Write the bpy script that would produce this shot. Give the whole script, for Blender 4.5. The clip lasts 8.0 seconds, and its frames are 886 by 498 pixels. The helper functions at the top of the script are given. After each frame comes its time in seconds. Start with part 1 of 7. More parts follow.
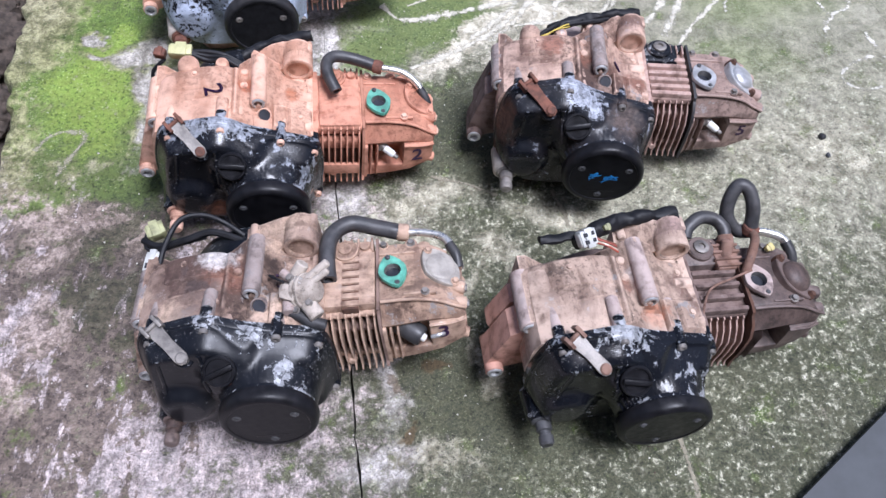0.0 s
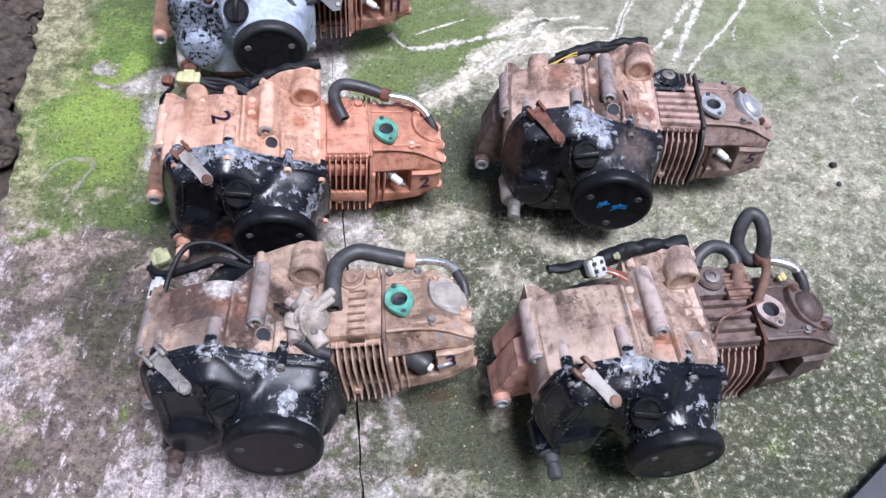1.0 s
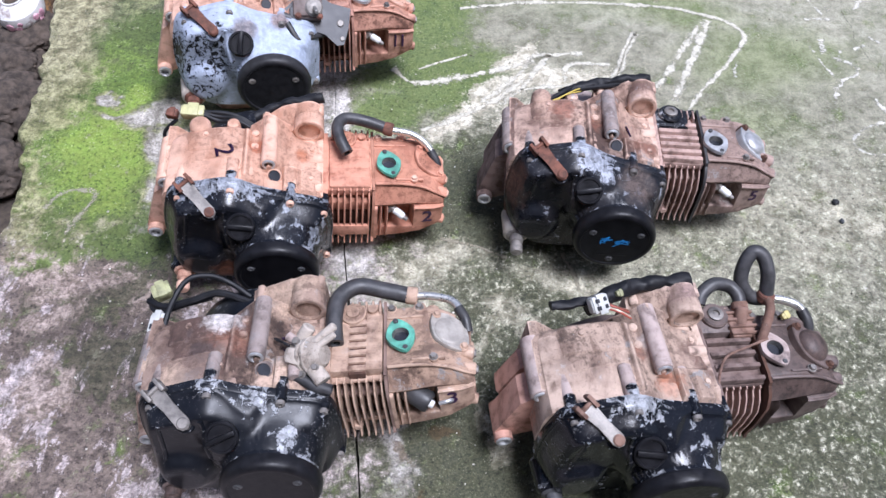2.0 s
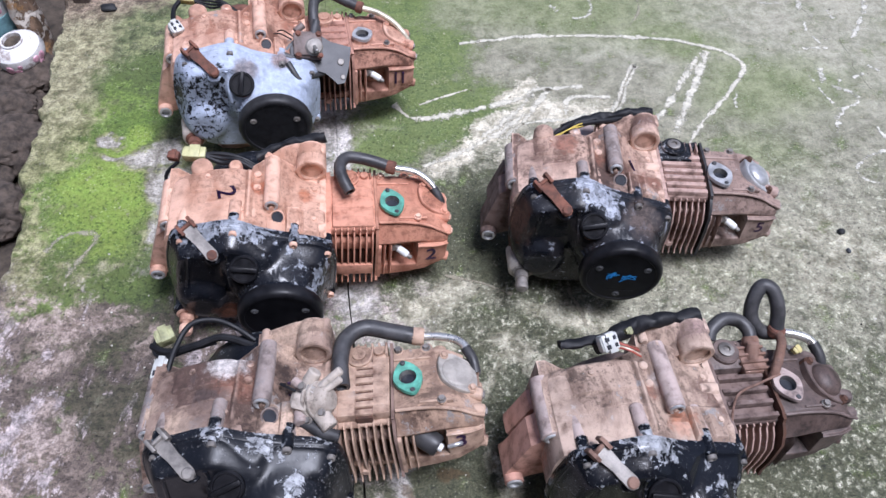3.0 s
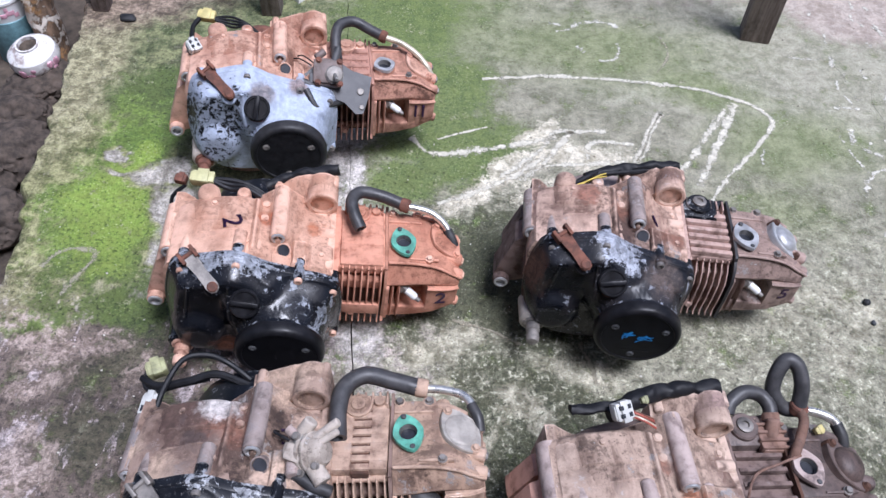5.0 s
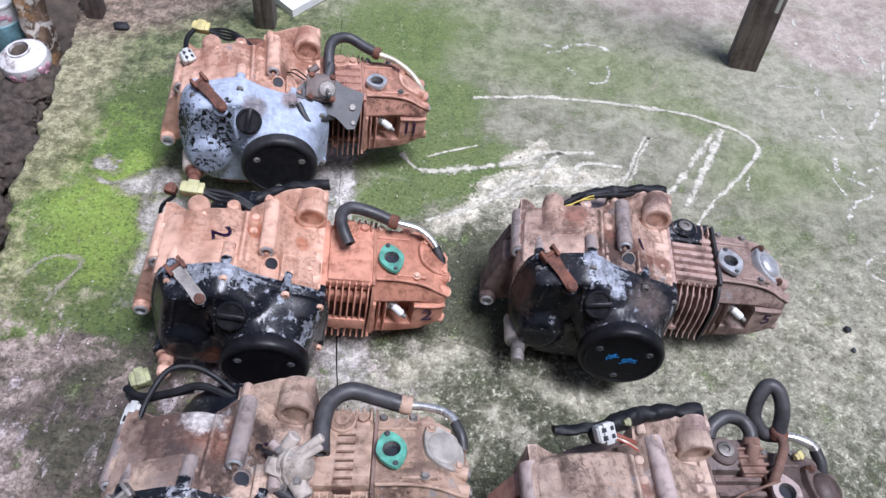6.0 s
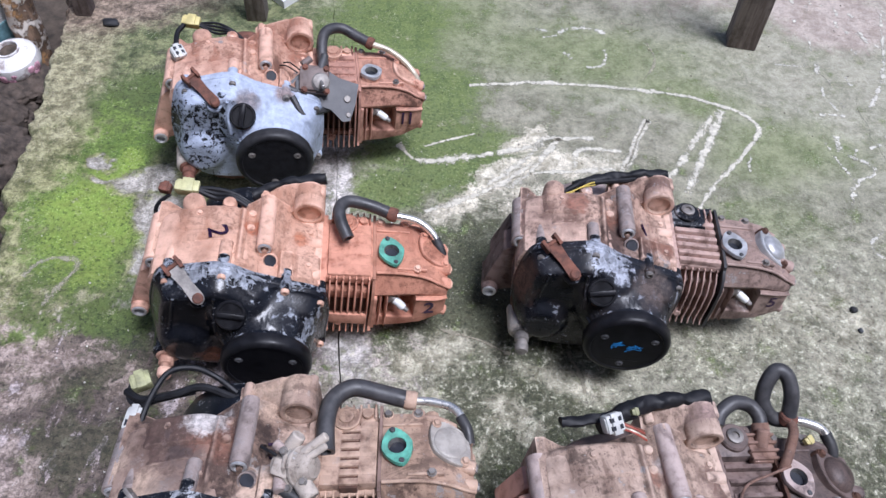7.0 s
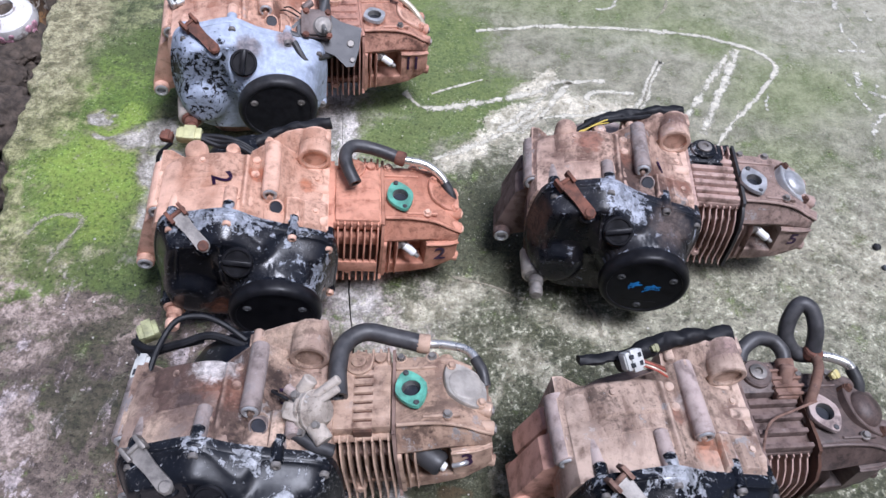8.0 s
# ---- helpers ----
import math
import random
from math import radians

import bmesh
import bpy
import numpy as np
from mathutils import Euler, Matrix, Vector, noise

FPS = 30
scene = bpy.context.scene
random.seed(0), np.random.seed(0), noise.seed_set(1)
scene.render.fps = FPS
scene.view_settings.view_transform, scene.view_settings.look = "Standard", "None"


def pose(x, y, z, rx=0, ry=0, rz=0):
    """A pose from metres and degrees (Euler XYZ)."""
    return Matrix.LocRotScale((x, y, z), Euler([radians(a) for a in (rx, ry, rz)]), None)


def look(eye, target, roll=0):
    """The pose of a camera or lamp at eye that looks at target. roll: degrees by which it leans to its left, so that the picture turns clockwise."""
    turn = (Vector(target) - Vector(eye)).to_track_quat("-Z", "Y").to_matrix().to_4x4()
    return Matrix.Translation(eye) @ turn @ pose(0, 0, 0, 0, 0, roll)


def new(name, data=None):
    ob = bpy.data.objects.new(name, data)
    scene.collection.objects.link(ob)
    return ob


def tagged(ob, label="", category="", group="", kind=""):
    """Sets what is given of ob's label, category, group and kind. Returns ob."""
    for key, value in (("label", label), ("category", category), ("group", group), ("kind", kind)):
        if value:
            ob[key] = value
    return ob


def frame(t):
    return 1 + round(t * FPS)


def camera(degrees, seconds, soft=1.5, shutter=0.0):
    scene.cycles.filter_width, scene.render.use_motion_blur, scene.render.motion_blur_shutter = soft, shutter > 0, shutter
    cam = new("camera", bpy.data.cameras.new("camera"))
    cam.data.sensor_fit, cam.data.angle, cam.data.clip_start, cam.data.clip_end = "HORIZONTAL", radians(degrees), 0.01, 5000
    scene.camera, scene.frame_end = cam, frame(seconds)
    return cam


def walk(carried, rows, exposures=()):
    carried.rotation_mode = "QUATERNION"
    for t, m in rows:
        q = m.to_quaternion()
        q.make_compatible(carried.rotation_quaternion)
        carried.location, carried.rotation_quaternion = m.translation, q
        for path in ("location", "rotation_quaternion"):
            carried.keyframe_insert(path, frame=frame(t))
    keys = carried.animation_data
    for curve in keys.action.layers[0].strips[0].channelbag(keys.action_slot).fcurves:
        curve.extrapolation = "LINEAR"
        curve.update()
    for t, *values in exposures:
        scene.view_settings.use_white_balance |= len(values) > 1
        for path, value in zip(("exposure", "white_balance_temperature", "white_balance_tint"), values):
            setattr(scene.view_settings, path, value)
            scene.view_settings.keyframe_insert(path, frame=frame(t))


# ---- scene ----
cam = camera(56.8, 8.0)
PATH = [
    (0, (0.036, 0.026, 1.113), (0.017, 1.057, -0.601), 0.2),
    (0.5, (0.035, 0.025, 1.11), (0.012, 1.08, -0.589), 0.2),
    (1, (0.037, 0.033, 1.105), (-0.003, 1.12, -0.574), -0.5),
    (1.2, (0.039, 0.034, 1.101), (-0.007, 1.138, -0.566), -0.8),
    (2.3, (0.031, 0.049, 1.106), (-0.009, 1.212, -0.521), 0.2),
    (2.5, (0.03, 0.055, 1.104), (-0.011, 1.231, -0.513), -0.2),
    (3, (0.024, 0.061, 1.106), (-0.016, 1.261, -0.493), -0.9),
    (3.5, (0.03, 0.089, 1.083), (0.016, 1.296, -0.512), 0.8),
    (4, (0.023, 0.102, 1.094), (0.013, 1.31, -0.499), 1.6),
    (4.5, (0.01, 0.105, 1.092), (-0.028, 1.33, -0.488), 1.9),
    (4.7, (0.01, 0.113, 1.087), (-0.038, 1.345, -0.487), 2.0),
    (5.8, (0.008, 0.12, 1.092), (-0.02, 1.385, -0.457), 5.2),
    (6, (0.006, 0.117, 1.095), (-0.013, 1.388, -0.45), 5.4),
    (6.5, (0.006, 0.121, 1.092), (0.005, 1.39, -0.454), 5.3),
    (7, (0.004, 0.132, 1.087), (-0.011, 1.378, -0.477), 3.9),
    (7.5, (0.004, 0.13, 1.068), (-0.026, 1.348, -0.518), 2.9),
    (8, (0.006, 0.12, 1.04), (-0.03, 1.308, -0.568), 1.6),
]
walk(cam, [(t, look(eye, target, roll)) for t, eye, target, roll in PATH], [(0, 0.37, 5560, 17), (2.5, 0.38, 5560, 17), (3, 0.22, 5560, 17), (3.5, 0.26, 5560, 17), (4.5, 0.23, 5560, 17), (6, 0.16, 5560, 17), (7, 0.13, 5560, 17), (8, 0.14, 5560, 17)])

# ---- light ----
world = bpy.data.worlds.new("sky")
scene.world = world
world.use_nodes = True
wn, wl = world.node_tree.nodes, world.node_tree.links
sky = wn.new("ShaderNodeTexSky")
sky.sky_type, sky.sun_disc = "NISHITA", False
sky.sun_elevation, sky.sun_rotation = radians(65), radians(130)
sky.air_density, sky.dust_density, sky.ozone_density = 1.0, 4.0, 1.0
wn["Background"].inputs[1].default_value = 0.074
wl.new(sky.outputs[0], wn["Background"].inputs[0])
sun_data = bpy.data.lights.new("sun", "SUN")
sun_data.energy, sun_data.angle, sun_data.color = 3.7, radians(22), (1.0, 0.98, 0.96)
sun = new("sun", sun_data)
sun.matrix_world = look((1.2, 0.1, 4.0), (0, 0.8, 0))

# ---- node helpers ----


class Nodes:
    """A short way to write node materials."""

    def __init__(self, name, each=True):
        self.mat = bpy.data.materials.new(name)
        self.mat.use_nodes = True
        self.t = self.mat.node_tree
        self.bsdf = self.t.nodes["Principled BSDF"]
        self.coord = self.own = self.t.nodes.new("ShaderNodeTexCoord").outputs["Object"]
        if each:
            # every object takes its own piece of the grain
            lot = self.t.nodes.new("ShaderNodeObjectInfo").outputs["Random"]
            add = self.t.nodes.new("ShaderNodeVectorMath")
            self.t.links.new(self.coord, add.inputs[0])
            far = self.t.nodes.new("ShaderNodeMath")
            far.operation = "MULTIPLY"
            far.inputs[1].default_value = 9.0
            self.t.links.new(lot, far.inputs[0])
            self.t.links.new(far.outputs[0], add.inputs[1])
            self.own = add.outputs[0]

    def link(self, value, socket):
        if isinstance(value, (int, float)):
            socket.default_value = value
        elif isinstance(value, tuple):
            socket.default_value = (*value, 1.0) if len(value) == 3 else value
        else:
            self.t.links.new(value, socket)

    def noise(self, scale, detail=6.0, rough=0.6, coord=None, warp=0.0):
        n = self.t.nodes.new("ShaderNodeTexNoise")
        n.inputs["Scale"].default_value = scale
        n.inputs["Detail"].default_value = detail
        n.inputs["Roughness"].default_value = rough
        n.inputs["Distortion"].default_value = warp
        self.t.links.new(self.own if coord is None else coord, n.inputs["Vector"])
        return n.outputs[0]

    def cells(self, scale, feature="F1", coord=None):
        n = self.t.nodes.new("ShaderNodeTexVoronoi")
        n.feature = feature
        n.inputs["Scale"].default_value = scale
        self.t.links.new(self.coord if coord is None else coord, n.inputs["Vector"])
        return n.outputs["Distance"]

    def ramp(self, value, lo, hi, a=0.0, b=1.0):
        n = self.t.nodes.new("ShaderNodeMapRange")
        n.interpolation_type = "SMOOTHSTEP"
        self.link(value, n.inputs[0])
        for i, v in enumerate((lo, hi, a, b)):
            n.inputs[i + 1].default_value = v
        return n.outputs[0]

    def math(self, op, a, b=0.0):
        n = self.t.nodes.new("ShaderNodeMath")
        n.operation = op
        self.link(a, n.inputs[0])
        self.link(b, n.inputs[1])
        return n.outputs[0]

    def mix(self, f, a, b):
        n = self.t.nodes.new("ShaderNodeMix")
        n.data_type = "RGBA"
        self.link(f, n.inputs[0])
        self.link(a, n.inputs[6])
        self.link(b, n.inputs[7])
        return n.outputs[2]

    def times(self, c, f):
        """A colour made lighter or darker by a factor."""
        n = self.t.nodes.new("ShaderNodeVectorMath")
        n.operation = "SCALE"
        self.link(c, n.inputs[0])
        self.link(f, n.inputs["Scale"])
        return n.outputs[0]

    def edge(self):
        return self.t.nodes.new("ShaderNodeNewGeometry").outputs["Pointiness"]

    def upward(self, lo=0.3, hi=0.95):
        """1 on faces that look up."""
        n = self.t.nodes.new("ShaderNodeSeparateXYZ")
        self.t.links.new(self.t.nodes.new("ShaderNodeNewGeometry").outputs["Normal"], n.inputs[0])
        return self.ramp(n.outputs[2], lo, hi)

    def height(self, lo, hi):
        """0 to 1 with the local z."""
        n = self.t.nodes.new("ShaderNodeSeparateXYZ")
        self.t.links.new(self.coord, n.inputs[0])
        return self.ramp(n.outputs[2], lo, hi)

    def blob(self, x, y, rx, ry, turn=0.0, coord=None):
        """1 at (x, y) falling to 0 at the rim of an ellipse on the ground."""
        m = self.t.nodes.new("ShaderNodeMapping")
        m.vector_type = "TEXTURE"
        m.inputs["Location"].default_value = (x, y, 0)
        m.inputs["Rotation"].default_value = (0, 0, radians(turn))
        m.inputs["Scale"].default_value = (rx, ry, 1)
        self.t.links.new(self.coord if coord is None else coord, m.inputs["Vector"])
        g = self.t.nodes.new("ShaderNodeTexGradient")
        g.gradient_type = "SPHERICAL"
        self.t.links.new(m.outputs[0], g.inputs[0])
        return g.outputs[1]

    def stretch(self, x, y, z):
        m = self.t.nodes.new("ShaderNodeMapping")
        m.inputs["Scale"].default_value = (x, y, z)
        self.t.links.new(self.coord, m.inputs["Vector"])
        return m.outputs[0]

    def ball(self, x, y, z, r):
        """1 at a place falling to 0 at the distance r."""
        m = self.t.nodes.new("ShaderNodeMapping")
        m.vector_type = "TEXTURE"
        m.inputs["Location"].default_value = (x, y, z)
        m.inputs["Scale"].default_value = (r, r, r)
        self.t.links.new(self.coord, m.inputs["Vector"])
        g = self.t.nodes.new("ShaderNodeTexGradient")
        g.gradient_type = "SPHERICAL"
        self.t.links.new(m.outputs[0], g.inputs[0])
        return g.outputs[1]

    def bump(self, height, strength, distance):
        n = self.t.nodes.new("ShaderNodeBump")
        n.inputs["Strength"].default_value = strength
        n.inputs["Distance"].default_value = distance
        self.link(height, n.inputs["Height"])
        self.t.links.new(n.outputs[0], self.bsdf.inputs["Normal"])

    def done(self, colour, rough=0.6, metal=0.0):
        self.link(colour, self.bsdf.inputs["Base Color"])
        self.link(rough, self.bsdf.inputs["Roughness"])
        self.link(metal, self.bsdf.inputs["Metallic"])
        return self.mat


def dusty(name, clay, shade, metal_show=0.12, wear=(0.45, 0.44, 0.43), rough=0.85, spots=(), grime=0.0):
    """Cast aluminium under dried mud: clay tone, darker stains, rubbed bare spots."""
    n = Nodes(name)
    big, fine = n.noise(14, 5), n.noise(120, 6, 0.7)
    c = n.mix(n.ramp(big, 0.38, 0.7), clay, tuple(0.55 * a + 0.45 * b for a, b in zip(clay, shade)))
    # dust smeared along the draught of the castings
    smear = n.noise(26, 7, 0.65, coord=n.stretch(1.3, 0.35, 0.5), warp=0.3)
    c = n.mix(n.ramp(smear, 0.47, 0.62, 0, 0.85), c, shade)
    c = n.mix(n.ramp(n.noise(21, 8, 0.7, warp=0.7), 0.5, 0.63, 0, 0.6), c, tuple(v * 0.62 for v in shade))
    c = n.mix(n.ramp(smear, 0.3, 0.46, 0.6, 0), c, tuple(min(1, v * 1.16 + 0.01) for v in clay))
    streak = n.noise(70, 6, 0.75, coord=n.stretch(1, 0.22, 0.6))
    c = n.mix(n.ramp(streak, 0.56, 0.7, 0, 0.4), c, tuple(v * 0.5 for v in shade))
    c = n.mix(n.ramp(fine, 0.48, 0.64, 0, 0.6), c, tuple(v * 0.55 for v in shade))
    c = n.mix(n.ramp(n.noise(330, 5, 0.7), 0.58, 0.66, 0, 0.75), c, tuple(v * 0.35 for v in shade))
    grease = n.ramp(n.math("ADD", n.noise(11, 6, 0.7, warp=1.2), n.math("MULTIPLY", n.math("SUBTRACT", fine, 0.5), 0.3)), 0.6 - 0.1 * grime, 0.72 - 0.1 * grime, 0, 0.55 + 0.3 * grime)
    c = n.mix(grease, c, tuple(v * 0.3 for v in shade))
    bare = n.ramp(n.noise(30, 8, 0.75), 0.72 - metal_show, 0.76 - metal_show)
    c = n.mix(n.math("MULTIPLY", bare, 0.6), c, wear)
    for x, y, z, r, tone in spots:
        rag = n.math("ADD", n.ball(x, y, z, r), n.math("MULTIPLY", n.math("SUBTRACT", n.noise(48, 9, 0.75, warp=0.4), 0.5), 1.7))
        tint = n.mix(n.ramp(fine, 0.35, 0.65), tuple(v * 0.65 for v in tone), tuple(min(1, v * 1.5) for v in tone))
        c = n.mix(n.ramp(rag, 0.2, 0.65, 0, 0.85), c, tint)
    # inner corners darkened in patches, dust rubbed off the outer ones
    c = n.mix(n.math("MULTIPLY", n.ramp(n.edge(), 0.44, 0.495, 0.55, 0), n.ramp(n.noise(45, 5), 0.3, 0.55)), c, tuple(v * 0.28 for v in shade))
    worn = n.math("MULTIPLY", n.ramp(n.edge(), 0.51, 0.58, 0, 0.8), n.ramp(n.noise(60, 4), 0.3, 0.6))
    c = n.mix(worn, c, tuple(min(1, v * 1.4 + 0.05) for v in clay))
    crust = n.math("ADD", n.math("MULTIPLY", n.noise(38, 5, 0.6), 0.8), n.math("MULTIPLY", n.noise(85, 6, 0.65), 0.5))
    n.bump(n.math("ADD", n.math("MULTIPLY", fine, 0.5), crust), 0.8, 0.0016)
    return n.done(c, n.ramp(bare, 0, 1, rough, 0.45), n.math("MULTIPLY", bare, 0.4))


def worn_black(name, chips, dust=0.25, bare=(0.40, 0.41, 0.43), gloss=0.32, dust_tone=(0.2, 0.15, 0.12), spots=(), mud=(), holes=0.15, spec=0.28, flake_size=62):
    """Black enamel on aluminium, chipped and dusty. chips: 0 none, 1 nearly all gone."""
    n = Nodes(name, False)
    flake = n.math("ADD", n.math("ADD", n.math("MULTIPLY", n.noise(flake_size, 10, 0.72, warp=0.4), 1.5), -0.25), n.math("MULTIPLY", n.math("SUBTRACT", n.noise(7, 3), 0.5), 0.7))
    flake = n.math("ADD", flake, n.math("MULTIPLY", n.height(0.055, 0.105), 0.1))
    flake = n.math("ADD", flake, n.ramp(n.edge(), 0.52, 0.62, 0, 0.12))
    for x, y, z, r, amount in spots:
        flake = n.math("ADD", flake, n.math("MULTIPLY", n.ball(x, y, z, r), amount))
    edge = 0.86 - 0.6 * chips
    gone = n.ramp(flake, edge, edge + 0.02)
    gone = n.math("MULTIPLY", gone, n.ramp(n.noise(75, 9, 0.75, warp=0.5), 0.42, 0.47, holes, 1))
    tone = n.mix(n.ramp(n.noise(90, 8, 0.75), 0.38, 0.6), tuple(min(1, v * 1.2) for v in bare), tuple(v * (0.5 + 0.4 * holes) for v in bare))
    film = n.ramp(n.noise(18, 6, 0.7), 0.42, 0.75, 0, dust)
    black = n.mix(film, (0.006, 0.007, 0.010), dust_tone)
    # blue-grey film on faces that look up, broken by noise
    top_film = n.math("MULTIPLY", n.upward(), n.ramp(n.noise(30, 7, 0.72), 0.36, 0.66, 0.1, 1))
    black = n.mix(n.math("MULTIPLY", top_film, min(0.8, 0.04 + dust * 2)), black, (0.062, 0.066, 0.08))
    film = n.math("MAXIMUM", film, n.math("MULTIPLY", top_film, 0.1))
    scratch = n.ramp(n.math("ADD", n.noise(240, 6, 0.75), n.math("MULTIPLY", n.math("SUBTRACT", n.noise(12, 4), 0.5), 0.4)), 0.6, 0.68, 0, 0.6)
    black = n.mix(scratch, black, (0.26, 0.25, 0.245))
    rubbed = n.ramp(n.noise(34, 7, 0.75, coord=n.stretch(0.2, 1, 1.2)), 0.58, 0.66, 0, 0.16)
    black = n.mix(rubbed, black, (0.16, 0.16, 0.17))
    c = n.mix(gone, black, tone)
    for x, y, z, r, clay in mud:
        rag = n.math("ADD", n.ball(x, y, z, r), n.math("MULTIPLY", n.math("SUBTRACT", n.noise(40, 8, 0.7), 0.5), 1.1))
        cake = n.ramp(rag, 0.25, 0.7, 0, 0.8)
        c = n.mix(cake, c, n.mix(n.ramp(n.noise(110, 7, 0.75), 0.38, 0.62), tuple(v * 0.55 for v in clay), tuple(min(1, v * 1.4) for v in clay)))
        film = n.math("MAXIMUM", film, n.math("MULTIPLY", cake, 0.5))
    n.bsdf.inputs["Specular IOR Level"].default_value = spec
    n.bump(n.math("SUBTRACT", n.noise(150, 4, 0.6), n.math("MULTIPLY", gone, 0.7)), 0.35, 0.0006)
    rough = n.math("ADD", n.math("MULTIPLY", film, 1.2), n.math("ADD", n.math("MULTIPLY", gone, 0.25), gloss))
    return n.done(c, rough, n.math("MULTIPLY", gone, 0.25))


def peeling(name, under, skin, patch):
    """Rotten wood with flaking skin and rusty-orange patches."""
    n = Nodes(name)
    grain = n.noise(60, 8, 0.7, coord=n.stretch(1, 1, 0.25))
    flake = n.noise(34, 9, 0.72, warp=0.5)
    c = n.mix(n.ramp(grain, 0.38, 0.62), under, tuple(v * 0.4 for v in under))
    c = n.mix(n.ramp(flake, 0.5, 0.54, 0, 0.9), c, skin)
    c = n.mix(n.ramp(n.noise(25, 7, 0.7), 0.54, 0.62, 0, 0.8), c, patch)
    n.bump(n.math("ADD", grain, n.ramp(flake, 0.5, 0.54)), 0.8, 0.004)
    return n.done(c, 0.9)


def plain(name, colour, rough=0.6, metal=0.0, vary=0.35, scale=60, bump=0.3, spec=0.5, dust=0.0):
    n = Nodes(name)
    n.bsdf.inputs["Specular IOR Level"].default_value = spec
    v = n.noise(scale, 6, 0.65)
    c = n.mix(n.ramp(v, 0.3, 0.7), tuple(x * (1 - vary) for x in colour), tuple(min(1, x * (1 + vary)) for x in colour))
    c = n.mix(n.ramp(n.noise(scale * 0.2, 4), 0.55, 0.75, 0, 0.4), c, tuple(x * 0.5 for x in colour))
    if dust:
        top_film = n.math("MULTIPLY", n.upward(0.0, 0.9), n.ramp(n.noise(34, 7, 0.72), 0.36, 0.66, 0.25, 1))
        c = n.mix(n.math("MULTIPLY", top_film, dust), c, (0.15, 0.142, 0.138))
    n.bump(v, bump, 0.0008)
    return n.done(c, n.ramp(v, 0.3, 0.7, max(0.05, rough - 0.1), min(1, rough + 0.1)), metal)


def weathered_wood(name, pale, dark):
    """Old sawn timber: grain along the length, cracks and dirt."""
    n = Nodes(name)
    grain = n.noise(90, 8, 0.7, coord=n.stretch(1, 1, 0.08), warp=0.2)
    c = n.mix(n.ramp(grain, 0.38, 0.62), pale, dark)
    c = n.mix(n.ramp(n.noise(12, 7, 0.7), 0.48, 0.64, 0, 0.7), c, tuple(v * 0.5 for v in dark))
    crack = n.ramp(n.noise(160, 5, 0.7, coord=n.stretch(1, 1, 0.03)), 0.62, 0.68)
    c = n.mix(crack, c, tuple(v * 0.25 for v in dark))
    n.bump(n.math("SUBTRACT", grain, crack), 0.7, 0.002)
    return n.done(c, 0.85)


def stained_porcelain(name):
    n = Nodes(name)
    c = n.mix(n.ramp(n.noise(22, 7, 0.7), 0.5, 0.62, 0, 0.75), (0.78, 0.76, 0.74), (0.24, 0.16, 0.14))
    c = n.mix(n.ramp(n.noise(70, 6, 0.7), 0.55, 0.7, 0, 0.3), c, (0.5, 0.42, 0.38))
    return n.done(c, n.ramp(n.noise(40, 4), 0.3, 0.7, 0.15, 0.4))


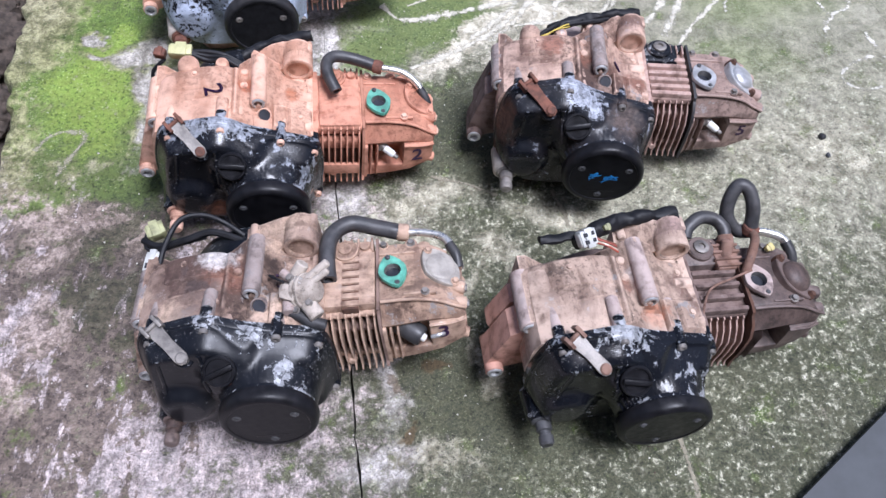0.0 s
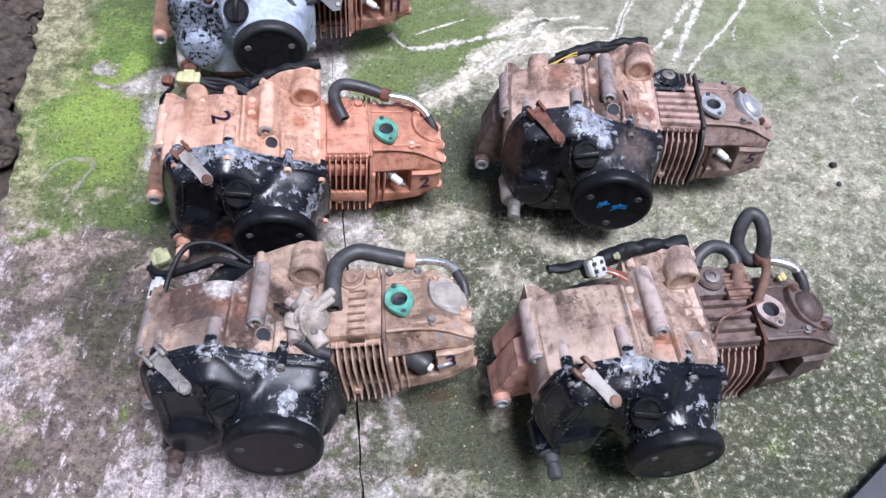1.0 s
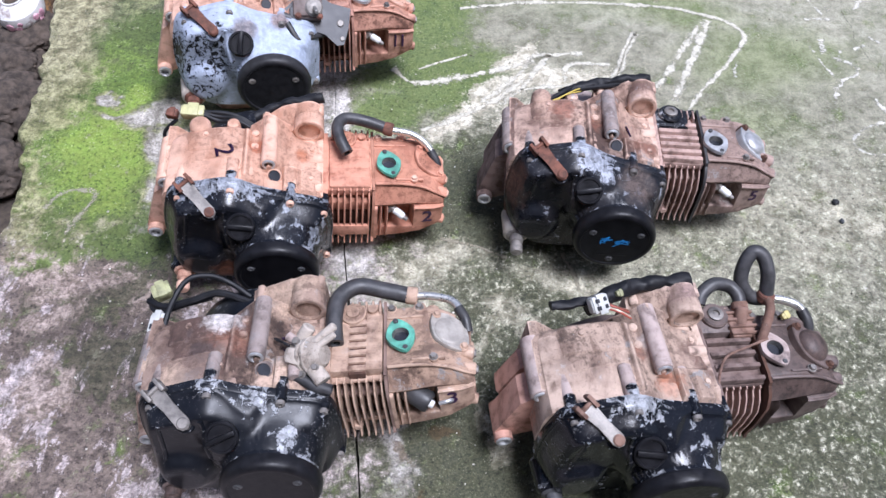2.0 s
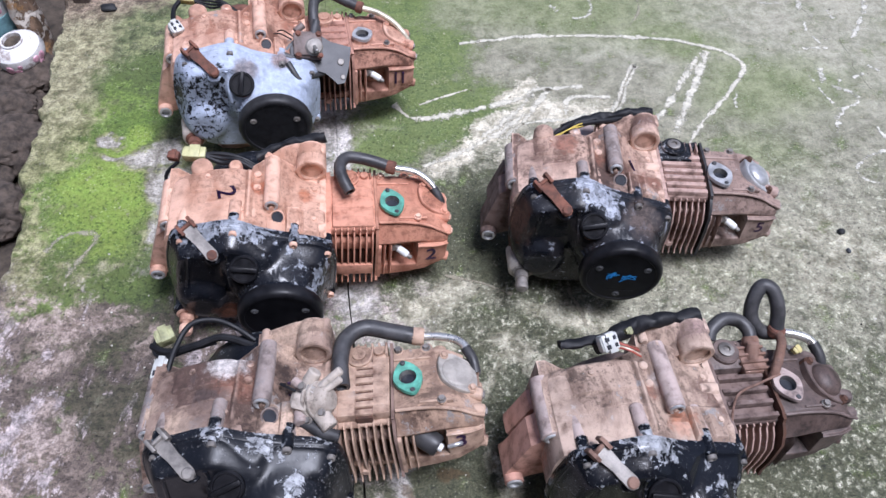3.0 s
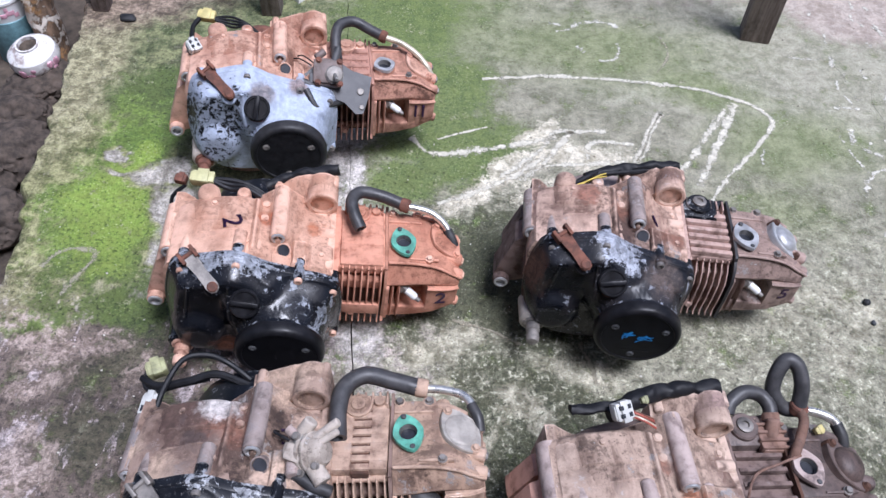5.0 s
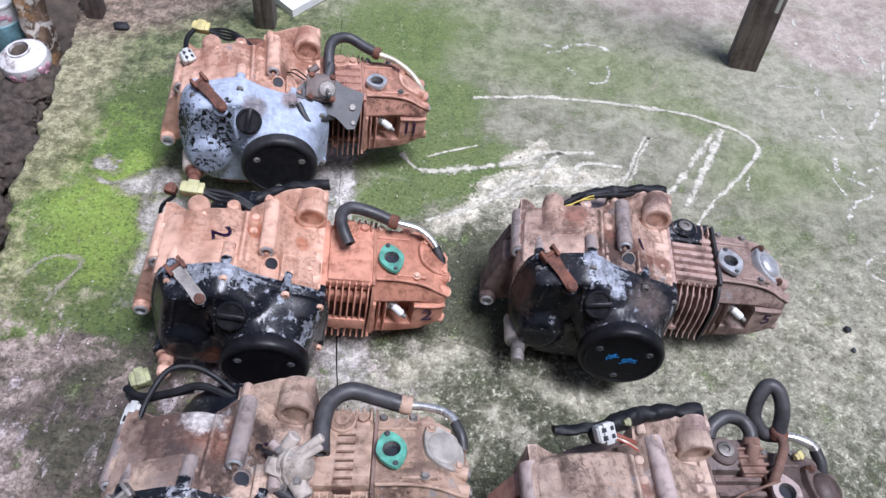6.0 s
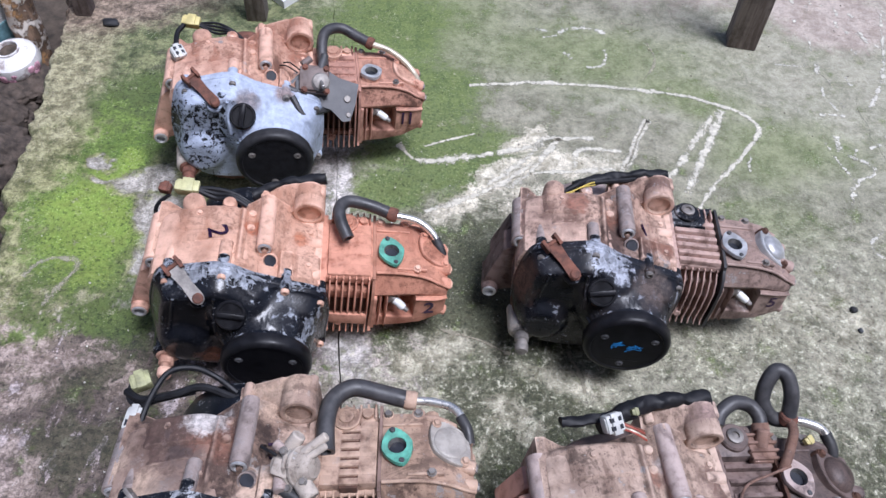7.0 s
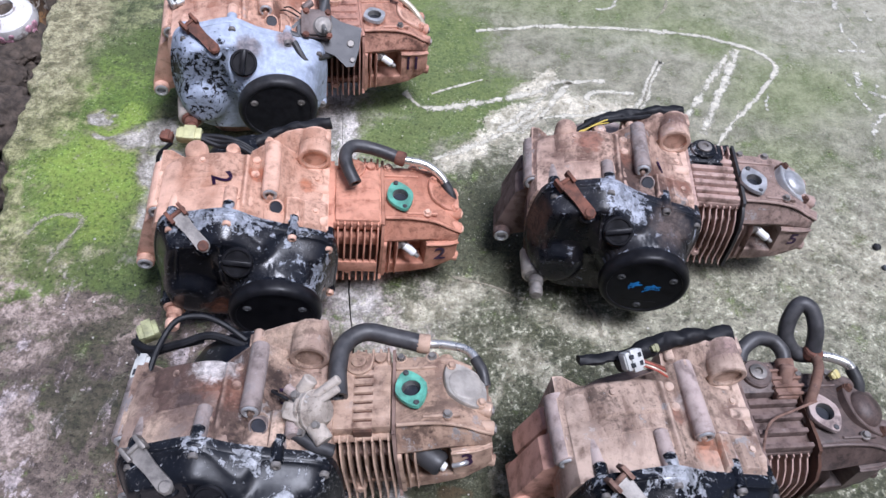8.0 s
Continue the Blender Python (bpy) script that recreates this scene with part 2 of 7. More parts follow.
MAT = {
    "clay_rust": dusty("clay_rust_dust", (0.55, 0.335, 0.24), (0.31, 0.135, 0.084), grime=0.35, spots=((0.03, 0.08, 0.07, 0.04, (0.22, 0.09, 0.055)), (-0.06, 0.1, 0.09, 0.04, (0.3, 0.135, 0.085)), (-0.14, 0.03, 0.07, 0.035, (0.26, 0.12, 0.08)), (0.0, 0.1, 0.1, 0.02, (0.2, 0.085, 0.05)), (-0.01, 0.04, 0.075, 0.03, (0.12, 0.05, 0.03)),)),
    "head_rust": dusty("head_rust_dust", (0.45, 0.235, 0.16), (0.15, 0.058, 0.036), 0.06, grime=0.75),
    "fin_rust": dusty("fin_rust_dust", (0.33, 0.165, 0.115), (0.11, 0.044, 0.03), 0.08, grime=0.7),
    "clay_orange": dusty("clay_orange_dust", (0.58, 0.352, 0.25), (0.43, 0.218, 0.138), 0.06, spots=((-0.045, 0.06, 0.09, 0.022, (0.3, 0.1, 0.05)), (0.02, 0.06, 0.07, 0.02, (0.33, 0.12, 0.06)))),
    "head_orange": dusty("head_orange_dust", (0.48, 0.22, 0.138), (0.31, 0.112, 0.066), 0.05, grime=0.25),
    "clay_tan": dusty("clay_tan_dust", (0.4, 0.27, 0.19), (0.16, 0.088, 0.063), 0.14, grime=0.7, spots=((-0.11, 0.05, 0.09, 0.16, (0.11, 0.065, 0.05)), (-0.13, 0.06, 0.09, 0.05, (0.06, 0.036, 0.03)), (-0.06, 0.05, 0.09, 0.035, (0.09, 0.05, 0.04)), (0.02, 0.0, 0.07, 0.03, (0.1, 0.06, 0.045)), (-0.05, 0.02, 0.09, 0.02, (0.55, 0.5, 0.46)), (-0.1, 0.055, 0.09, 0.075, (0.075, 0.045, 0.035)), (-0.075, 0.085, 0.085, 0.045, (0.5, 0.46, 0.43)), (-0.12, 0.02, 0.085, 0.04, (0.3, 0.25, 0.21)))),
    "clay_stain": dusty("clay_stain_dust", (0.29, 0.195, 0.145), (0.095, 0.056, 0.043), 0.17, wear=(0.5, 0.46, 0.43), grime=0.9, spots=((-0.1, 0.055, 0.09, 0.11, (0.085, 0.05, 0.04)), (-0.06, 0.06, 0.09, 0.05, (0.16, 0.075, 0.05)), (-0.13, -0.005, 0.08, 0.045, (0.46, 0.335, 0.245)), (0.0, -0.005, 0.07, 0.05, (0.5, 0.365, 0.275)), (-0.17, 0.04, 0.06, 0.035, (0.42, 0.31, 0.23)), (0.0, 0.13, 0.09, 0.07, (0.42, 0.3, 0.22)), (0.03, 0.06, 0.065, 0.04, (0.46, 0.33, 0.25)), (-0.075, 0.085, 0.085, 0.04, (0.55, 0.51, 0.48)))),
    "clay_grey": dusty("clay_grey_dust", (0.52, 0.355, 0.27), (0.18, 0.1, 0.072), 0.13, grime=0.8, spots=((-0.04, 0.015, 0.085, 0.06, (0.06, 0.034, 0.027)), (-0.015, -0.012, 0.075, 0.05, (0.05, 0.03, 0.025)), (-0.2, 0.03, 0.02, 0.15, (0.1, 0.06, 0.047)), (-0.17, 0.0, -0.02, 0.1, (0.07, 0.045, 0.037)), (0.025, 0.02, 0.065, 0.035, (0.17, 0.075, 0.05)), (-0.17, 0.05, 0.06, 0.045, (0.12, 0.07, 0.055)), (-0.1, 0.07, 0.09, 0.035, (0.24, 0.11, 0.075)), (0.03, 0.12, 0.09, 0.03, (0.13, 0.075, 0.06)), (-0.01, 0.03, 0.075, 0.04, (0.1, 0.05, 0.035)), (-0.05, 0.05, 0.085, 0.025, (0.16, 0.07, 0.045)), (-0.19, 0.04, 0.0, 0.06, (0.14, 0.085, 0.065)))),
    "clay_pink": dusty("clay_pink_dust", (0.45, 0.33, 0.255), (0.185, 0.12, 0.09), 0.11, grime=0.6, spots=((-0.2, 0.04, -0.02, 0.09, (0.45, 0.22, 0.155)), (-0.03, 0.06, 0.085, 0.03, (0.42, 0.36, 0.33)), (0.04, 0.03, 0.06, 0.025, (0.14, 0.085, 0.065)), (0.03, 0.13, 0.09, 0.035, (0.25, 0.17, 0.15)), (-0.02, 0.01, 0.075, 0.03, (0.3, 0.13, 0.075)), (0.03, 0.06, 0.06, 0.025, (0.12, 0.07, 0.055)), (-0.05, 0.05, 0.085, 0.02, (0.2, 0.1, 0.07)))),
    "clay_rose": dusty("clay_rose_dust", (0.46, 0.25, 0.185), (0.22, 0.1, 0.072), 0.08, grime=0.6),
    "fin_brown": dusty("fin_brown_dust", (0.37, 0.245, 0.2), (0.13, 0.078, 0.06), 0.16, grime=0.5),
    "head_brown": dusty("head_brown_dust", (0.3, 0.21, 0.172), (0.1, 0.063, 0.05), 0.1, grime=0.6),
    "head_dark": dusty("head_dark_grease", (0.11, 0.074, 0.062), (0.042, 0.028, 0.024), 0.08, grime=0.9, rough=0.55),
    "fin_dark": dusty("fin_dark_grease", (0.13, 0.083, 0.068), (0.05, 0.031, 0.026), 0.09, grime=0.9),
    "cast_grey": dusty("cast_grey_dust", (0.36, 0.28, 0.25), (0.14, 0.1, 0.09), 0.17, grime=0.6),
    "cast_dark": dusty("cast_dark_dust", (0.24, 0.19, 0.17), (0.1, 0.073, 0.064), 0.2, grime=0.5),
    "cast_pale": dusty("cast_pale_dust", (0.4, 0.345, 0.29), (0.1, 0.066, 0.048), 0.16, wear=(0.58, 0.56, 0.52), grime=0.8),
    # mud in the fin gaps, with some of the gap shade in its tone
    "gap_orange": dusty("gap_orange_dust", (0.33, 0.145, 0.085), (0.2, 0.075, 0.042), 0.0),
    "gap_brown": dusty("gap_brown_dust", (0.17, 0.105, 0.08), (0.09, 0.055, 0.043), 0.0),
    # dark mud tone, also painted as shade in fin gaps and slots
    "mud_shade": plain("mud_shade", (0.09, 0.045, 0.03), 0.95),
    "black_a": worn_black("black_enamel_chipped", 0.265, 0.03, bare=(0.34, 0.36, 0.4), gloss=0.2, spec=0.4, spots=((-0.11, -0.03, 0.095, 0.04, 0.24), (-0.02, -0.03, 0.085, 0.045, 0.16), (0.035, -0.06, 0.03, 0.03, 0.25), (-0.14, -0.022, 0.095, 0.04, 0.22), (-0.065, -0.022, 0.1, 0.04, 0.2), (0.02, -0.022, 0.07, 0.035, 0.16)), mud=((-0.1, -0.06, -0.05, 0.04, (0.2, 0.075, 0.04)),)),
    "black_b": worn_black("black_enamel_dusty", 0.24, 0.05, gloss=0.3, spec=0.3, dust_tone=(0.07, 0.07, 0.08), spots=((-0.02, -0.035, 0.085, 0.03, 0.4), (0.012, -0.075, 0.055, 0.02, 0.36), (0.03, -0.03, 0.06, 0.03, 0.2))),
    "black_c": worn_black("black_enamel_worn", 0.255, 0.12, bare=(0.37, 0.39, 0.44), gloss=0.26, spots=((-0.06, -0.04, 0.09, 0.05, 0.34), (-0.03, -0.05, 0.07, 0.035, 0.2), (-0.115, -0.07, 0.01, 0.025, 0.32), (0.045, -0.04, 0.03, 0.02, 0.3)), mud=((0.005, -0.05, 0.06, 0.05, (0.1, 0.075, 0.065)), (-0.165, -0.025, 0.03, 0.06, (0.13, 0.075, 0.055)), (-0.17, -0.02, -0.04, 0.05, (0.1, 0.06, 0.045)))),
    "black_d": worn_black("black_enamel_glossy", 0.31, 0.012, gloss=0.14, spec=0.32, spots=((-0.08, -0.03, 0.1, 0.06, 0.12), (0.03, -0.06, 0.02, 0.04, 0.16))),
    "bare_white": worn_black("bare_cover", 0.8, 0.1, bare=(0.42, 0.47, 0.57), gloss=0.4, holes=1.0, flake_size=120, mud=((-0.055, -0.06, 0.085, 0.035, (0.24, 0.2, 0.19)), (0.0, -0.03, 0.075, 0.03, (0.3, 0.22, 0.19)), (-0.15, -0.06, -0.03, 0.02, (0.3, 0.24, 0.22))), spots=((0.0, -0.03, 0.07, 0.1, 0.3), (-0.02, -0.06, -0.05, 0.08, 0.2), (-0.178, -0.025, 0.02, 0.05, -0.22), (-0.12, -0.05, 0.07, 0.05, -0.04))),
    "lid": plain("black_lid", (0.008, 0.008, 0.01), 0.38, vary=0.4, scale=90, spec=0.22, dust=0.05),
    "lid_dusty": plain("dusty_lid", (0.016, 0.016, 0.018), 0.45, vary=0.4, scale=90, spec=0.3, dust=0.2),
    "rubber": plain("rubber", (0.02, 0.02, 0.022), 0.5, vary=0.4, dust=0.25),
    "hose_dusty": plain("hose_dusty", (0.03, 0.03, 0.033), 0.48, vary=0.5, dust=0.35),
    "wire": plain("wire_sheath", (0.012, 0.012, 0.014), 0.55, spec=0.3),
    "steel": plain("steel", (0.36, 0.35, 0.33), 0.42, 0.6),
    "zinc": plain("zinc", (0.24, 0.22, 0.2), 0.52, 0.4, vary=0.45, dust=0.15),
    "chrome": plain("chrome", (0.84, 0.81, 0.75), 0.3, 0.85, vary=0.2),
    "cream_pipe": plain("stained_pipe", (0.62, 0.55, 0.42), 0.4, 0.25, vary=0.3, dust=0.1),
    "dull_steel": plain("dull_steel", (0.085, 0.085, 0.088), 0.55, 0.25),
    "dusty_alloy": plain("dusty_alloy", (0.44, 0.4, 0.35), 0.6, 0.2, vary=0.25, dust=0.2),
    "rust_brown": dusty("rust_brown_dust", (0.18, 0.098, 0.067), (0.075, 0.038, 0.027), 0.1, grime=0.4),
    "rust": plain("rust", (0.155, 0.066, 0.044), 0.85, 0.0, vary=0.5),
    "alloy": plain("alloy", (0.5, 0.5, 0.5), 0.45, 0.5, vary=0.25),
    "gasket": plain("gasket_green", (0.12, 0.41, 0.3), 0.6, vary=0.4, dust=0.25),
    # dark colour painted as the shade inside holes and sockets
    "bore": plain("hole_shade", (0.02, 0.022, 0.03), 0.5),
    "ceramic": plain("ceramic", (0.75, 0.74, 0.71), 0.3, vary=0.08),
    "plastic_white": plain("plastic_white", (0.55, 0.55, 0.52), 0.45, vary=0.12),
    "plastic_yellow": plain("plastic_yellow", (0.56, 0.48, 0.2), 0.5, vary=0.2),
    "plastic_cream": plain("plastic_cream", (0.52, 0.5, 0.26), 0.5, vary=0.2),
    "plastic_grimy": plain("plastic_grimy", (0.36, 0.36, 0.19), 0.6, vary=0.4, dust=0.2),
    "wire_yellow": plain("wire_yellow", (0.55, 0.42, 0.08), 0.5),
    "wire_red": plain("wire_red", (0.4, 0.08, 0.05), 0.5),
    "marker": plain("marker_purple", (0.035, 0.01, 0.05), 0.5, vary=0.2),
    "paint_blue": plain("paint_blue", (0.03, 0.25, 0.62), 0.5, vary=0.3),
    "old_wood": weathered_wood("old_wood", (0.26, 0.215, 0.2), (0.13, 0.1, 0.09)),
    "soil": plain("soil", (0.075, 0.058, 0.043), 0.95, vary=0.6, scale=25, bump=1.0),
    "crumb": plain("concrete_crumb", (0.55, 0.52, 0.46), 0.9, vary=0.4),
    "bark": peeling("peeling_wood", (0.26, 0.17, 0.11), (0.68, 0.62, 0.54), (0.45, 0.25, 0.1)),
    "rubble": plain("earthy_rubble", (0.075, 0.058, 0.046), 0.95, vary=0.6, scale=45, bump=1.0),
    "porcelain": stained_porcelain("porcelain"),
    "flower": plain("flower_paint", (0.6, 0.33, 0.4), 0.3, vary=0.5),
    "tin_blue": plain("tin_blue", (0.2, 0.36, 0.4), 0.6, vary=0.3),
    "grey_sheet": plain("grey_sheet", (0.075, 0.08, 0.085), 0.6, vary=0.2, scale=12, spec=0.3),
    "paper": plain("white_sheet", (0.8, 0.8, 0.79), 0.5, vary=0.04),
    "wall": plain("unseen_wall", (0.16, 0.14, 0.12), 0.9, vary=0.25, scale=9),
    "leaf": plain("dry_leaf", (0.02, 0.02, 0.022), 0.7),
}

# ---- mesh helpers ----


def finish(bm, name, mat, sharp=32):
    bmesh.ops.recalc_face_normals(bm, faces=bm.faces)
    me = bpy.data.meshes.new(name)
    bm.to_mesh(me)
    bm.free()
    for p in me.polygons:
        p.use_smooth = True
    me.set_sharp_from_angle(angle=radians(sharp))
    me.materials.append(mat)
    return me


def part(name, bm, mat, parent, label="", shift=(0, 0, 0)):
    """One mesh object under a thing or a part."""
    ob = new(name, finish(bm, name, mat))
    ob.parent = parent
    ob.location = shift
    if label:
        ob["label"] = label
    return ob


def box(bm, lo, hi, bevel=0.0, m=None, segments=2):
    c = [(a + b) / 2 for a, b in zip(lo, hi)]
    s = [abs(b - a) for a, b in zip(lo, hi)]
    r = bmesh.ops.create_cube(bm, size=1.0, matrix=(m or Matrix()) @ Matrix.Translation(c) @ Matrix.Diagonal((*s, 1)))
    if bevel:
        edges = list({e for v in r["verts"] for e in v.link_edges})
        bmesh.ops.bevel(bm, geom=edges, offset=bevel, segments=segments, affect="EDGES", profile=0.5)


def lathe(bm, prof, base, axis, seg=24, closed=True):
    """Turn a profile of (radius, height) round an axis through base."""
    q = Vector((0, 0, 1)).rotation_difference(Vector(axis).normalized())
    rings = []
    for r, h in prof:
        rings.append([bm.verts.new(Vector(base) + q @ Vector((r * math.cos(2 * math.pi * i / seg), r * math.sin(2 * math.pi * i / seg), h))) for i in range(seg)])
    for a, b in zip(rings, rings[1:]):
        for i in range(seg):
            bm.faces.new((a[i], a[(i + 1) % seg], b[(i + 1) % seg], b[i]))
    if closed:
        bm.faces.new(rings[0][::-1])
        bm.faces.new(rings[-1])


def rod(bm, a, b, r, seg=20, bevel=0.001, r2=None):
    d = Vector(b) - Vector(a)
    h, e = d.length, r if r2 is None else r2
    k = min(bevel, r * 0.4, h * 0.4)
    lathe(bm, [(r - k, 0), (r, k), (e, h - k), (e - k, h)], a, d, seg)


def bored(bm, a, b, r, hole, depth, seg=24, bevel=0.001):
    """A boss from a to b with a blind bore at its b end."""
    d = Vector(b) - Vector(a)
    h = d.length
    lathe(bm, [(r, 0), (r, h - bevel), (r - bevel, h), (hole + bevel * 0.5, h), (hole, h - bevel), (hole * 0.96, h - depth)], a, d, seg)


def curve_points(pts, step=6):
    """Smooth points through the given ones."""
    p = [Vector(v) for v in pts]
    p = [2 * p[0] - p[1], *p, 2 * p[-1] - p[-2]]
    out = []
    for i in range(1, len(p) - 2):
        a, b, c, d = p[i - 1:i + 3]
        for k in range(step):
            t = k / step
            out.append(0.5 * (2 * b + (c - a) * t + (2 * a - 5 * b + 4 * c - d) * t * t + (3 * b - a - 3 * c + d) * t ** 3))
    return [*out, p[-2]]


def tube(bm, pts, r, seg=12, step=6, hollow=0.0, ends=True):
    path = curve_points(pts, step)
    rings, normal = [], None
    for i, p in enumerate(path):
        d = (path[min(i + 1, len(path) - 1)] - path[max(i - 1, 0)]).normalized()
        normal = d.orthogonal().normalized() if normal is None else (normal - d * normal.dot(d)).normalized()
        side = d.cross(normal)
        rings.append([bm.verts.new(p + r * (math.cos(2 * math.pi * k / seg) * normal + math.sin(2 * math.pi * k / seg) * side)) for k in range(seg)])
    for a, b in zip(rings, rings[1:]):
        for k in range(seg):
            bm.faces.new((a[k], a[(k + 1) % seg], b[(k + 1) % seg], b[k]))
    if not ends:
        return
    for ring, p, nxt in ((rings[0], path[0], path[1]), (rings[-1], path[-1], path[-2])):
        if hollow:
            inn = [bm.verts.new(p + (v.co - p) * hollow) for v in ring]
            deep = [bm.verts.new(p + (v.co - p) * hollow + (nxt - p).normalized() * r * 2) for v in ring]
            for a, b in ((ring, inn), (inn, deep)):
                for k in range(seg):
                    bm.faces.new((a[k], a[(k + 1) % seg], b[(k + 1) % seg], b[k]))
            bm.faces.new(deep)
        else:
            bm.faces.new(ring)


def round_loop(pts, step=4):
    """A closed smooth outline in the plane."""
    n, out = len(pts), []
    for i in range(n):
        a, b, c, d = (Vector(pts[(i + k) % n]) for k in (-1, 0, 1, 2))
        for k in range(step):
            t = k / step
            out.append(0.5 * (2 * b + (c - a) * t + (2 * a - 5 * b + 4 * c - d) * t * t + (3 * b - a - 3 * c + d) * t ** 3))
    return out


def prism(bm, outline, at, ends, inset=0.0, turn=None):
    """An outline lofted through several planes: ends = [(level, shrink)], at(p, level) gives the place."""
    rings = []
    cx = sum(p[0] for p in outline) / len(outline)
    cy = sum(p[1] for p in outline) / len(outline)
    for level, shrink in ends:
        rings.append([bm.verts.new(at((cx + (p[0] - cx) * shrink, cy + (p[1] - cy) * shrink), level)) for p in outline])
    n = len(outline)
    for a, b in zip(rings, rings[1:]):
        for i in range(n):
            bm.faces.new((a[i], a[(i + 1) % n], b[(i + 1) % n], b[i]))
    bm.faces.new(rings[0][::-1])
    bm.faces.new(rings[-1])


def side(p, level):
    """An outline in x and z, levels along y."""
    return Vector((p[0], level, p[1]))


def plan(p, level):
    return Vector((p[0], p[1], level))


def text_mesh(text, size, m, mat, name, parent, shift):
    data = bpy.data.curves.new(name, "FONT")
    data.body, data.size, data.extrude, data.offset = text, size, 0.0002, size * 0.012
    data.align_x, data.align_y = "CENTER", "CENTER"
    tmp = bpy.data.objects.new("tmp", data)
    me = bpy.data.meshes.new_from_object(tmp)
    bpy.data.objects.remove(tmp)
    me.transform(m)
    me.materials.clear()
    me.materials.append(mat)
    ob = new(name, me)
    ob.parent, ob.location = parent, shift
    return ob


def smooth_step(a, b, x):
    t = min(1, max(0, (x - a) / (b - a)))
    return t * t * (3 - 2 * t)


def smax(a, b, k=0.008):
    h = max(k - abs(a - b), 0) / k
    return max(a, b) + h * h * k * 0.25

# ---- engines ----
# Engine axes: x along the cylinder, y away from the clutch side, z up, origin on the crankshaft.
COVER = [(-0.158, 0.088), (-0.123, 0.098), (-0.078, 0.106), (-0.04, 0.088), (0.0, 0.075), (0.05, 0.058), (0.061, 0.025), (0.060, -0.02),
         (0.054, -0.062), (0.02, -0.082), (-0.03, -0.092), (-0.085, -0.097), (-0.14, -0.088), (-0.17, -0.055), (-0.178, 0.0), (-0.172, 0.055)]
CASE = [(-0.172, 0.074), (-0.13, 0.086), (-0.09, 0.092), (-0.06, 0.090), (-0.035, 0.078), (0.01, 0.068), (0.044, 0.056), (0.051, 0.04), (0.051, -0.045),
        (0.04, -0.068), (0.0, -0.085), (-0.08, -0.09), (-0.145, -0.075), (-0.172, -0.035), (-0.18, 0.03)]
SPLIT = -0.018


def edge_distance(x, z, loop):
    best = 1.0
    for i, a in enumerate(loop):
        b = loop[(i + 1) % len(loop)]
        dx, dz = b[0] - a[0], b[1] - a[1]
        t = min(1, max(0, ((x - a[0]) * dx + (z - a[1]) * dz) / (dx * dx + dz * dz)))
        best = min(best, math.hypot(x - a[0] - t * dx, z - a[1] - t * dz))
    return best


def cover_depth(x, z, d):
    """How far the clutch cover stands out from the case joint."""
    h = 0.012 + 0.03 * smooth_step(0, 0.02, d)
    clutch = 0.074 * (1 - smooth_step(0.054, 0.072, math.hypot(x + 0.017, z)))
    dome = 0.056 * (1 - smooth_step(0.022, 0.062, math.hypot(x + 0.132, (z + 0.022) * 0.9)))
    slope = (0.062 - 1.05 * max(0, z - 0.052)) * (1 - smooth_step(0.022, 0.06, abs(x + 0.058))) * smooth_step(-0.05, 0.02, z)
    for v in (clutch, dome, slope):
        h = smax(h, v, 0.012)
    return min(h, 0.012 + d * 3.2)


def cover_mesh():
    loop = round_loop(COVER, 6)
    bm = bmesh.new()
    n = len(loop)
    rings = [[bm.verts.new((p.x, SPLIT, p.y)) for p in loop], [bm.verts.new((p.x, SPLIT - 0.009, p.y)) for p in loop]]
    cx, cz = -0.055, 0.0
    for k in [0.985, 0.975, 0.96, 0.945, 0.93, 0.91, 0.89, 0.87, 0.84, 0.81, 0.78, 0.75, 0.72, 0.68, 0.64, 0.6, 0.55, 0.5, 0.45, 0.4, 0.34, 0.28, 0.22, 0.16, 0.1, 0.05]:
        ring = []
        for p in loop:
            x, z = cx + (p.x - cx) * k, cz + (p.y - cz) * k
            ring.append(bm.verts.new((x, SPLIT - cover_depth(x, z, edge_distance(x, z, loop)), z)))
        rings.append(ring)
    for a, b in zip(rings, rings[1:]):
        for i in range(n):
            bm.faces.new((a[i], a[(i + 1) % n], b[(i + 1) % n], b[i]))
    bm.faces.new(rings[-1])
    bm.faces.new(rings[0][::-1])
    # lip along the joint, and two stiffening ribs on the gearbox side
    prism(bm, loop, side, [(SPLIT + 0.0015, 1.0), (SPLIT + 0.001, 1.016), (SPLIT - 0.0085, 1.016), (SPLIT - 0.0105, 1.002)])
    for x0, z0, x1, z1 in ((-0.138, 0.078, -0.148, 0.012), (-0.086, 0.084, -0.084, 0.034)):
        pts = []
        for k in range(6):
            x, z = x0 + (x1 - x0) * k / 5, z0 + (z1 - z0) * k / 5
            pts.append((x, SPLIT - cover_depth(x, z, edge_distance(x, z, loop)) + 0.0005, z))
        tube(bm, pts, 0.0032, 8)
    return bm


def cover_boss(kind):
    bm = bmesh.new()
    if kind == "filler_neck":
        rod(bm, (-0.062, -0.035, 0.028), (-0.064, -0.068, 0.0615), 0.0215, 24, 0.002)
    elif kind == "kick_boss":
        rod(bm, (-0.157, -0.02, -0.052), (-0.157, -0.067, -0.052), 0.0235, 26, 0.004, 0.0205)
    elif kind == "lever_boss":
        rod(bm, (-0.108, -0.03, 0.05), (-0.106, -0.058, 0.078), 0.013, 20, 0.002)
    else:
        rod(bm, (-0.017, -0.05, 0.0), (-0.017, -0.093, 0.0), 0.0575, 48, 0.001, 0.0565)
    return bm


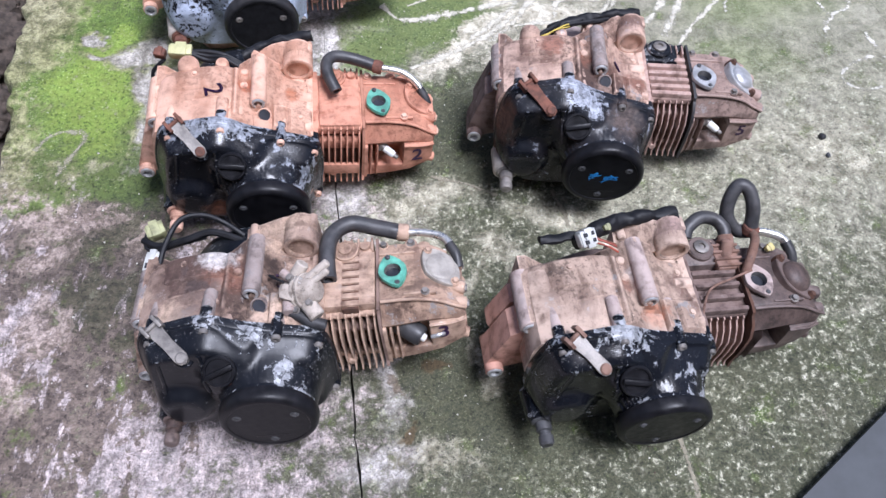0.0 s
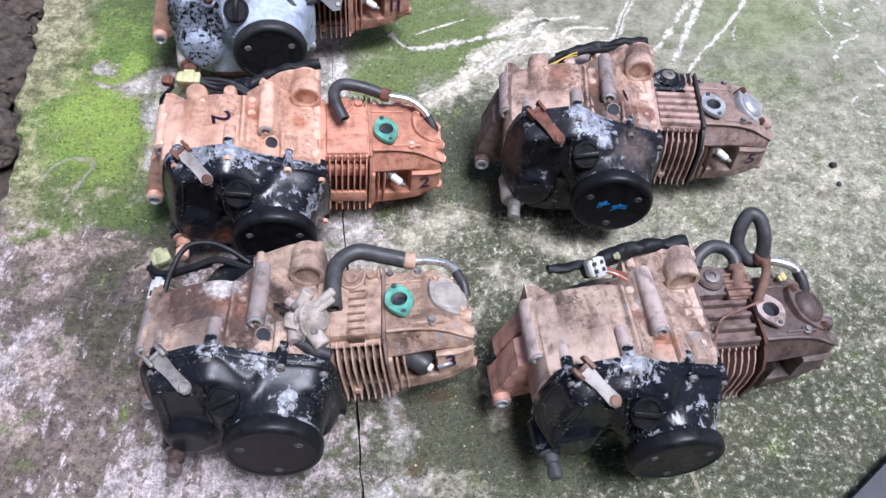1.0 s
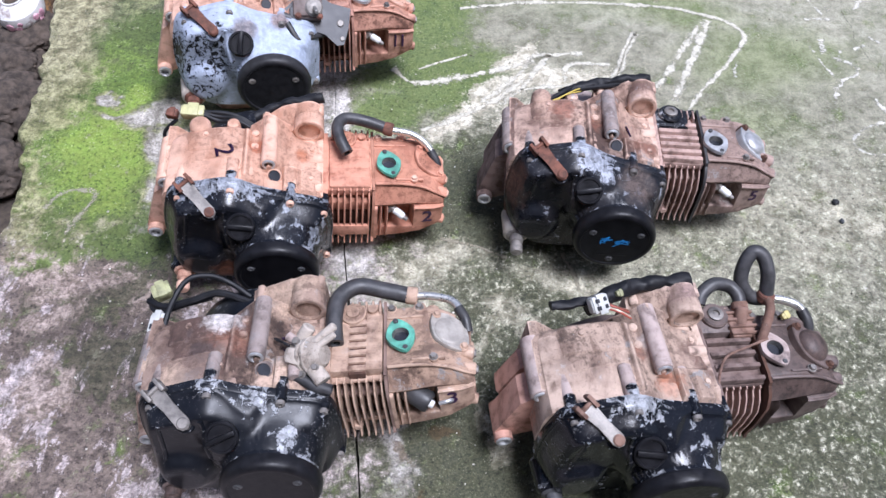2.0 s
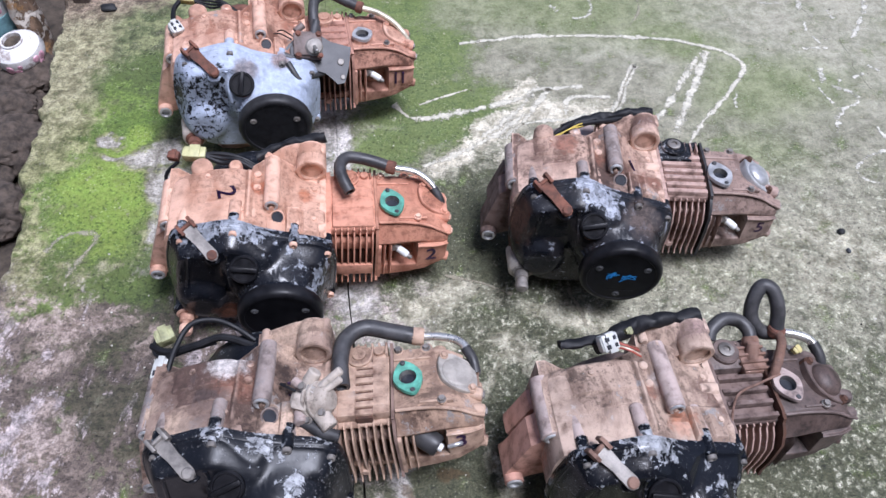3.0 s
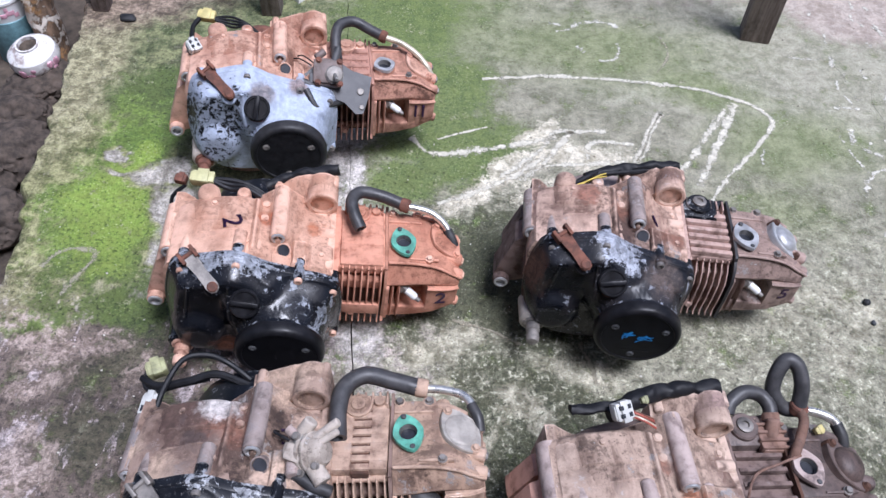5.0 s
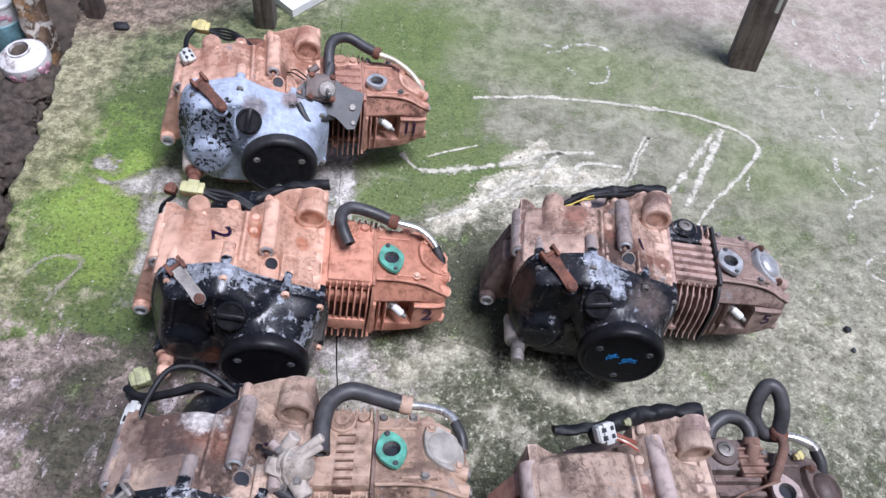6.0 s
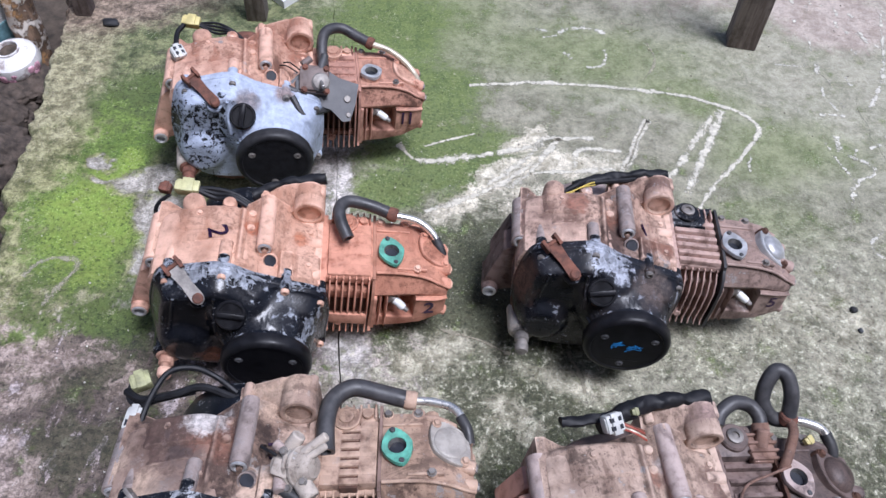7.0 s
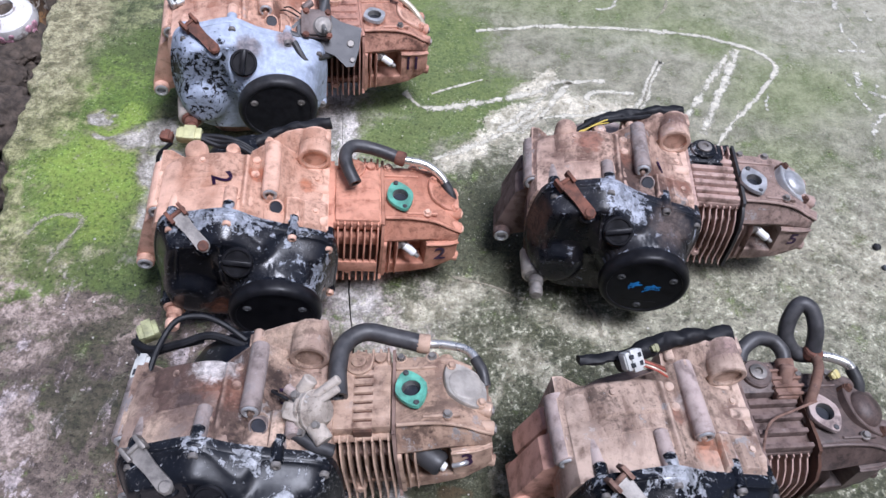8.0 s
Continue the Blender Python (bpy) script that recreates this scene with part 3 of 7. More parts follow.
def loft_x(bm, stations, corner=0.008, seg=4):
    """A body along x from stations (x, y0, y1, z0, z1) with rounded corners."""
    rings = []
    for x, y0, y1, z0, z1 in stations:
        c = min(corner, (y1 - y0) * 0.45, (z1 - z0) * 0.45)
        ring = []
        for sy, sz, a0 in ((y1 - c, z1 - c, 0), (y0 + c, z1 - c, 90), (y0 + c, z0 + c, 180), (y1 - c, z0 + c, 270)):
            for k in range(seg + 1):
                a = radians(a0 + 90 * k / seg)
                ring.append(bm.verts.new((x, sy + c * math.cos(a), sz + c * math.sin(a))))
        rings.append(ring)
    n = len(rings[0])
    for a, b in zip(rings, rings[1:]):
        for i in range(n):
            bm.faces.new((a[i], a[(i + 1) % n], b[(i + 1) % n], b[i]))
    bm.faces.new(rings[0][::-1])
    bm.faces.new(rings[-1])


def hex_bolt(bm, at, axis, r=0.006, h=0.005):
    lathe(bm, [(r * 1.25, 0), (r * 1.25, 0.001)], at, axis, 16)
    lathe(bm, [(r, 0.001), (r, h - 0.001), (r * 0.85, h)], at, axis, 6)


def flange(bm, at, half, width, low, high, hole, turn, seg=40):
    """An oval port flange with a bore."""
    def ring(scale, z, circle=False):
        out = []
        for i in range(seg):
            a = 2 * math.pi * i / seg
            if circle:
                x, y = hole * math.cos(a) * scale, hole * math.sin(a) * scale
            else:
                r = (abs(math.cos(a) / width) ** 1.5 + abs(math.sin(a) / half) ** 1.5) ** (-1 / 1.5)
                r = max(r, hole + 0.0045)
                x, y = r * math.cos(a) * scale, r * math.sin(a) * scale
            c, s = math.cos(turn), math.sin(turn)
            out.append(bm.verts.new((at[0] + x * c - y * s, at[1] + x * s + y * c, z)))
        return out
    rings = [ring(1, low), ring(1, high - 0.0006), ring(0.985, high), ring(1.04, high, True), ring(1, high - 0.0008, True), ring(1, high - 0.003, True)]
    for a, b in zip(rings, rings[1:]):
        for i in range(seg):
            bm.faces.new((a[i], a[(i + 1) % seg], b[(i + 1) % seg], b[i]))


def barrel_outline(front, top, grow):
    """The barrel's outline across the cylinder, with its sloping shoulder."""
    g = grow
    return round_loop([(-0.006 - g, -0.052), (0.002, -0.0595 - g), (0.118, -0.0595 - g), (0.125 + g, -0.052), (0.125 + g, top - 0.01), (0.117, top + g), (front + 0.006, top + g), (front - 0.004 - g, top - 0.006), (-0.006 - g, top - 0.03)], 2)


class Engine:
    def __init__(self, at, label, mats):
        """at: the pose of the crank centre; the thing's base is an empty on the ground under it."""
        self.m, self.mats = at, mats
        lift = at.translation.z / max(0.9, at.to_3x3()[2][2])
        self.base = new("motorcycle_engine")
        self.base.matrix_world = at @ Matrix.Translation((-0.06, 0.05, -lift))
        self.shift = Vector((0.06, -0.05, lift))
        tagged(self.base, label, "engine", "engines on the slab")

    def part(self, name, bm, mat, parent=None, label=""):
        if parent is not None:
            return part(name, bm, MAT[mat], parent, label)
        return part(name, bm, MAT[mat], self.base, label, self.shift)

    def ground(self, x, y):
        """The height in the engine's own axes at which its upright meets the ground."""
        m = self.m
        return -(m.translation.z + m[2][0] * x + m[2][1] * y) / m[2][2]

    def roof(self, x, y):
        """The cast roof of the crankcase with its steps, ridges and bosses."""
        top = [(-0.183, 0.02), (-0.176, 0.066), (-0.16, 0.078), (-0.13, 0.087), (-0.09, 0.093), (-0.062, 0.091), (-0.036, 0.08), (0.01, 0.07), (0.044, 0.059), (0.052, 0.05)]
        k = max(i for i, p in enumerate(top[:-1]) if p[0] <= x)
        (x0, z0), (x1, z1) = top[k], top[k + 1]
        z = z0 + (z1 - z0) * min(1, (x - x0) / (x1 - x0))

        def window(v, a, b, s=0.005):
            return smooth_step(a - s, a + s, v) * (1 - smooth_step(b - s, b + s, v))
        z -= 0.045 * smooth_step(0.088, 0.116, y)
        # lowered panel by the joint, with a crisp step behind it
        z -= 0.008 * (1 - smooth_step(0.027, 0.031, y - 0.08 * (x + 0.1))) * window(x, -0.138, -0.072, 0.0025)
        z += 0.0045 * window(x, -0.064, -0.057, 0.0025) * window(y, 0.0, 0.09)
        z += 0.003 * smooth_step(0.05, 0.054, y) * window(x, -0.145, -0.07)
        # tent-shaped fairing under the long bolt tunnel, wider at the far end
        z = smax(z, 0.1005 - (1.3 - 6.0 * max(0, y - 0.03)) * abs(x + 0.028) - 0.35 * max(0, 0.04 - y), 0.006) if 0.018 < y < 0.118 else z
        # flare beside the rear bolt tunnel
        z = smax(z, 0.072 - 0.9 * max(0, x + 0.168), 0.006) if y > 0.014 else z
        # boxed channel beside the barrel
        z += 0.007 * window(x, -0.008, 0.038, 0.0025) * window(y, -0.012, 0.03, 0.003)
        z -= 0.004 * window(x, 0.008, 0.016, 0.0025) * window(y, -0.02, 0.026, 0.004)
        z += 0.008 * window(x, 0.038, 0.049, 0.0025) * window(y, 0.004, 0.034, 0.005)
        z -= 0.009 * window(x, -0.033, -0.01, 0.003) * (1 - smooth_step(0.004, 0.014, y))
        z -= 0.008 * math.exp(-((x - 0.014) / 0.013) ** 2 - ((y - 0.05) / 0.013) ** 2)
        s = self.m.translation.x * 90
        return z + 0.0009 * noise.noise((x * 38 + s, y * 38, 0)) + 0.0005 * noise.noise((x * 95 + s, y * 95, 4)) + 0.0004 * noise.noise((x * 210, y * 210, s))

    def case(self):
        bm = bmesh.new()
        prism(bm, round_loop(CASE, 3), side, [(SPLIT, 1), (0.055, 1.0), (0.082, 0.985), (0.088, 0.96)])
        # top ribs and tunnels
        tunnels = [(-0.176, 0.092, 0.058, 0.013, 0.058, 0.0138, 0.0075, 0.02), (-0.028, 0.112, 0.088, 0.02, 0.092, 0.0114, 0.0065, 0.015)]
        for x, y, z, y1, z1, r, hole, deep in tunnels:
            pipe = bmesh.new()
            bored(pipe, (x, y, z), (x, y1, z1), r, hole, deep)
            self.part("bolt_tunnel", pipe, self.mats.get("tunnel", self.mats["case"]))
        prism(bm, [(-0.188, 0.052), (-0.176, 0.07), (-0.14, 0.078), (-0.15, 0.0), (-0.18, 0.0)], side, [(0.02, 1), (0.086, 1)])
        lug = bmesh.new()
        bored(lug, (-0.208, 0.062, -0.054), (-0.208, 0.008, -0.054), 0.0125, 0.007, 0.015)
        prism(lug, [(-0.178, 0.045), (-0.197, 0.03), (-0.221, -0.05), (-0.212, -0.066), (-0.165, -0.05), (-0.165, 0.03)], side, [(0.018, 1), (0.058, 1)])
        prism(lug, [(-0.176, 0.04), (-0.19, 0.034), (-0.212, -0.03), (-0.2, -0.05), (-0.165, -0.04)], side, [(0.066, 0.95), (0.07, 1), (0.09, 1), (0.094, 0.95)])
        # screw posts on the joint
        for x, z, y1 in ((-0.078, 0.098, 0.03), (0.003, 0.072, 0.035), (-0.15, 0.08, 0.035)):
            post = bmesh.new()
            rod(post, (x, y1, z - 0.007), (x, SPLIT, z - 0.001), 0.0088, 16, 0.003)
            self.part("screw_post", post, self.mats.get("tunnel", self.mats["case"]))
        self.part("mount_lug", lug, self.mats.get("lug", self.mats["case"]))
        # starter housing: a tube with an open mouth and a flared web up to its left
        starter = bmesh.new()
        cx, cz, r = 0.028, 0.0795, 0.0222
        rows = []
        for k in range(13):
            u = k / 12
            y = 0.101 + 0.038 * u
            lift = 0.001 * u
            low = 0.068 + 0.01 * u ** 0.8
            ring = []
            for i in range(25):
                v = i / 24
                a = radians(185 - 185 * max(0, (v - 0.45) / 0.55))
                if v < 0.45:
                    w = v / 0.45
                    x = -0.046 + (cx - r + 0.046) * w
                    dip = low + (cz + lift - low) * w * w - (1 - u) * 0.006 * math.sin(math.pi * w)
                    straight = 0.079 + (cz + lift + r * 0.75 - 0.079) * w
                    z = dip + (straight - dip) * smooth_step(0.25, 1.0, u)
                else:
                    x, z = cx + r * math.cos(a), cz + lift + r * math.sin(a)
                    z = max(z, cz + lift + r * 0.75 * smooth_step(0.25, 1.0, u)) if x < cx else z
                ring.append(starter.verts.new((x, y, z)))
            ring.append(starter.verts.new((0.05, y, 0.03)))
            ring.insert(0, starter.verts.new((-0.046, y, 0.03)))
            rows.append(ring)
        for a, b in zip(rows, rows[1:]):
            for i in range(len(a) - 1):
                starter.faces.new((a[i], a[i + 1], b[i + 1], b[i]))
        starter.faces.new(rows[0])
        starter.faces.new(rows[-1][::-1])
        mouth = bmesh.new()
        deep = 0.018
        lathe(mouth, [(r + 0.0004, 0.0), (r + 0.0004, 0.02), (r - 0.001, 0.021), (0.0172, 0.021), (0.0162, 0.0198), (0.0158, 0.021 - deep), (0.004, 0.0205 - deep)], (cx, 0.1175, cz), (0, -1, -0.02), 40, False)
        self.part("starter_mouth", mouth, self.mats["case"])
        box(starter, (-0.02, 0.07, 0.03), (0.046, 0.112, 0.06), 0.006)
        for x, z in ((-0.036, 0.086), (0.044, 0.096)):
            post = bmesh.new()
            rod(post, (x, 0.122, z - 0.006), (x, 0.144, z - 0.006), 0.0062, 14, 0.002)
            self.part("screw_post", post, self.mats["case"])
        self.part("starter_housing", starter, self.mats["case"])
        # front flange round the barrel
        rim = bmesh.new()
        loft_x(rim, [(0.036, -0.012, 0.13, -0.062, 0.06), (0.049, -0.012, 0.13, -0.062, 0.06)], 0.012)
        self.part("barrel_flange", rim, self.mats["case"])
        for x, y, z in ((0.036, 0.004, 0.061), (0.036, 0.06, 0.061)):
            rod(bm, (x - 0.012, y, z - 0.004), (x + 0.012, y, z - 0.004), 0.009, 16)
        # low humps and casting ribs on the roof
        nx, ny = 108, 66
        grid = [[bm.verts.new((x := -0.181 + 0.231 * i / nx, y := SPLIT + 0.132 * j / ny, self.roof(x, y) if 0 < i < nx and 0 < j < ny else 0.0)) for j in range(ny + 1)] for i in range(nx + 1)]
        for a, b in zip(grid, grid[1:]):
            for j in range(ny):
                bm.faces.new((a[j], b[j], b[j + 1], a[j + 1]))
        if self.mats.get("mounds", True):
            lathe(bm, [(0.0165, 0), (0.0155, 0.058), (0.0135, 0.0625), (0.01, 0.0655), (0.005, 0.067)], (-0.131, 0.102, 0.03), (0, -0.05, 1), 24)
            lathe(bm, [(0.0105, 0), (0.01, 0.056), (0.0085, 0.06), (0.005, 0.0625), (0.002, 0.063)], (-0.083, 0.106, 0.03), (0, -0.05, 1), 20)
        for x, y in ((-0.05, 0.06), (-0.05, 0.085), (0.015, 0.05)):
            rod(bm, (x, y, 0.05), (x, y, self.roof(x, y) + 0.004), 0.0058, 14, 0.002)
        # gearbox sump down to the ground
        case_bm, bm = bm, bmesh.new()
        loop = round_loop([(-0.125, 0.0), (-0.03, -0.004), (0.012, 0.02), (0.012, 0.09), (-0.03, 0.115), (-0.125, 0.105), (-0.14, 0.05)], 3)
        rings = []
        for k, shrink in ((0, 1.12), (1, 0.95)):
            ring = []
            for p in loop:
                x, y = -0.06 + (p.x + 0.06) * shrink, 0.05 + (p.y - 0.05) * shrink
                ring.append(bm.verts.new((x, y, self.ground(x, y) + 0.0005 if k else -0.07)))
            rings.append(ring)
        for i in range(len(loop)):
            j = (i + 1) % len(loop)
            bm.faces.new((rings[0][i], rings[0][j], rings[1][j], rings[1][i]))
        bm.faces.new(rings[1])
        self.part("sump", bm, self.mats["case"])
        bm = case_bm
        case = self.part("crankcase", bm, self.mats["case"])
        if self.mats.get("oil", True):
            # dark disc near the surface, coloured as the shade of an open hole
            bm = bmesh.new()
            lathe(bm, [(0.0082, 0), (0.0082, 0.0104)], (-0.0205, 0.0165, 0.0722), (0.1, -0.72, 0.68), 18)
            self.part("oil_hole", bm, "bore", case, "dark disc painted as the shade of an oil hole")
            bm = bmesh.new()
            bored(bm, (-0.0215, 0.0245, 0.0645), (-0.0204, 0.0081, 0.08), 0.0106, 0.0086, 0.004, 22)
            self.part("oil_boss", bm, self.mats.get("tunnel", self.mats["case"]), case)
        for x, y in ((-0.12, 0.078), (-0.07, 0.012), (0.032, 0.012), (0.032, 0.075), (-0.095, 0.02)):
            bm = bmesh.new()
            hex_bolt(bm, (x, y, self.roof(x, y) - 0.0012), (0, 0, 1), 0.0038, 0.0038)
            self.part("bolt", bm, self.mats["case"], case)
        for x, y, z, r in ((-0.176, 0.013, 0.058, 0.0105), (-0.208, 0.008, -0.054, 0.0105), (-0.028, 0.02, 0.092, 0.0095)):
            bm = bmesh.new()
            lathe(bm, [(r, -0.004), (r, 0.0018), (r - 0.001, 0.0026), (r * 0.68, 0.0026), (r * 0.64, 0.002), (r * 0.62, -0.01)], (x, y, z), (0, -1, 0), 22)
            self.part("bushing", bm, "alloy", case, "bare metal bushing")
        return case

    def left_cover(self):
        bm = bmesh.new()
        loop = round_loop([(-0.1, 0.046), (-0.06, 0.056), (0.0, 0.034), (0.04, 0.03), (0.052, 0.0), (0.035, -0.05), (-0.02, -0.07), (-0.09, -0.062), (-0.14, -0.03), (-0.135, 0.02)], 4)
        far = self.mats.get("left_out", 0.174)
        prism(bm, loop, side, [(0.086, 1), (far - 0.024, 0.98), (far - 0.006, 0.9), (far, 0.8)])
        return self.part("generator_cover", bm, self.mats.get("left", "black_b"))

    def right_cover(self):
        cover = self.part("clutch_cover", cover_mesh(), self.mats["cover"], None, self.mats["cover_label"])
        for kind in ("filler_neck", "kick_boss", "lever_boss", "clutch_housing"):
            self.part(kind, cover_boss(kind), self.mats.get(kind, self.mats["cover"]))
        for x, z in ((-0.078, 0.098), (0.003, 0.072), (-0.15, 0.082), (0.05, 0.048), (0.053, -0.055), (-0.165, -0.05)):
            bm = bmesh.new()
            rod(bm, (x, 0.0, z), (x, SPLIT - 0.016, z), 0.0078, 16, 0.002)
            self.part("screw_post", bm, self.mats["cover"], cover)
            bm = bmesh.new()
            lathe(bm, [(0.0058, 0), (0.0058, 0.004), (0.0045, 0.0052), (0.0028, 0.0052), (0.0026, 0.003)], (x, SPLIT - 0.016, z), (0, -1, 0), 14)
            self.part("bolt", bm, self.mats.get("bolt", "zinc"), cover)
        # round lid with its rim and three sunk screws
        bm = bmesh.new()
        lathe(bm, [(0.058, 0), (0.0603, 0.001), (0.0612, 0.004), (0.0608, 0.0135), (0.0592, 0.0172), (0.0565, 0.0197), (0.053, 0.0205), (0.0508, 0.0203), (0.05, 0.0194)], (-0.017, -0.092, 0), (0, -1, 0), 64)
        box(bm, (-0.04, -0.1115, -0.0315), (0.006, -0.1095, -0.0285), 0.0004)
        lid = self.part("clutch_lid", bm, self.mats.get("lid", "lid"), None, "round black lid with three screws")
        for a in (26, 152, 268):
            x, z = -0.017 + 0.0395 * math.cos(radians(a)), 0.0395 * math.sin(radians(a))
            bm = bmesh.new()
            lathe(bm, [(0.0058, -0.001), (0.0058, 0.0008), (0.005, 0.0012)], (x, -0.1108, z), (0, -1, 0), 18)
            lathe(bm, [(0.0042, 0.0005), (0.0042, 0.0018), (0.0036, 0.0022), (0.0024, 0.0022), (0.0022, 0.0004)], (x, -0.1108, z), (0, -1, 0), 16)
            self.part("screw", bm, self.mats.get("screw", "dull_steel"), lid)
        # oil filler cap
        bm = bmesh.new()
        axis, at = Vector((0, -0.72, 0.69)), Vector((-0.064, -0.068, 0.0615))
        lathe(bm, [(0.0195, 0), (0.0202, 0.002), (0.0202, 0.0075), (0.0185, 0.0095), (0.0165, 0.0095), (0.0155, 0.0075)], at, axis, 36)
        q = Matrix.Translation(at) @ Vector((0, 0, 1)).rotation_difference(axis).to_matrix().to_4x4() @ pose(0, 0, 0, 0, 0, self.mats.get("cap_turn", 15))
        box(bm, (-0.0185, -0.0035, 0.006), (0.0185, 0.0035, 0.014 + self.mats.get("cap_tall", 0)), 0.0018, q)
        self.part("oil_filler_cap", bm, "lid", None, "black plastic oil filler cap with a finger grip")
        bm = bmesh.new()
        lathe(bm, [(0.0208, -0.0025), (0.0212, 0), (0.0205, 0.0006)], at, axis, 36)
        self.part("cap_seal", bm, self.mats.get("seal", "rust"))
        # clutch release lever
        bm = bmesh.new()
        a, b = Vector((-0.138, -0.028, 0.102)), Vector((-0.105, -0.061, 0.0835))
        d = (b - a).normalized()
        up = Vector((0.1, -0.55, 0.8))
        up = (up - d * up.dot(d)).normalized()
        m = Matrix.Translation(a) @ Matrix((d, up.cross(d), up)).transposed().to_4x4()
        h = (b - a).length
        loop = [(-0.004, -0.008), (0.004, -0.0095), (h * 0.5, -0.0075), (h, -0.0085), (h + 0.006, -0.006), (h + 0.009, 0), (h + 0.006, 0.006), (h, 0.0085), (h * 0.5, 0.0075), (0.004, 0.0095), (-0.004, 0.008)]
        prism(bm, loop, lambda p, l: m @ Vector((p[0], p[1], l)), [(0, 0.97), (0.0006, 1), (0.0026, 1), (0.0032, 0.97)])
        lever = self.part("clutch_lever", bm, self.mats["lever"], None, self.mats["lever_label"])
        bm = bmesh.new()
        rod(bm, b - up * 0.012, b + up * 0.006, 0.0072, 18, 0.0015)
        self.part("pivot", bm, self.mats.get("pivot", "rust"), lever)
        bm = bmesh.new()
        box(bm, (-0.012, -0.012, -0.008), (0.006, -0.007, 0.009), 0.001, m)
        box(bm, (-0.012, 0.007, -0.008), (0.006, 0.012, 0.009), 0.001, m)
        rod(bm, m @ Vector((-0.003, -0.013, 0.003)), m @ Vector((-0.003, 0.013, 0.003)), 0.003, 12)
        self.part("cable_fork", bm, self.mats.get("pivot", "rust"), lever)
        # kick shaft
        bm = bmesh.new()
        o = Vector((-0.157, -0.062, -0.052))
        lathe(bm, [(0.0155, 0), (0.0155, 0.006), (0.013, 0.008), (0.0105, 0.008), (0.0105, 0.019), (0.0078, 0.0205), (0.0078, 0.0255), (0.0098, 0.0265), (0.0098, 0.036), (0.0075, 0.039)], o, (0, -1, 0), 22)
        self.part("kick_shaft", bm, self.mats["kick"], None, "stub of the kick starter shaft")

    def barrel(self):
        bm = bmesh.new()
        loft_x(bm, [(0.049, 0.034, 0.096, -0.036, 0.042), (0.124, 0.034, 0.096, -0.036, 0.042)], 0.012)
        loft_x(bm, [(0.049, -0.006, 0.123, -0.058, 0.054), (0.056, -0.006, 0.123, -0.058, 0.054)], 0.007)
        floor = self.mats.get("floor", 0.0485)
        # roof of the barrel with lengthwise ribs
        front = self.mats.get("front", 0.012)
        loft_x(bm, [(0.055, front, 0.118, 0.03, floor), (0.122, front, 0.118, 0.03, floor)], 0.004)
        count = self.mats.get("ribs", 5)
        slots = self.mats.get("slots")
        w = self.mats.get("rib", 0.0055)
        y0 = 0.024 if slots else front + w + 0.001
        for k in range(count):
            gap = (0.1 - y0) / (count - 1)
            y = y0 + (0.096 - y0) / (count - 1) * k
            if slots:
                box(bm, (0.056, y - gap * 0.52, 0.036), (0.078, y + gap * 0.52, 0.0525), 0.001)
                box(bm, (0.1, y - gap * 0.52, 0.036), (0.121, y + gap * 0.52, 0.0525), 0.001)
                box(bm, (0.077, y - gap * 0.52, 0.036), (0.101, y + gap * 0.5 - 0.005, 0.0528), 0.001)
            else:
                box(bm, (0.058, y - w, 0.036), (0.12, y + w, 0.0525), min(0.0022, w * 0.5))
        # dried mud between the upper half of the fins, darkened for the shade there
        barrel = self.part("cylinder", bm, self.mats["fins"])
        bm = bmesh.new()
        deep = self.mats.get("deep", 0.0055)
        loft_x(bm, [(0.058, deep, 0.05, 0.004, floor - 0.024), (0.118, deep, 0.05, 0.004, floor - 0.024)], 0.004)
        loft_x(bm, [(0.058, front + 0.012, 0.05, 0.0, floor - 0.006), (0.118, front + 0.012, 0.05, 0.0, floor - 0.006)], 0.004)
        self.part("mud_fill", bm, self.mats.get("gap", "gap_brown"), barrel, "dried mud packed between the fins, darkened as shade")
        # greasy dark block that puts the shade between the lower fins into colour
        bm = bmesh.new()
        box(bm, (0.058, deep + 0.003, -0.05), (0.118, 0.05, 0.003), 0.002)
        self.part("grease", bm, "mud_shade", barrel, "greasy block, dark for the shade between the lower fins")
        if self.mats.get("plate"):
            bm = bmesh.new()
            box(bm, (0.0635, -0.0085, -0.04), (0.1185, -0.004, -0.017), 0.001)
            self.part("plate", bm, self.mats["fins"], barrel, "dusty flat plate across the fins")
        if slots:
            # dark sheet just under the top, painted as the shade in the slots
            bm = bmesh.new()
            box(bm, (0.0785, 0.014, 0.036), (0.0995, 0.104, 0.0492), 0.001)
            self.part("slot_fill", bm, "mud_shade", barrel, "dark mud sheet painted as shade in the slots")
        fin = None
        for k in range(7):
            x = 0.0625 + 0.0092 * k
            if fin is None:
                bm = bmesh.new()
                prism(bm, barrel_outline(front, floor + (0.001 if w > 0.0046 else -0.004), 0.0), lambda p, l: Vector((l, p[0], p[1])), [(-0.0014, 0.96), (-0.0009, 1), (0.0009, 1), (0.0014, 0.96)])
                box(bm, (-0.0014, 0.108, 0.03), (0.0014, 0.127, 0.054), 0.0009)
                fin = self.part("fin", bm, self.mats.get("fin_plate", self.mats["fins"]), barrel)
                fin.location = (x, 0, 0)
            else:
                f = new("fin", fin.data)
                f.parent, f.location = barrel, (x, 0, 0)
        bm = bmesh.new()
        box(bm, (0.06, 0.002, -0.04), (0.118, 0.02, -0.032), 0.001)
        hex_bolt(bm, (0.078, -0.003, -0.041), (0, -1, 0), 0.0055, 0.005)
        rod(bm, (0.078, 0.012, -0.041), (0.078, -0.003, -0.041), 0.0075, 14)
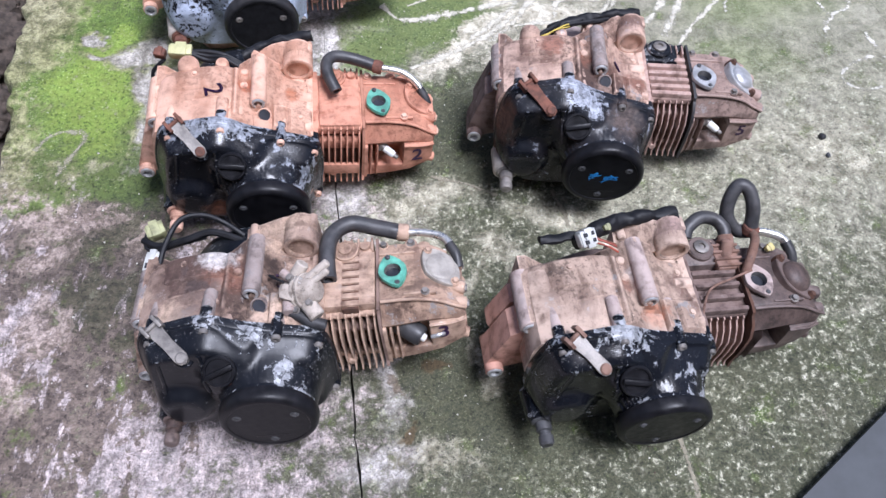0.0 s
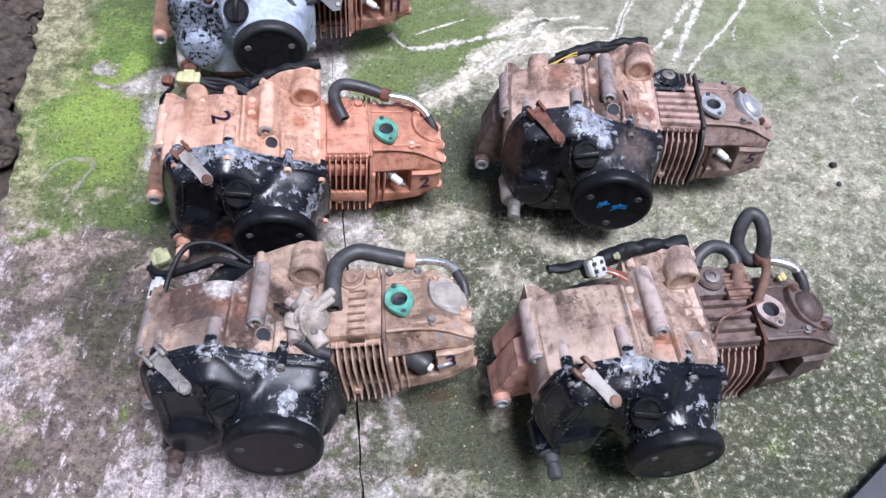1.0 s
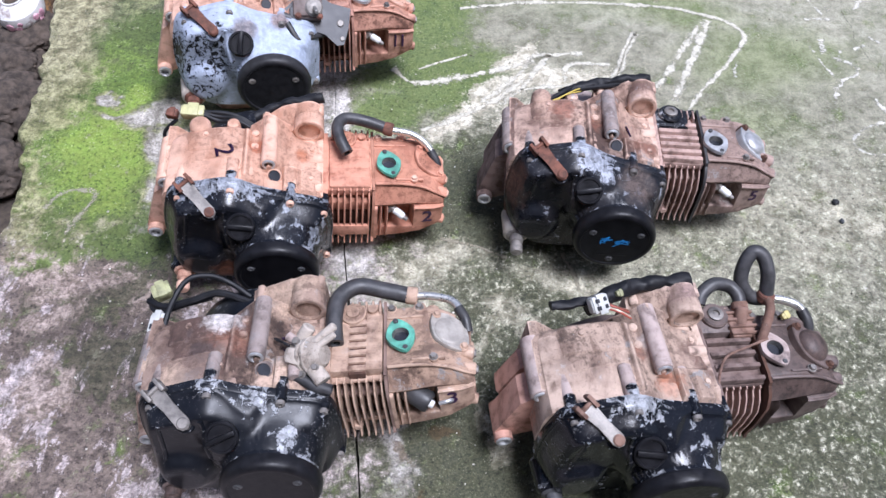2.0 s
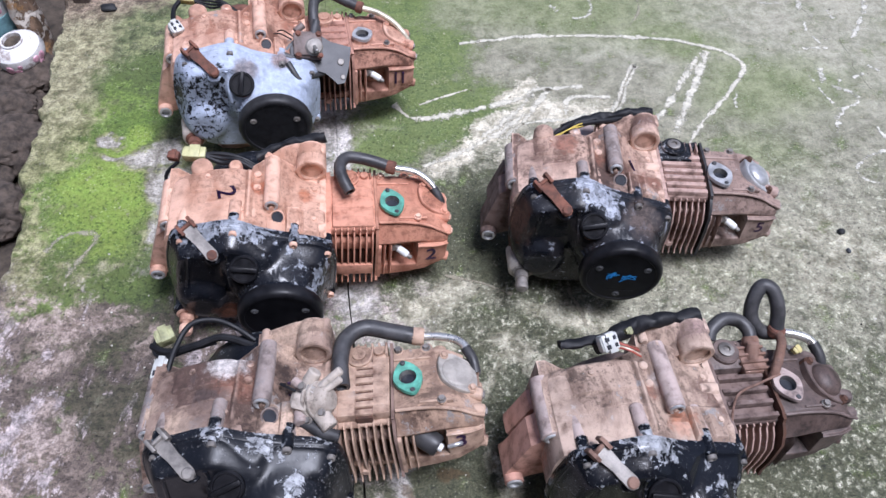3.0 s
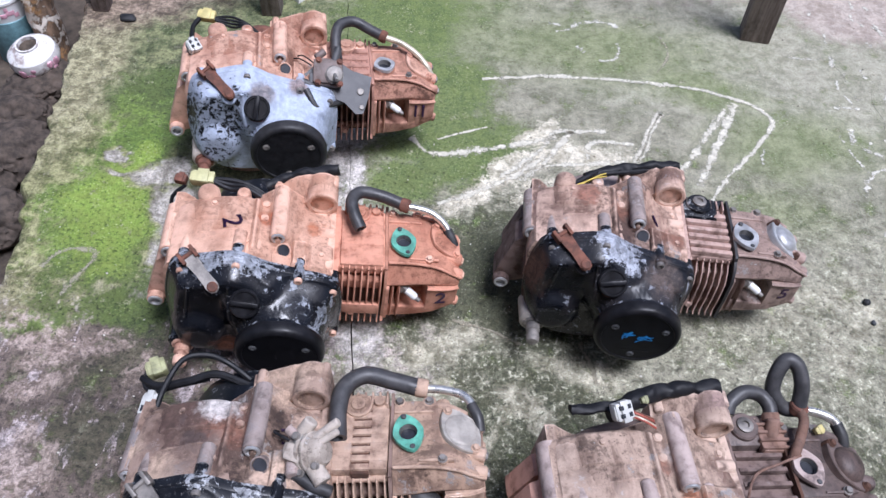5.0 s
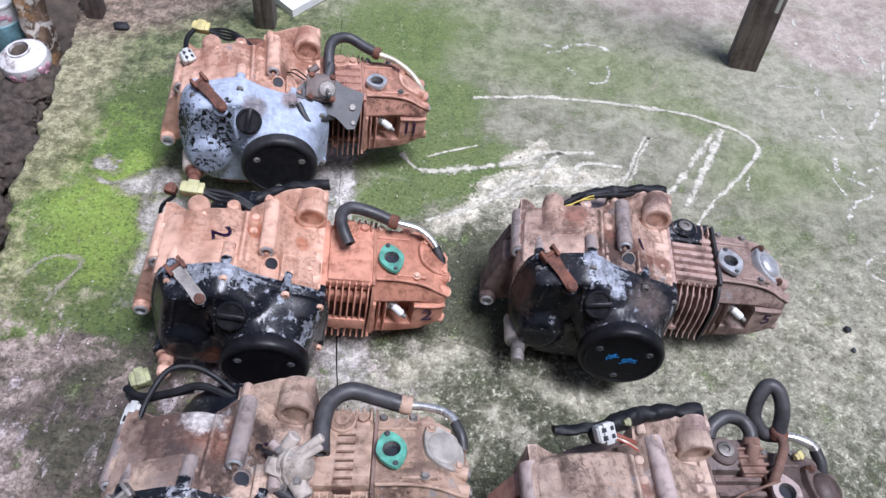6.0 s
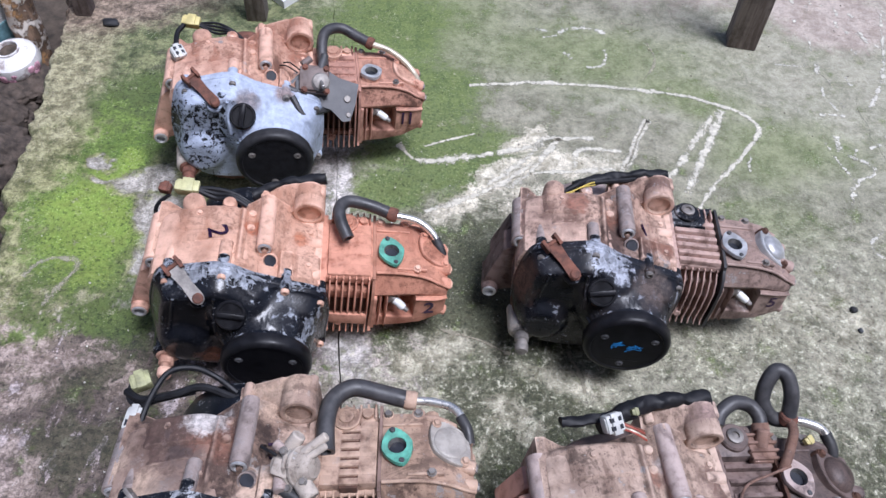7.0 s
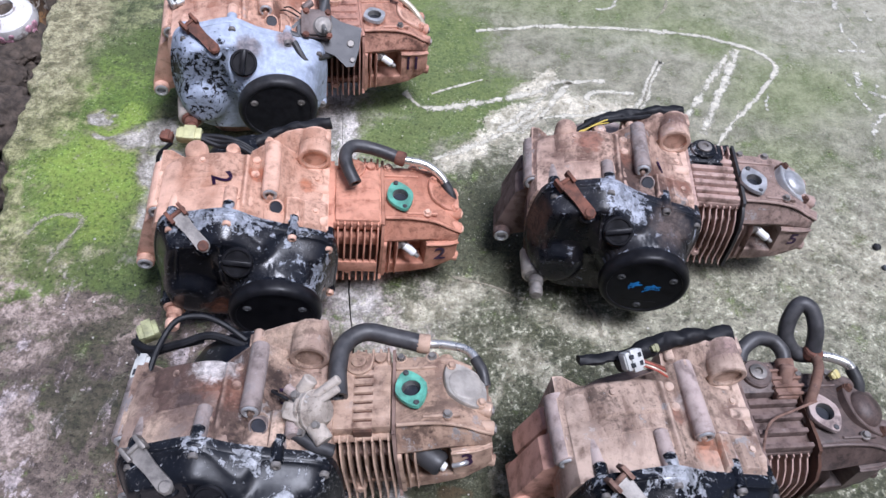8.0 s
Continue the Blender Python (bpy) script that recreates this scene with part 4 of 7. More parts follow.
        self.part("cam_chain_bolt", bm, self.mats["fins"], barrel)
        # joint plate between barrel and head
        bm = bmesh.new()
        g = 0.003 if self.mats.get("joint") else -0.003
        prism(bm, barrel_outline(front, 0.052, g), lambda p, l: Vector((l, p[0], p[1])), [(0.1225, 1), (0.1265, 1)])
        self.part("head_gasket", bm, self.mats.get("joint", self.mats.get("seam", "mud_shade")))

    def head(self):
        bm = bmesh.new()
        # rocker box: a flat deck with a brow that falls off over the plug
        rows = []
        for x, front, back, top, brow, low in ((0.1265, 0.02, 0.121, 0.0505, 0.0, 0.02), (0.15, 0.021, 0.122, 0.0515, 0.001, 0.021), (0.176, 0.0205, 0.12, 0.051, 0.004, 0.021), (0.192, 0.0195, 0.117, 0.0485, 0.006, 0.019),
                                               (0.212, 0.0185, 0.112, 0.0415, 0.009, 0.014), (0.227, 0.0175, 0.106, 0.0315, 0.011, 0.011), (0.2345, 0.021, 0.1, 0.025, 0.016, 0.008)):
            mid = low + (top - low) * 0.55
            rows.append([bm.verts.new((x, y, z)) for y, z in ((back - 0.004, low - 0.004), (back, top - 0.014), (back - 0.009, top), (front + 0.004, top), (front, top - 0.003), (front - 0.0035, mid + 0.004), (brow, low + 0.003), (brow + 0.003, low - 0.004))])
        for a, b in zip(rows, rows[1:]):
            for i in range(8):
                bm.faces.new((a[i], a[(i + 1) % 8], b[(i + 1) % 8], b[i]))
        bm.faces.new(rows[0][::-1])
        bm.faces.new(rows[-1])
        bmesh.ops.recalc_face_normals(bm, faces=bm.faces)
        bmesh.ops.bevel(bm, geom=[e for e in bm.edges if len(e.link_faces) == 2 and e.calc_face_angle() > 0.35], offset=0.0014, segments=2, affect="EDGES", profile=0.5)
        # lower half
        loft_x(bm, [(0.1265, 0.026, 0.118, -0.055, 0.018), (0.19, 0.028, 0.112, -0.046, 0.018), (0.222, 0.034, 0.102, -0.03, 0.014), (0.23, 0.04, 0.096, -0.02, 0.01)], 0.006)
        loft_x(bm, [(0.183, 0.02, 0.05, -0.034, 0.018), (0.188, 0.002, 0.05, -0.038, 0.0165), (0.216, 0.005, 0.05, -0.034, 0.0145), (0.2335, 0.012, 0.05, -0.026, 0.0115)], 0.0025)
        loft_x(bm, [(0.1265, -0.004, 0.04, -0.058, 0.02), (0.131, -0.004, 0.04, -0.058, 0.02)], 0.004)
        loft_x(bm, [(0.13, 0.0, 0.05, -0.056, -0.028), (0.17, 0.001, 0.05, -0.051, -0.03), (0.2, 0.003, 0.05, -0.045, -0.03), (0.236, 0.014, 0.05, -0.034, -0.026)], 0.003)
        # raised brow line and shelf ribs
        tube(bm, [(0.128, 0.0195, 0.051), (0.16, 0.0195, 0.0515), (0.186, 0.0185, 0.0495), (0.205, 0.0175, 0.044), (0.222, 0.0165, 0.034), (0.236, 0.0165, 0.027)], 0.0021, 8)
        box(bm, (0.158, 0.026, 0.047), (0.2, 0.0295, 0.0535), 0.0012)
        box(bm, (0.1275, 0.094, 0.046), (0.176, 0.097, 0.054), 0.0012)
        tube(bm, [(0.165, 0.108, 0.046), (0.19, 0.106, 0.046), (0.215, 0.098, 0.038)], 0.0055, 10)
        # bosses round the end
        for a, b, r in (((0.212, 0.05, 0.034), (0.2365, 0.046, 0.03), 0.0095), ((0.214, 0.029, 0.026), (0.2375, 0.026, 0.022), 0.009), ((0.21, 0.022, -0.026), (0.238, 0.016, -0.03), 0.0075), ((0.214, 0.088, 0.026), (0.234, 0.09, 0.022), 0.0095), ((0.214, 0.07, 0.012), (0.2365, 0.07, 0.008), 0.009)):
            rod(bm, a, b, r, 16, 0.0018)
        # port neck and lugs
        px, py = self.mats.get("port", (0.145, 0.065))
        lathe(bm, [(0.0215, 0), (0.0185, 0.006), (0.0165, 0.0125)], (px, py, 0.046), (0, 0, 1), 28, False)
        rod(bm, (0.186, 0.112, 0.03), (0.186, 0.125, 0.03), 0.009, 18)
        rod(bm, (0.186, 0.0285, 0.044), (0.186, 0.0285, 0.0535), 0.0062, 16)
        rod(bm, (0.17, 0.112, 0.03), (0.17, 0.112, 0.0515), 0.0085, 16)
        rod(bm, (0.133, 0.112, 0.03), (0.133, 0.112, 0.0525), 0.007, 16)
        tube(bm, [(0.187, 0.0015, 0.0145), (0.202, 0.002, 0.0145), (0.218, 0.0045, 0.0125), (0.234, 0.011, 0.0095)], 0.0017, 8)
        head = self.part("cylinder_head", bm, self.mats["head"])
        plate = None
        for x in (0.136, 0.1455):
            bm = bmesh.new()
            loft_x(bm, [(x - 0.0018, -0.002, 0.035, -0.05, 0.016), (x, -0.005, 0.035, -0.054, 0.02), (x + 0.0018, -0.002, 0.035, -0.05, 0.016)], 0.007, 3)
            self.part("fin", bm, self.mats["head"], head)
        # intake flange
        bm = bmesh.new()
        flange(bm, (px, py), 0.0195 if self.mats.get("round_port") else 0.0265, 0.0188, 0.0565, 0.0625, 0.0108, radians(16), 40)
        f = self.part("intake_flange", bm, self.mats.get("flange", "alloy"), None, "oval intake flange with an open bore")
        bm = bmesh.new()
        lathe(bm, [(0.0107, 0.0095), (0.0103, 0.0005)], (px, py, 0.0522), (0, 0, 1), 28, False)
        self.part("port_wall", bm, "steel", f)
        # dark disc closes the shallow port, painted as its deep shade
        bm = bmesh.new()
        lathe(bm, [(0.0104, 0.0003), (0.0104, 0.0008)], (px + 0.0006, py, 0.0522), (0, 0, 1), 28)
        self.part("bore", bm, "bore", f)
        for s in () if self.mats.get("round_port") else (-1, 1):
            bm = bmesh.new()
            x, y = px - s * 0.0212 * math.sin(radians(16)), py + s * 0.0212 * math.cos(radians(16))
            rod(bm, (x, y, 0.06), (x, y, 0.066 if s > 0 else 0.064), 0.0034, 12)
            self.part("stud", bm, "dull_steel", f)
        # rocker inspection cap: a lozenge held by two bolts
        n = Vector(self.mats.get("cap_axis", (0.34, 0.0, 0.94))).normalized()
        at = Vector(self.mats.get("cap_at", (0.2125, 0.07, 0.0455)))
        wide, dome = self.mats.get("cap_wide", 1.0), self.mats.get("cap_dome", 1.0)
        a = Vector((0.62, -0.78, 0))
        a = (a - n * a.dot(n)).normalized()
        b = n.cross(a)
        outline = []
        for k in range(36):
            t = 2 * math.pi * k / 36
            rr = (abs(math.cos(t) / 0.0315) ** 1.55 + abs(math.sin(t) / 0.0228) ** 1.55) ** (-1 / 1.55)
            outline.append((max(rr, 0.0205) * math.cos(t) * wide, max(rr, 0.0205) * math.sin(t) * wide))
        bm = bmesh.new()
        prism(bm, outline, lambda p, l: at + a * p[0] + b * p[1] + n * l, [(-0.013, 0.97), (-0.002, 1), (-0.0002, 1), (0.0012, 0.965)])
        plate = [(0.0198 * wide * math.cos(radians(g)), 0.0008 + 0.0034 * dome * math.sin(radians(g))) for g in (0, 14, 28, 42, 56, 70, 82)]
        lathe(bm, [(0.0198 * wide, -0.001), *plate], at, n, 36)
        cap = self.part("valve_cap", bm, self.mats.get("cap", "alloy"), None, self.mats.get("cap_label", "lozenge-shaped valve cover cap"))
        for sign in (-1, 1):
            bm = bmesh.new()
            p = at + a * (sign * 0.0268 * wide)
            rod(bm, p - n * 0.014, p + n * 0.0016, 0.0062, 16, 0.0012)
            hex_bolt(bm, p + n * 0.0016, n, 0.0047, 0.005)
            self.part("cap_bolt", bm, self.mats.get("cap_bolt", self.mats["head"]), cap)
        for at, axis in (((0.2362, 0.046, 0.03), (1, -0.15, -0.15)), ((0.2372, 0.026, 0.022), (1, -0.1, -0.15)), ((0.2337, 0.09, 0.022), (1, 0.2, -0.15))):
            bm = bmesh.new()
            hex_bolt(bm, at, axis, 0.0055, 0.0035)
            self.part("bolt", bm, self.mats.get("bolt", "zinc"), head)
        for x, y in ((0.17, 0.112), (0.133, 0.112), (0.186, 0.0285)):
            bm = bmesh.new()
            hex_bolt(bm, (x, y, 0.0515 if y > 0.1 else 0.053), (0, 0, 1), 0.0046, 0.005)
            self.part("bolt", bm, self.mats.get("bolt", "zinc"), head)

    def plug(self, kind):
        if kind == "bare":
            bm = bmesh.new()
            a, b = Vector((0.149, 0.012, 0.009)), Vector((0.183, -0.012, -0.004))
            d = b - a
            lathe(bm, [(0.0095, 0.0), (0.0095, 0.008)], a, d, 6)
            lathe(bm, [(0.0065, 0.008), (0.0065, 0.011)], a, d, 16)
            p = self.part("spark_plug", bm, "zinc", None, "spark plug with a white ceramic insulator")
            bm = bmesh.new()
            lathe(bm, [(0.006, 0.011), (0.0058, 0.026), (0.0045, 0.029)], a, d, 16)
            self.part("insulator", bm, "ceramic", p, "white ceramic insulator")
            bm = bmesh.new()
            lathe(bm, [(0.0034, 0.029), (0.0034, 0.034), (0.0025, 0.036)], a, d, 12)
            self.part("terminal", bm, "zinc", p)
        elif kind == "capped":
            bm = bmesh.new()
            a, b = Vector((0.144, 0.018, 0.008)), Vector((0.184, -0.008, -0.006))
            lathe(bm, [(0.011, 0), (0.0145, 0.006), (0.0145, 0.036), (0.0125, 0.04), (0.008, 0.04), (0.007, 0.036)], a, b - a, 22)
            p = self.part("plug_boot", bm, "rubber", None, "black rubber plug boot")
            bm = bmesh.new()
            lathe(bm, [(0.0055, 0.036), (0.0055, 0.043), (0.004, 0.045)], a, b - a, 14)
            self.part("insulator", bm, "ceramic", p)
            bm = bmesh.new()
            tube(bm, [(0.188, -0.002, -0.006), (0.196, -0.003, -0.002), (0.204, 0.0, -0.004), (0.2, 0.004, -0.012), (0.192, 0.002, -0.011)], 0.0028, 8)
            self.part("clip", bm, "alloy", p)
        else:
            bm = bmesh.new()
            lathe(bm, [(0.013, -0.01), (0.013, 0.002), (0.0115, 0.003), (0.0075, 0.003), (0.0065, -0.008)], (0.168, 0.02, -0.006), (0.3, -0.9, -0.2), 20)
            self.part("plug_hole", bm, "fin_brown")

    def tag(self, text, at, size, turn=0.0, upright=False, spin_z=0.0):
        at = at if upright else (at[0], at[1], self.roof(at[0], at[1]) + 0.0016)
        m = Matrix.Translation(at) @ (pose(0, 0, 0, 90, 0, spin_z) if upright else pose(0, 0, 0, 0, 0, 0)) @ pose(0, 0, 0, 0, 0, turn)
        ob = text_mesh(text, size, m, MAT["marker"], "marker_number", self.base, self.shift)
        if not upright:
            for v in ob.data.vertices:
                v.co.z = self.roof(v.co.x, v.co.y) + 0.0022

    def hose(self, pts, r=0.0092, mat="hose_dusty", name="breather_hose", label="black rubber breather hose"):
        bm = bmesh.new()
        tube(bm, pts, r, 16, 8, 0.6)
        return self.part(name, bm, mat, None, label)

    def pipe(self, pts, r=0.0055, mat="chrome", name="breather_pipe", label="bent chromed breather pipe"):
        bm = bmesh.new()
        tube(bm, pts, r, 14, 8, 0.6)
        return self.part(name, bm, mat, None, label)

    def tip(self, pts, r=0.0068):
        bm = bmesh.new()
        tube(bm, pts, r, 14, 6)
        self.part("rubber_sleeve", bm, "rubber", None, "black rubber sleeve")

    def clamp(self, hose, a, b, r, mat="rust"):
        bm = bmesh.new()
        rod(bm, a, b, r, 18, 0.0008)
        d = (Vector(b) - Vector(a)).normalized()
        rod(bm, Vector(a) + d * 0.002, Vector(b) - d * 0.002, r + 0.0008, 18, 0.0005)
        part("clamp", bm, MAT[mat], hose)

    def cable(self, pts, r, mat="wire", name="cable", parent=None):
        bm = bmesh.new()
        tube(bm, pts, r, 8, 6)
        return self.part(name, bm, mat, parent)

    def connector(self, at, size, turns, mat, name="connector", label="", pins=4):
        bm = bmesh.new()
        m = Matrix.Translation(at) @ pose(0, 0, 0, *turns)
        x, y, z = (v / 2 for v in size)
        box(bm, (-x, -y, -z), (x, y, z), 0.0015, m)
        box(bm, (-x * 0.5, -y * 1.25, z * 0.2), (x * 0.5, y * 1.2, z * 1.35), 0.001, m)
        box(bm, (-x * 1.15, -y * 0.8, -z * 0.8), (-x, y * 0.8, z * 0.8), 0.001, m)
        c = self.part(name, bm, mat, None, label)
        for i in range(pins):
            # dark block painted as the shade in an open socket
            bm = bmesh.new()
            u, v = (i % 2 - 0.5) * x * 0.9, (i // 2 - 0.5) * y * 0.9
            box(bm, (u - x * 0.2, v - y * 0.24, z - 0.0006), (u + x * 0.2, v + y * 0.24, z + 0.0004 + z * 0.36), 0, m)
            self.part("socket", bm, "bore", c)
        return c


def engine(at, label, mats, plug):
    e = Engine(at, label, mats)
    e.case()
    e.left_cover()
    e.right_cover()
    e.barrel()
    e.head()
    e.plug(plug)
    return e


def crumple(bm, amount):
    for v in bm.verts:
        v.co += amount * noise.noise_vector(v.co * 55) + amount * 0.5 * noise.noise_vector(v.co * 140)


def ear(e, mat):
    """Lug with a bolt beside the barrel."""
    bm = bmesh.new()
    lathe(bm, [(0.0165, -0.03), (0.0165, -0.0015), (0.0148, 0), (0.0095, 0.0004), (0.0088, 0.0026), (0.0075, 0.0032), (0.003, 0.0032)], (0.083, 0.106, 0.0575), (0, 0, 1), 28)
    box(bm, (0.08, 0.1, 0.02), (0.118, 0.126, 0.05), 0.005)
    rod(bm, (0.108, 0.113, 0.04), (0.108, 0.113, 0.0555), 0.0065, 16)
    e.part("chain_adjuster", bm, mat)


# the engine with the bare metal cover
one = engine(pose(-0.2883, 1.1468, 0.1351, -0.93, 4.56, 11.21), "rusty motorcycle engine with a bare chipped clutch cover, on concrete",
             dict(case="clay_rust", cover="bare_white", cover_label="clutch cover with most of its black paint gone", lever="rust", lever_label="rusted clutch lever",
                  kick="rust", kick_boss="cast_pale", fins="fin_rust", gap="mud_shade", seam="fin_rust", head="head_rust", round_port=True, flange="alloy", port=(0.1455, 0.0475), cap_at=(0.208, 0.0625, 0.0465), cap="clay_rust", cap_tall=0.012, cap_turn=80, screw="zinc", left="rust", lid="lid_dusty"), "bare")
ear(one, "clay_rust")
h = one.hose([(0.066, 0.06, 0.06), (0.064, 0.09, 0.078), (0.072, 0.118, 0.088), (0.098, 0.132, 0.086), (0.128, 0.118, 0.078), (0.15, 0.106, 0.074)])
one.clamp(h, (0.142, 0.109, 0.0755), (0.153, 0.1045, 0.0735), 0.0098)
one.pipe([(0.152, 0.105, 0.0737), (0.18, 0.096, 0.068), (0.205, 0.08, 0.058), (0.222, 0.062, 0.045), (0.232, 0.05, 0.03)], 0.005, "cream_pipe", label="cream-stained bent breather pipe")
# diaphragm unit on a bent plate
bm = bmesh.new()
pl = Matrix.Translation((0.057, 0.005, 0.068)) @ pose(0, 0, 0, 38, 6, 0)
prism(bm, [(-0.06, -0.014), (-0.03, -0.028), (0.02, -0.042), (0.04, -0.06), (0.052, -0.058), (0.06, -0.03), (0.064, 0.004), (0.03, 0.012), (0.0, 0.03), (-0.03, 0.016)], lambda p, l: pl @ Vector((p[0], p[1], l)), [(0, 1), (0.0025, 1)])
plate = one.part("bracket_plate", bm, "dull_steel", None, "dull grey steel bracket plate")
bm = bmesh.new()
box(bm, (-0.03, -0.02, 0.0), (0.014, 0.026, 0.016), 0.004, pl)
box(bm, (-0.034, -0.016, 0.016), (0.012, 0.022, 0.02), 0.002, pl)
rod(bm, pl @ Vector((-0.03, 0.026, 0.008)), pl @ Vector((-0.016, 0.038, 0.008)), 0.006)
gad = one.part("air_valve", bm, "head_dark", None, "square metal air valve with a round spring cap")
bm = bmesh.new()
rod(bm, pl @ Vector((0.046, -0.022, 0.002)), pl @ Vector((0.046, -0.022, 0.0055)), 0.006, 16)
rod(bm, pl @ Vector((0.049, -0.048, 0.001)), pl @ Vector((0.049, -0.048, 0.0045)), 0.0045, 16)
one.part("rivet", bm, "zinc", plate)
bm = bmesh.new()
box(bm, (-0.04, -0.03, 0.003), (-0.02, 0.0, 0.014), 0.003, pl)
rod(bm, pl @ Vector((-0.036, -0.02, 0.01)), pl @ Vector((-0.052, -0.014, 0.01)), 0.006, 14)
rod(bm, pl @ Vector((0.0, 0.02, 0.01)), pl @ Vector((0.006, 0.046, 0.012)), 0.0065, 14)
one.part("valve_stub", bm, "dull_steel", gad)
bm = bmesh.new()
lathe(bm, [(0.015, 0.018), (0.015, 0.022), (0.0125, 0.024), (0.0125, 0.026), (0.008, 0.027), (0.0065, 0.0275)], pl @ Vector((0.0, -0.002, 0)), pl.to_3x3() @ Vector((0, 0, 1)), 26)
one.part("spring_cap", bm, "zinc", gad)
bm = bmesh.new()
rod(bm, pl @ Vector((0, -0.002, 0.024)), pl @ Vector((0.002, -0.016, 0.046)), 0.0032, 12)
one.part("stem", bm, "steel", gad)
for x, y in ((-0.026, 0.02), (0.008, 0.02), (0.01, -0.016), (-0.026, -0.016)):
    bm = bmesh.new()
    hex_bolt(bm, pl @ Vector((x, y, 0.0195)), pl.to_3x3() @ Vector((0, 0, 1)), 0.0042, 0.004)
    one.part("bolt", bm, "rust", gad)
for x in (0.2, 0.213):
    bm = bmesh.new()
    box(bm, (x - 0.0018, 0.0005, -0.016), (x + 0.0018, 0.0035, 0.008))
    one.part("marker_bar", bm, "marker", None, "dark marker stroke")
one.cable([(0.012, -0.03, 0.07), (0.03, -0.05, 0.048), (0.055, -0.03, 0.04), (0.07, -0.02, 0.035)], 0.0055, "rubber", "rubber_hose")
for pts in ([(0.0, 0.04, 0.082), (0.01, 0.03, 0.09), (0.026, 0.012, 0.09)], [(-0.006, 0.036, 0.08), (0.005, 0.024, 0.088), (0.022, 0.008, 0.088)]):
    one.cable(pts, 0.0012)
one.connector((-0.15, 0.142, 0.085), (0.028, 0.017, 0.014), (20, 0, -12), "plastic_yellow", pins=0, label="yellow plastic wire connector")
one.connector((-0.166, 0.058, 0.085), (0.02, 0.021, 0.014), (20, 0, 30), "plastic_white", label="white plastic wire connector")
for k in range(4):
    o = 0.004 * k
    one.cable([(-0.138, 0.14 - o * 0.5, 0.084), (-0.11, 0.136 - o, 0.088 - o), (-0.085, 0.122 - o, 0.086), (-0.062, 0.112 - o, 0.07)], 0.0022)
one.cable([(-0.165, 0.067, 0.082), (-0.172, 0.085, 0.08), (-0.172, 0.115, 0.082), (-0.163, 0.135, 0.084)], 0.0042)

# the orange-brown engine, numbered 2
two = engine(pose(-0.225, 0.79, 0.115, 0, 6, 6.5), "motorcycle engine caked in orange dust, marked 2, on concrete",
             dict(case="clay_orange", cover="black_a", cover_label="glossy black clutch cover with silver chips", lever="zinc", lever_label="bare steel clutch lever",
                  kick="clay_rust", fins="head_orange", gap="gap_orange", seam="gap_orange", head="head_orange", cap="head_orange", flange="gasket", bolt="clay_orange", rib=0.0098, plate=True, port=(0.148, 0.0525), seal="rust", cap_turn=-5, lug="clay_rust"), "bare")
ear(two, "head_orange")
h = two.hose([(0.085, 0.062, 0.072), (0.074, 0.085, 0.08), (0.071, 0.108, 0.083), (0.084, 0.124, 0.082), (0.115, 0.122, 0.078), (0.148, 0.111, 0.074)])
two.clamp(h, (0.142, 0.1125, 0.0745), (0.156, 0.1085, 0.0735), 0.0098)
two.pipe([(0.154, 0.109, 0.0737), (0.185, 0.104, 0.07), (0.208, 0.092, 0.06), (0.222, 0.075, 0.045), (0.228, 0.066, 0.03)])
two.tip([(0.214, 0.085, 0.054), (0.224, 0.072, 0.042), (0.228, 0.064, 0.028)])
two.tag("2", (-0.093, 0.044, 0.0965), 0.038, -78)
two.tag("2", (0.209, 0.0025, -0.008), 0.037, 0, True, 8)
two.connector((-0.145, 0.135, 0.078), (0.032, 0.018, 0.016), (10, 0, -3), "plastic_cream", pins=0, label="pale yellow plastic wire connector")
two.connector((-0.176, 0.133, 0.076), (0.016, 0.013, 0.012), (10, 0, -10), "rust", "connector_end", pins=0)
for k in range(3):
    o = 0.0045 * k
    two.cable([(-0.13, 0.135 - o * 0.6, 0.078), (-0.105, 0.133 - o, 0.08 - o), (-0.08, 0.128 - o, 0.078), (-0.055, 0.118 - o, 0.07)], 0.0038)
two.cable([(-0.17, 0.128, 0.07), (-0.19, 0.12, 0.05), (-0.185, 0.11, 0.03), (-0.15, 0.1, 0.02)], 0.003)

bm = bmesh.new()
tube(bm, [(-0.055, 0.128, 0.076), (-0.02, 0.142, 0.084), (0.015, 0.147, 0.094), (0.05, 0.148, 0.1)], 0.0085, 18, 12)
crumple(bm, 0.003)
two.part("taped_loom", bm, "wire", None, "black taped wiring loom")

# the engine numbered 3
three = engine(pose(-0.1741, 0.4662, 0.1284, -8.61, -3.81, 5.07), "tan dusty motorcycle engine with black cover, marked 3, on concrete",
               dict(case="clay_stain", floor=0.039, cover="black_b", cover_label="dusty black clutch cover with pale chips", lever="zinc", lever_label="grey steel clutch lever",
                    kick="head_dark", fins="clay_tan", seam="gap_brown", head="clay_tan", cap="dusty_alloy", cap_label="dull silver valve cover cap", flange="gasket", port=(0.1455, 0.061), cap_at=(0.208, 0.071, 0.0475), cap_wide=1.08, slots=True, ribs=7, mounds=False, cap_turn=20, pivot="zinc", left="black_b", tunnel="cast_dark", deep=0.009), "capped")
ear(three, "clay_tan")
h = three.hose([(0.062, 0.055, 0.06), (0.06, 0.09, 0.066), (0.066, 0.122, 0.07), (0.09, 0.142, 0.068), (0.125, 0.138, 0.06), (0.156, 0.132, 0.053)], 0.0112)
three.clamp(h, (0.152, 0.1325, 0.0535), (0.168, 0.131, 0.0515), 0.0112, "clay_tan")
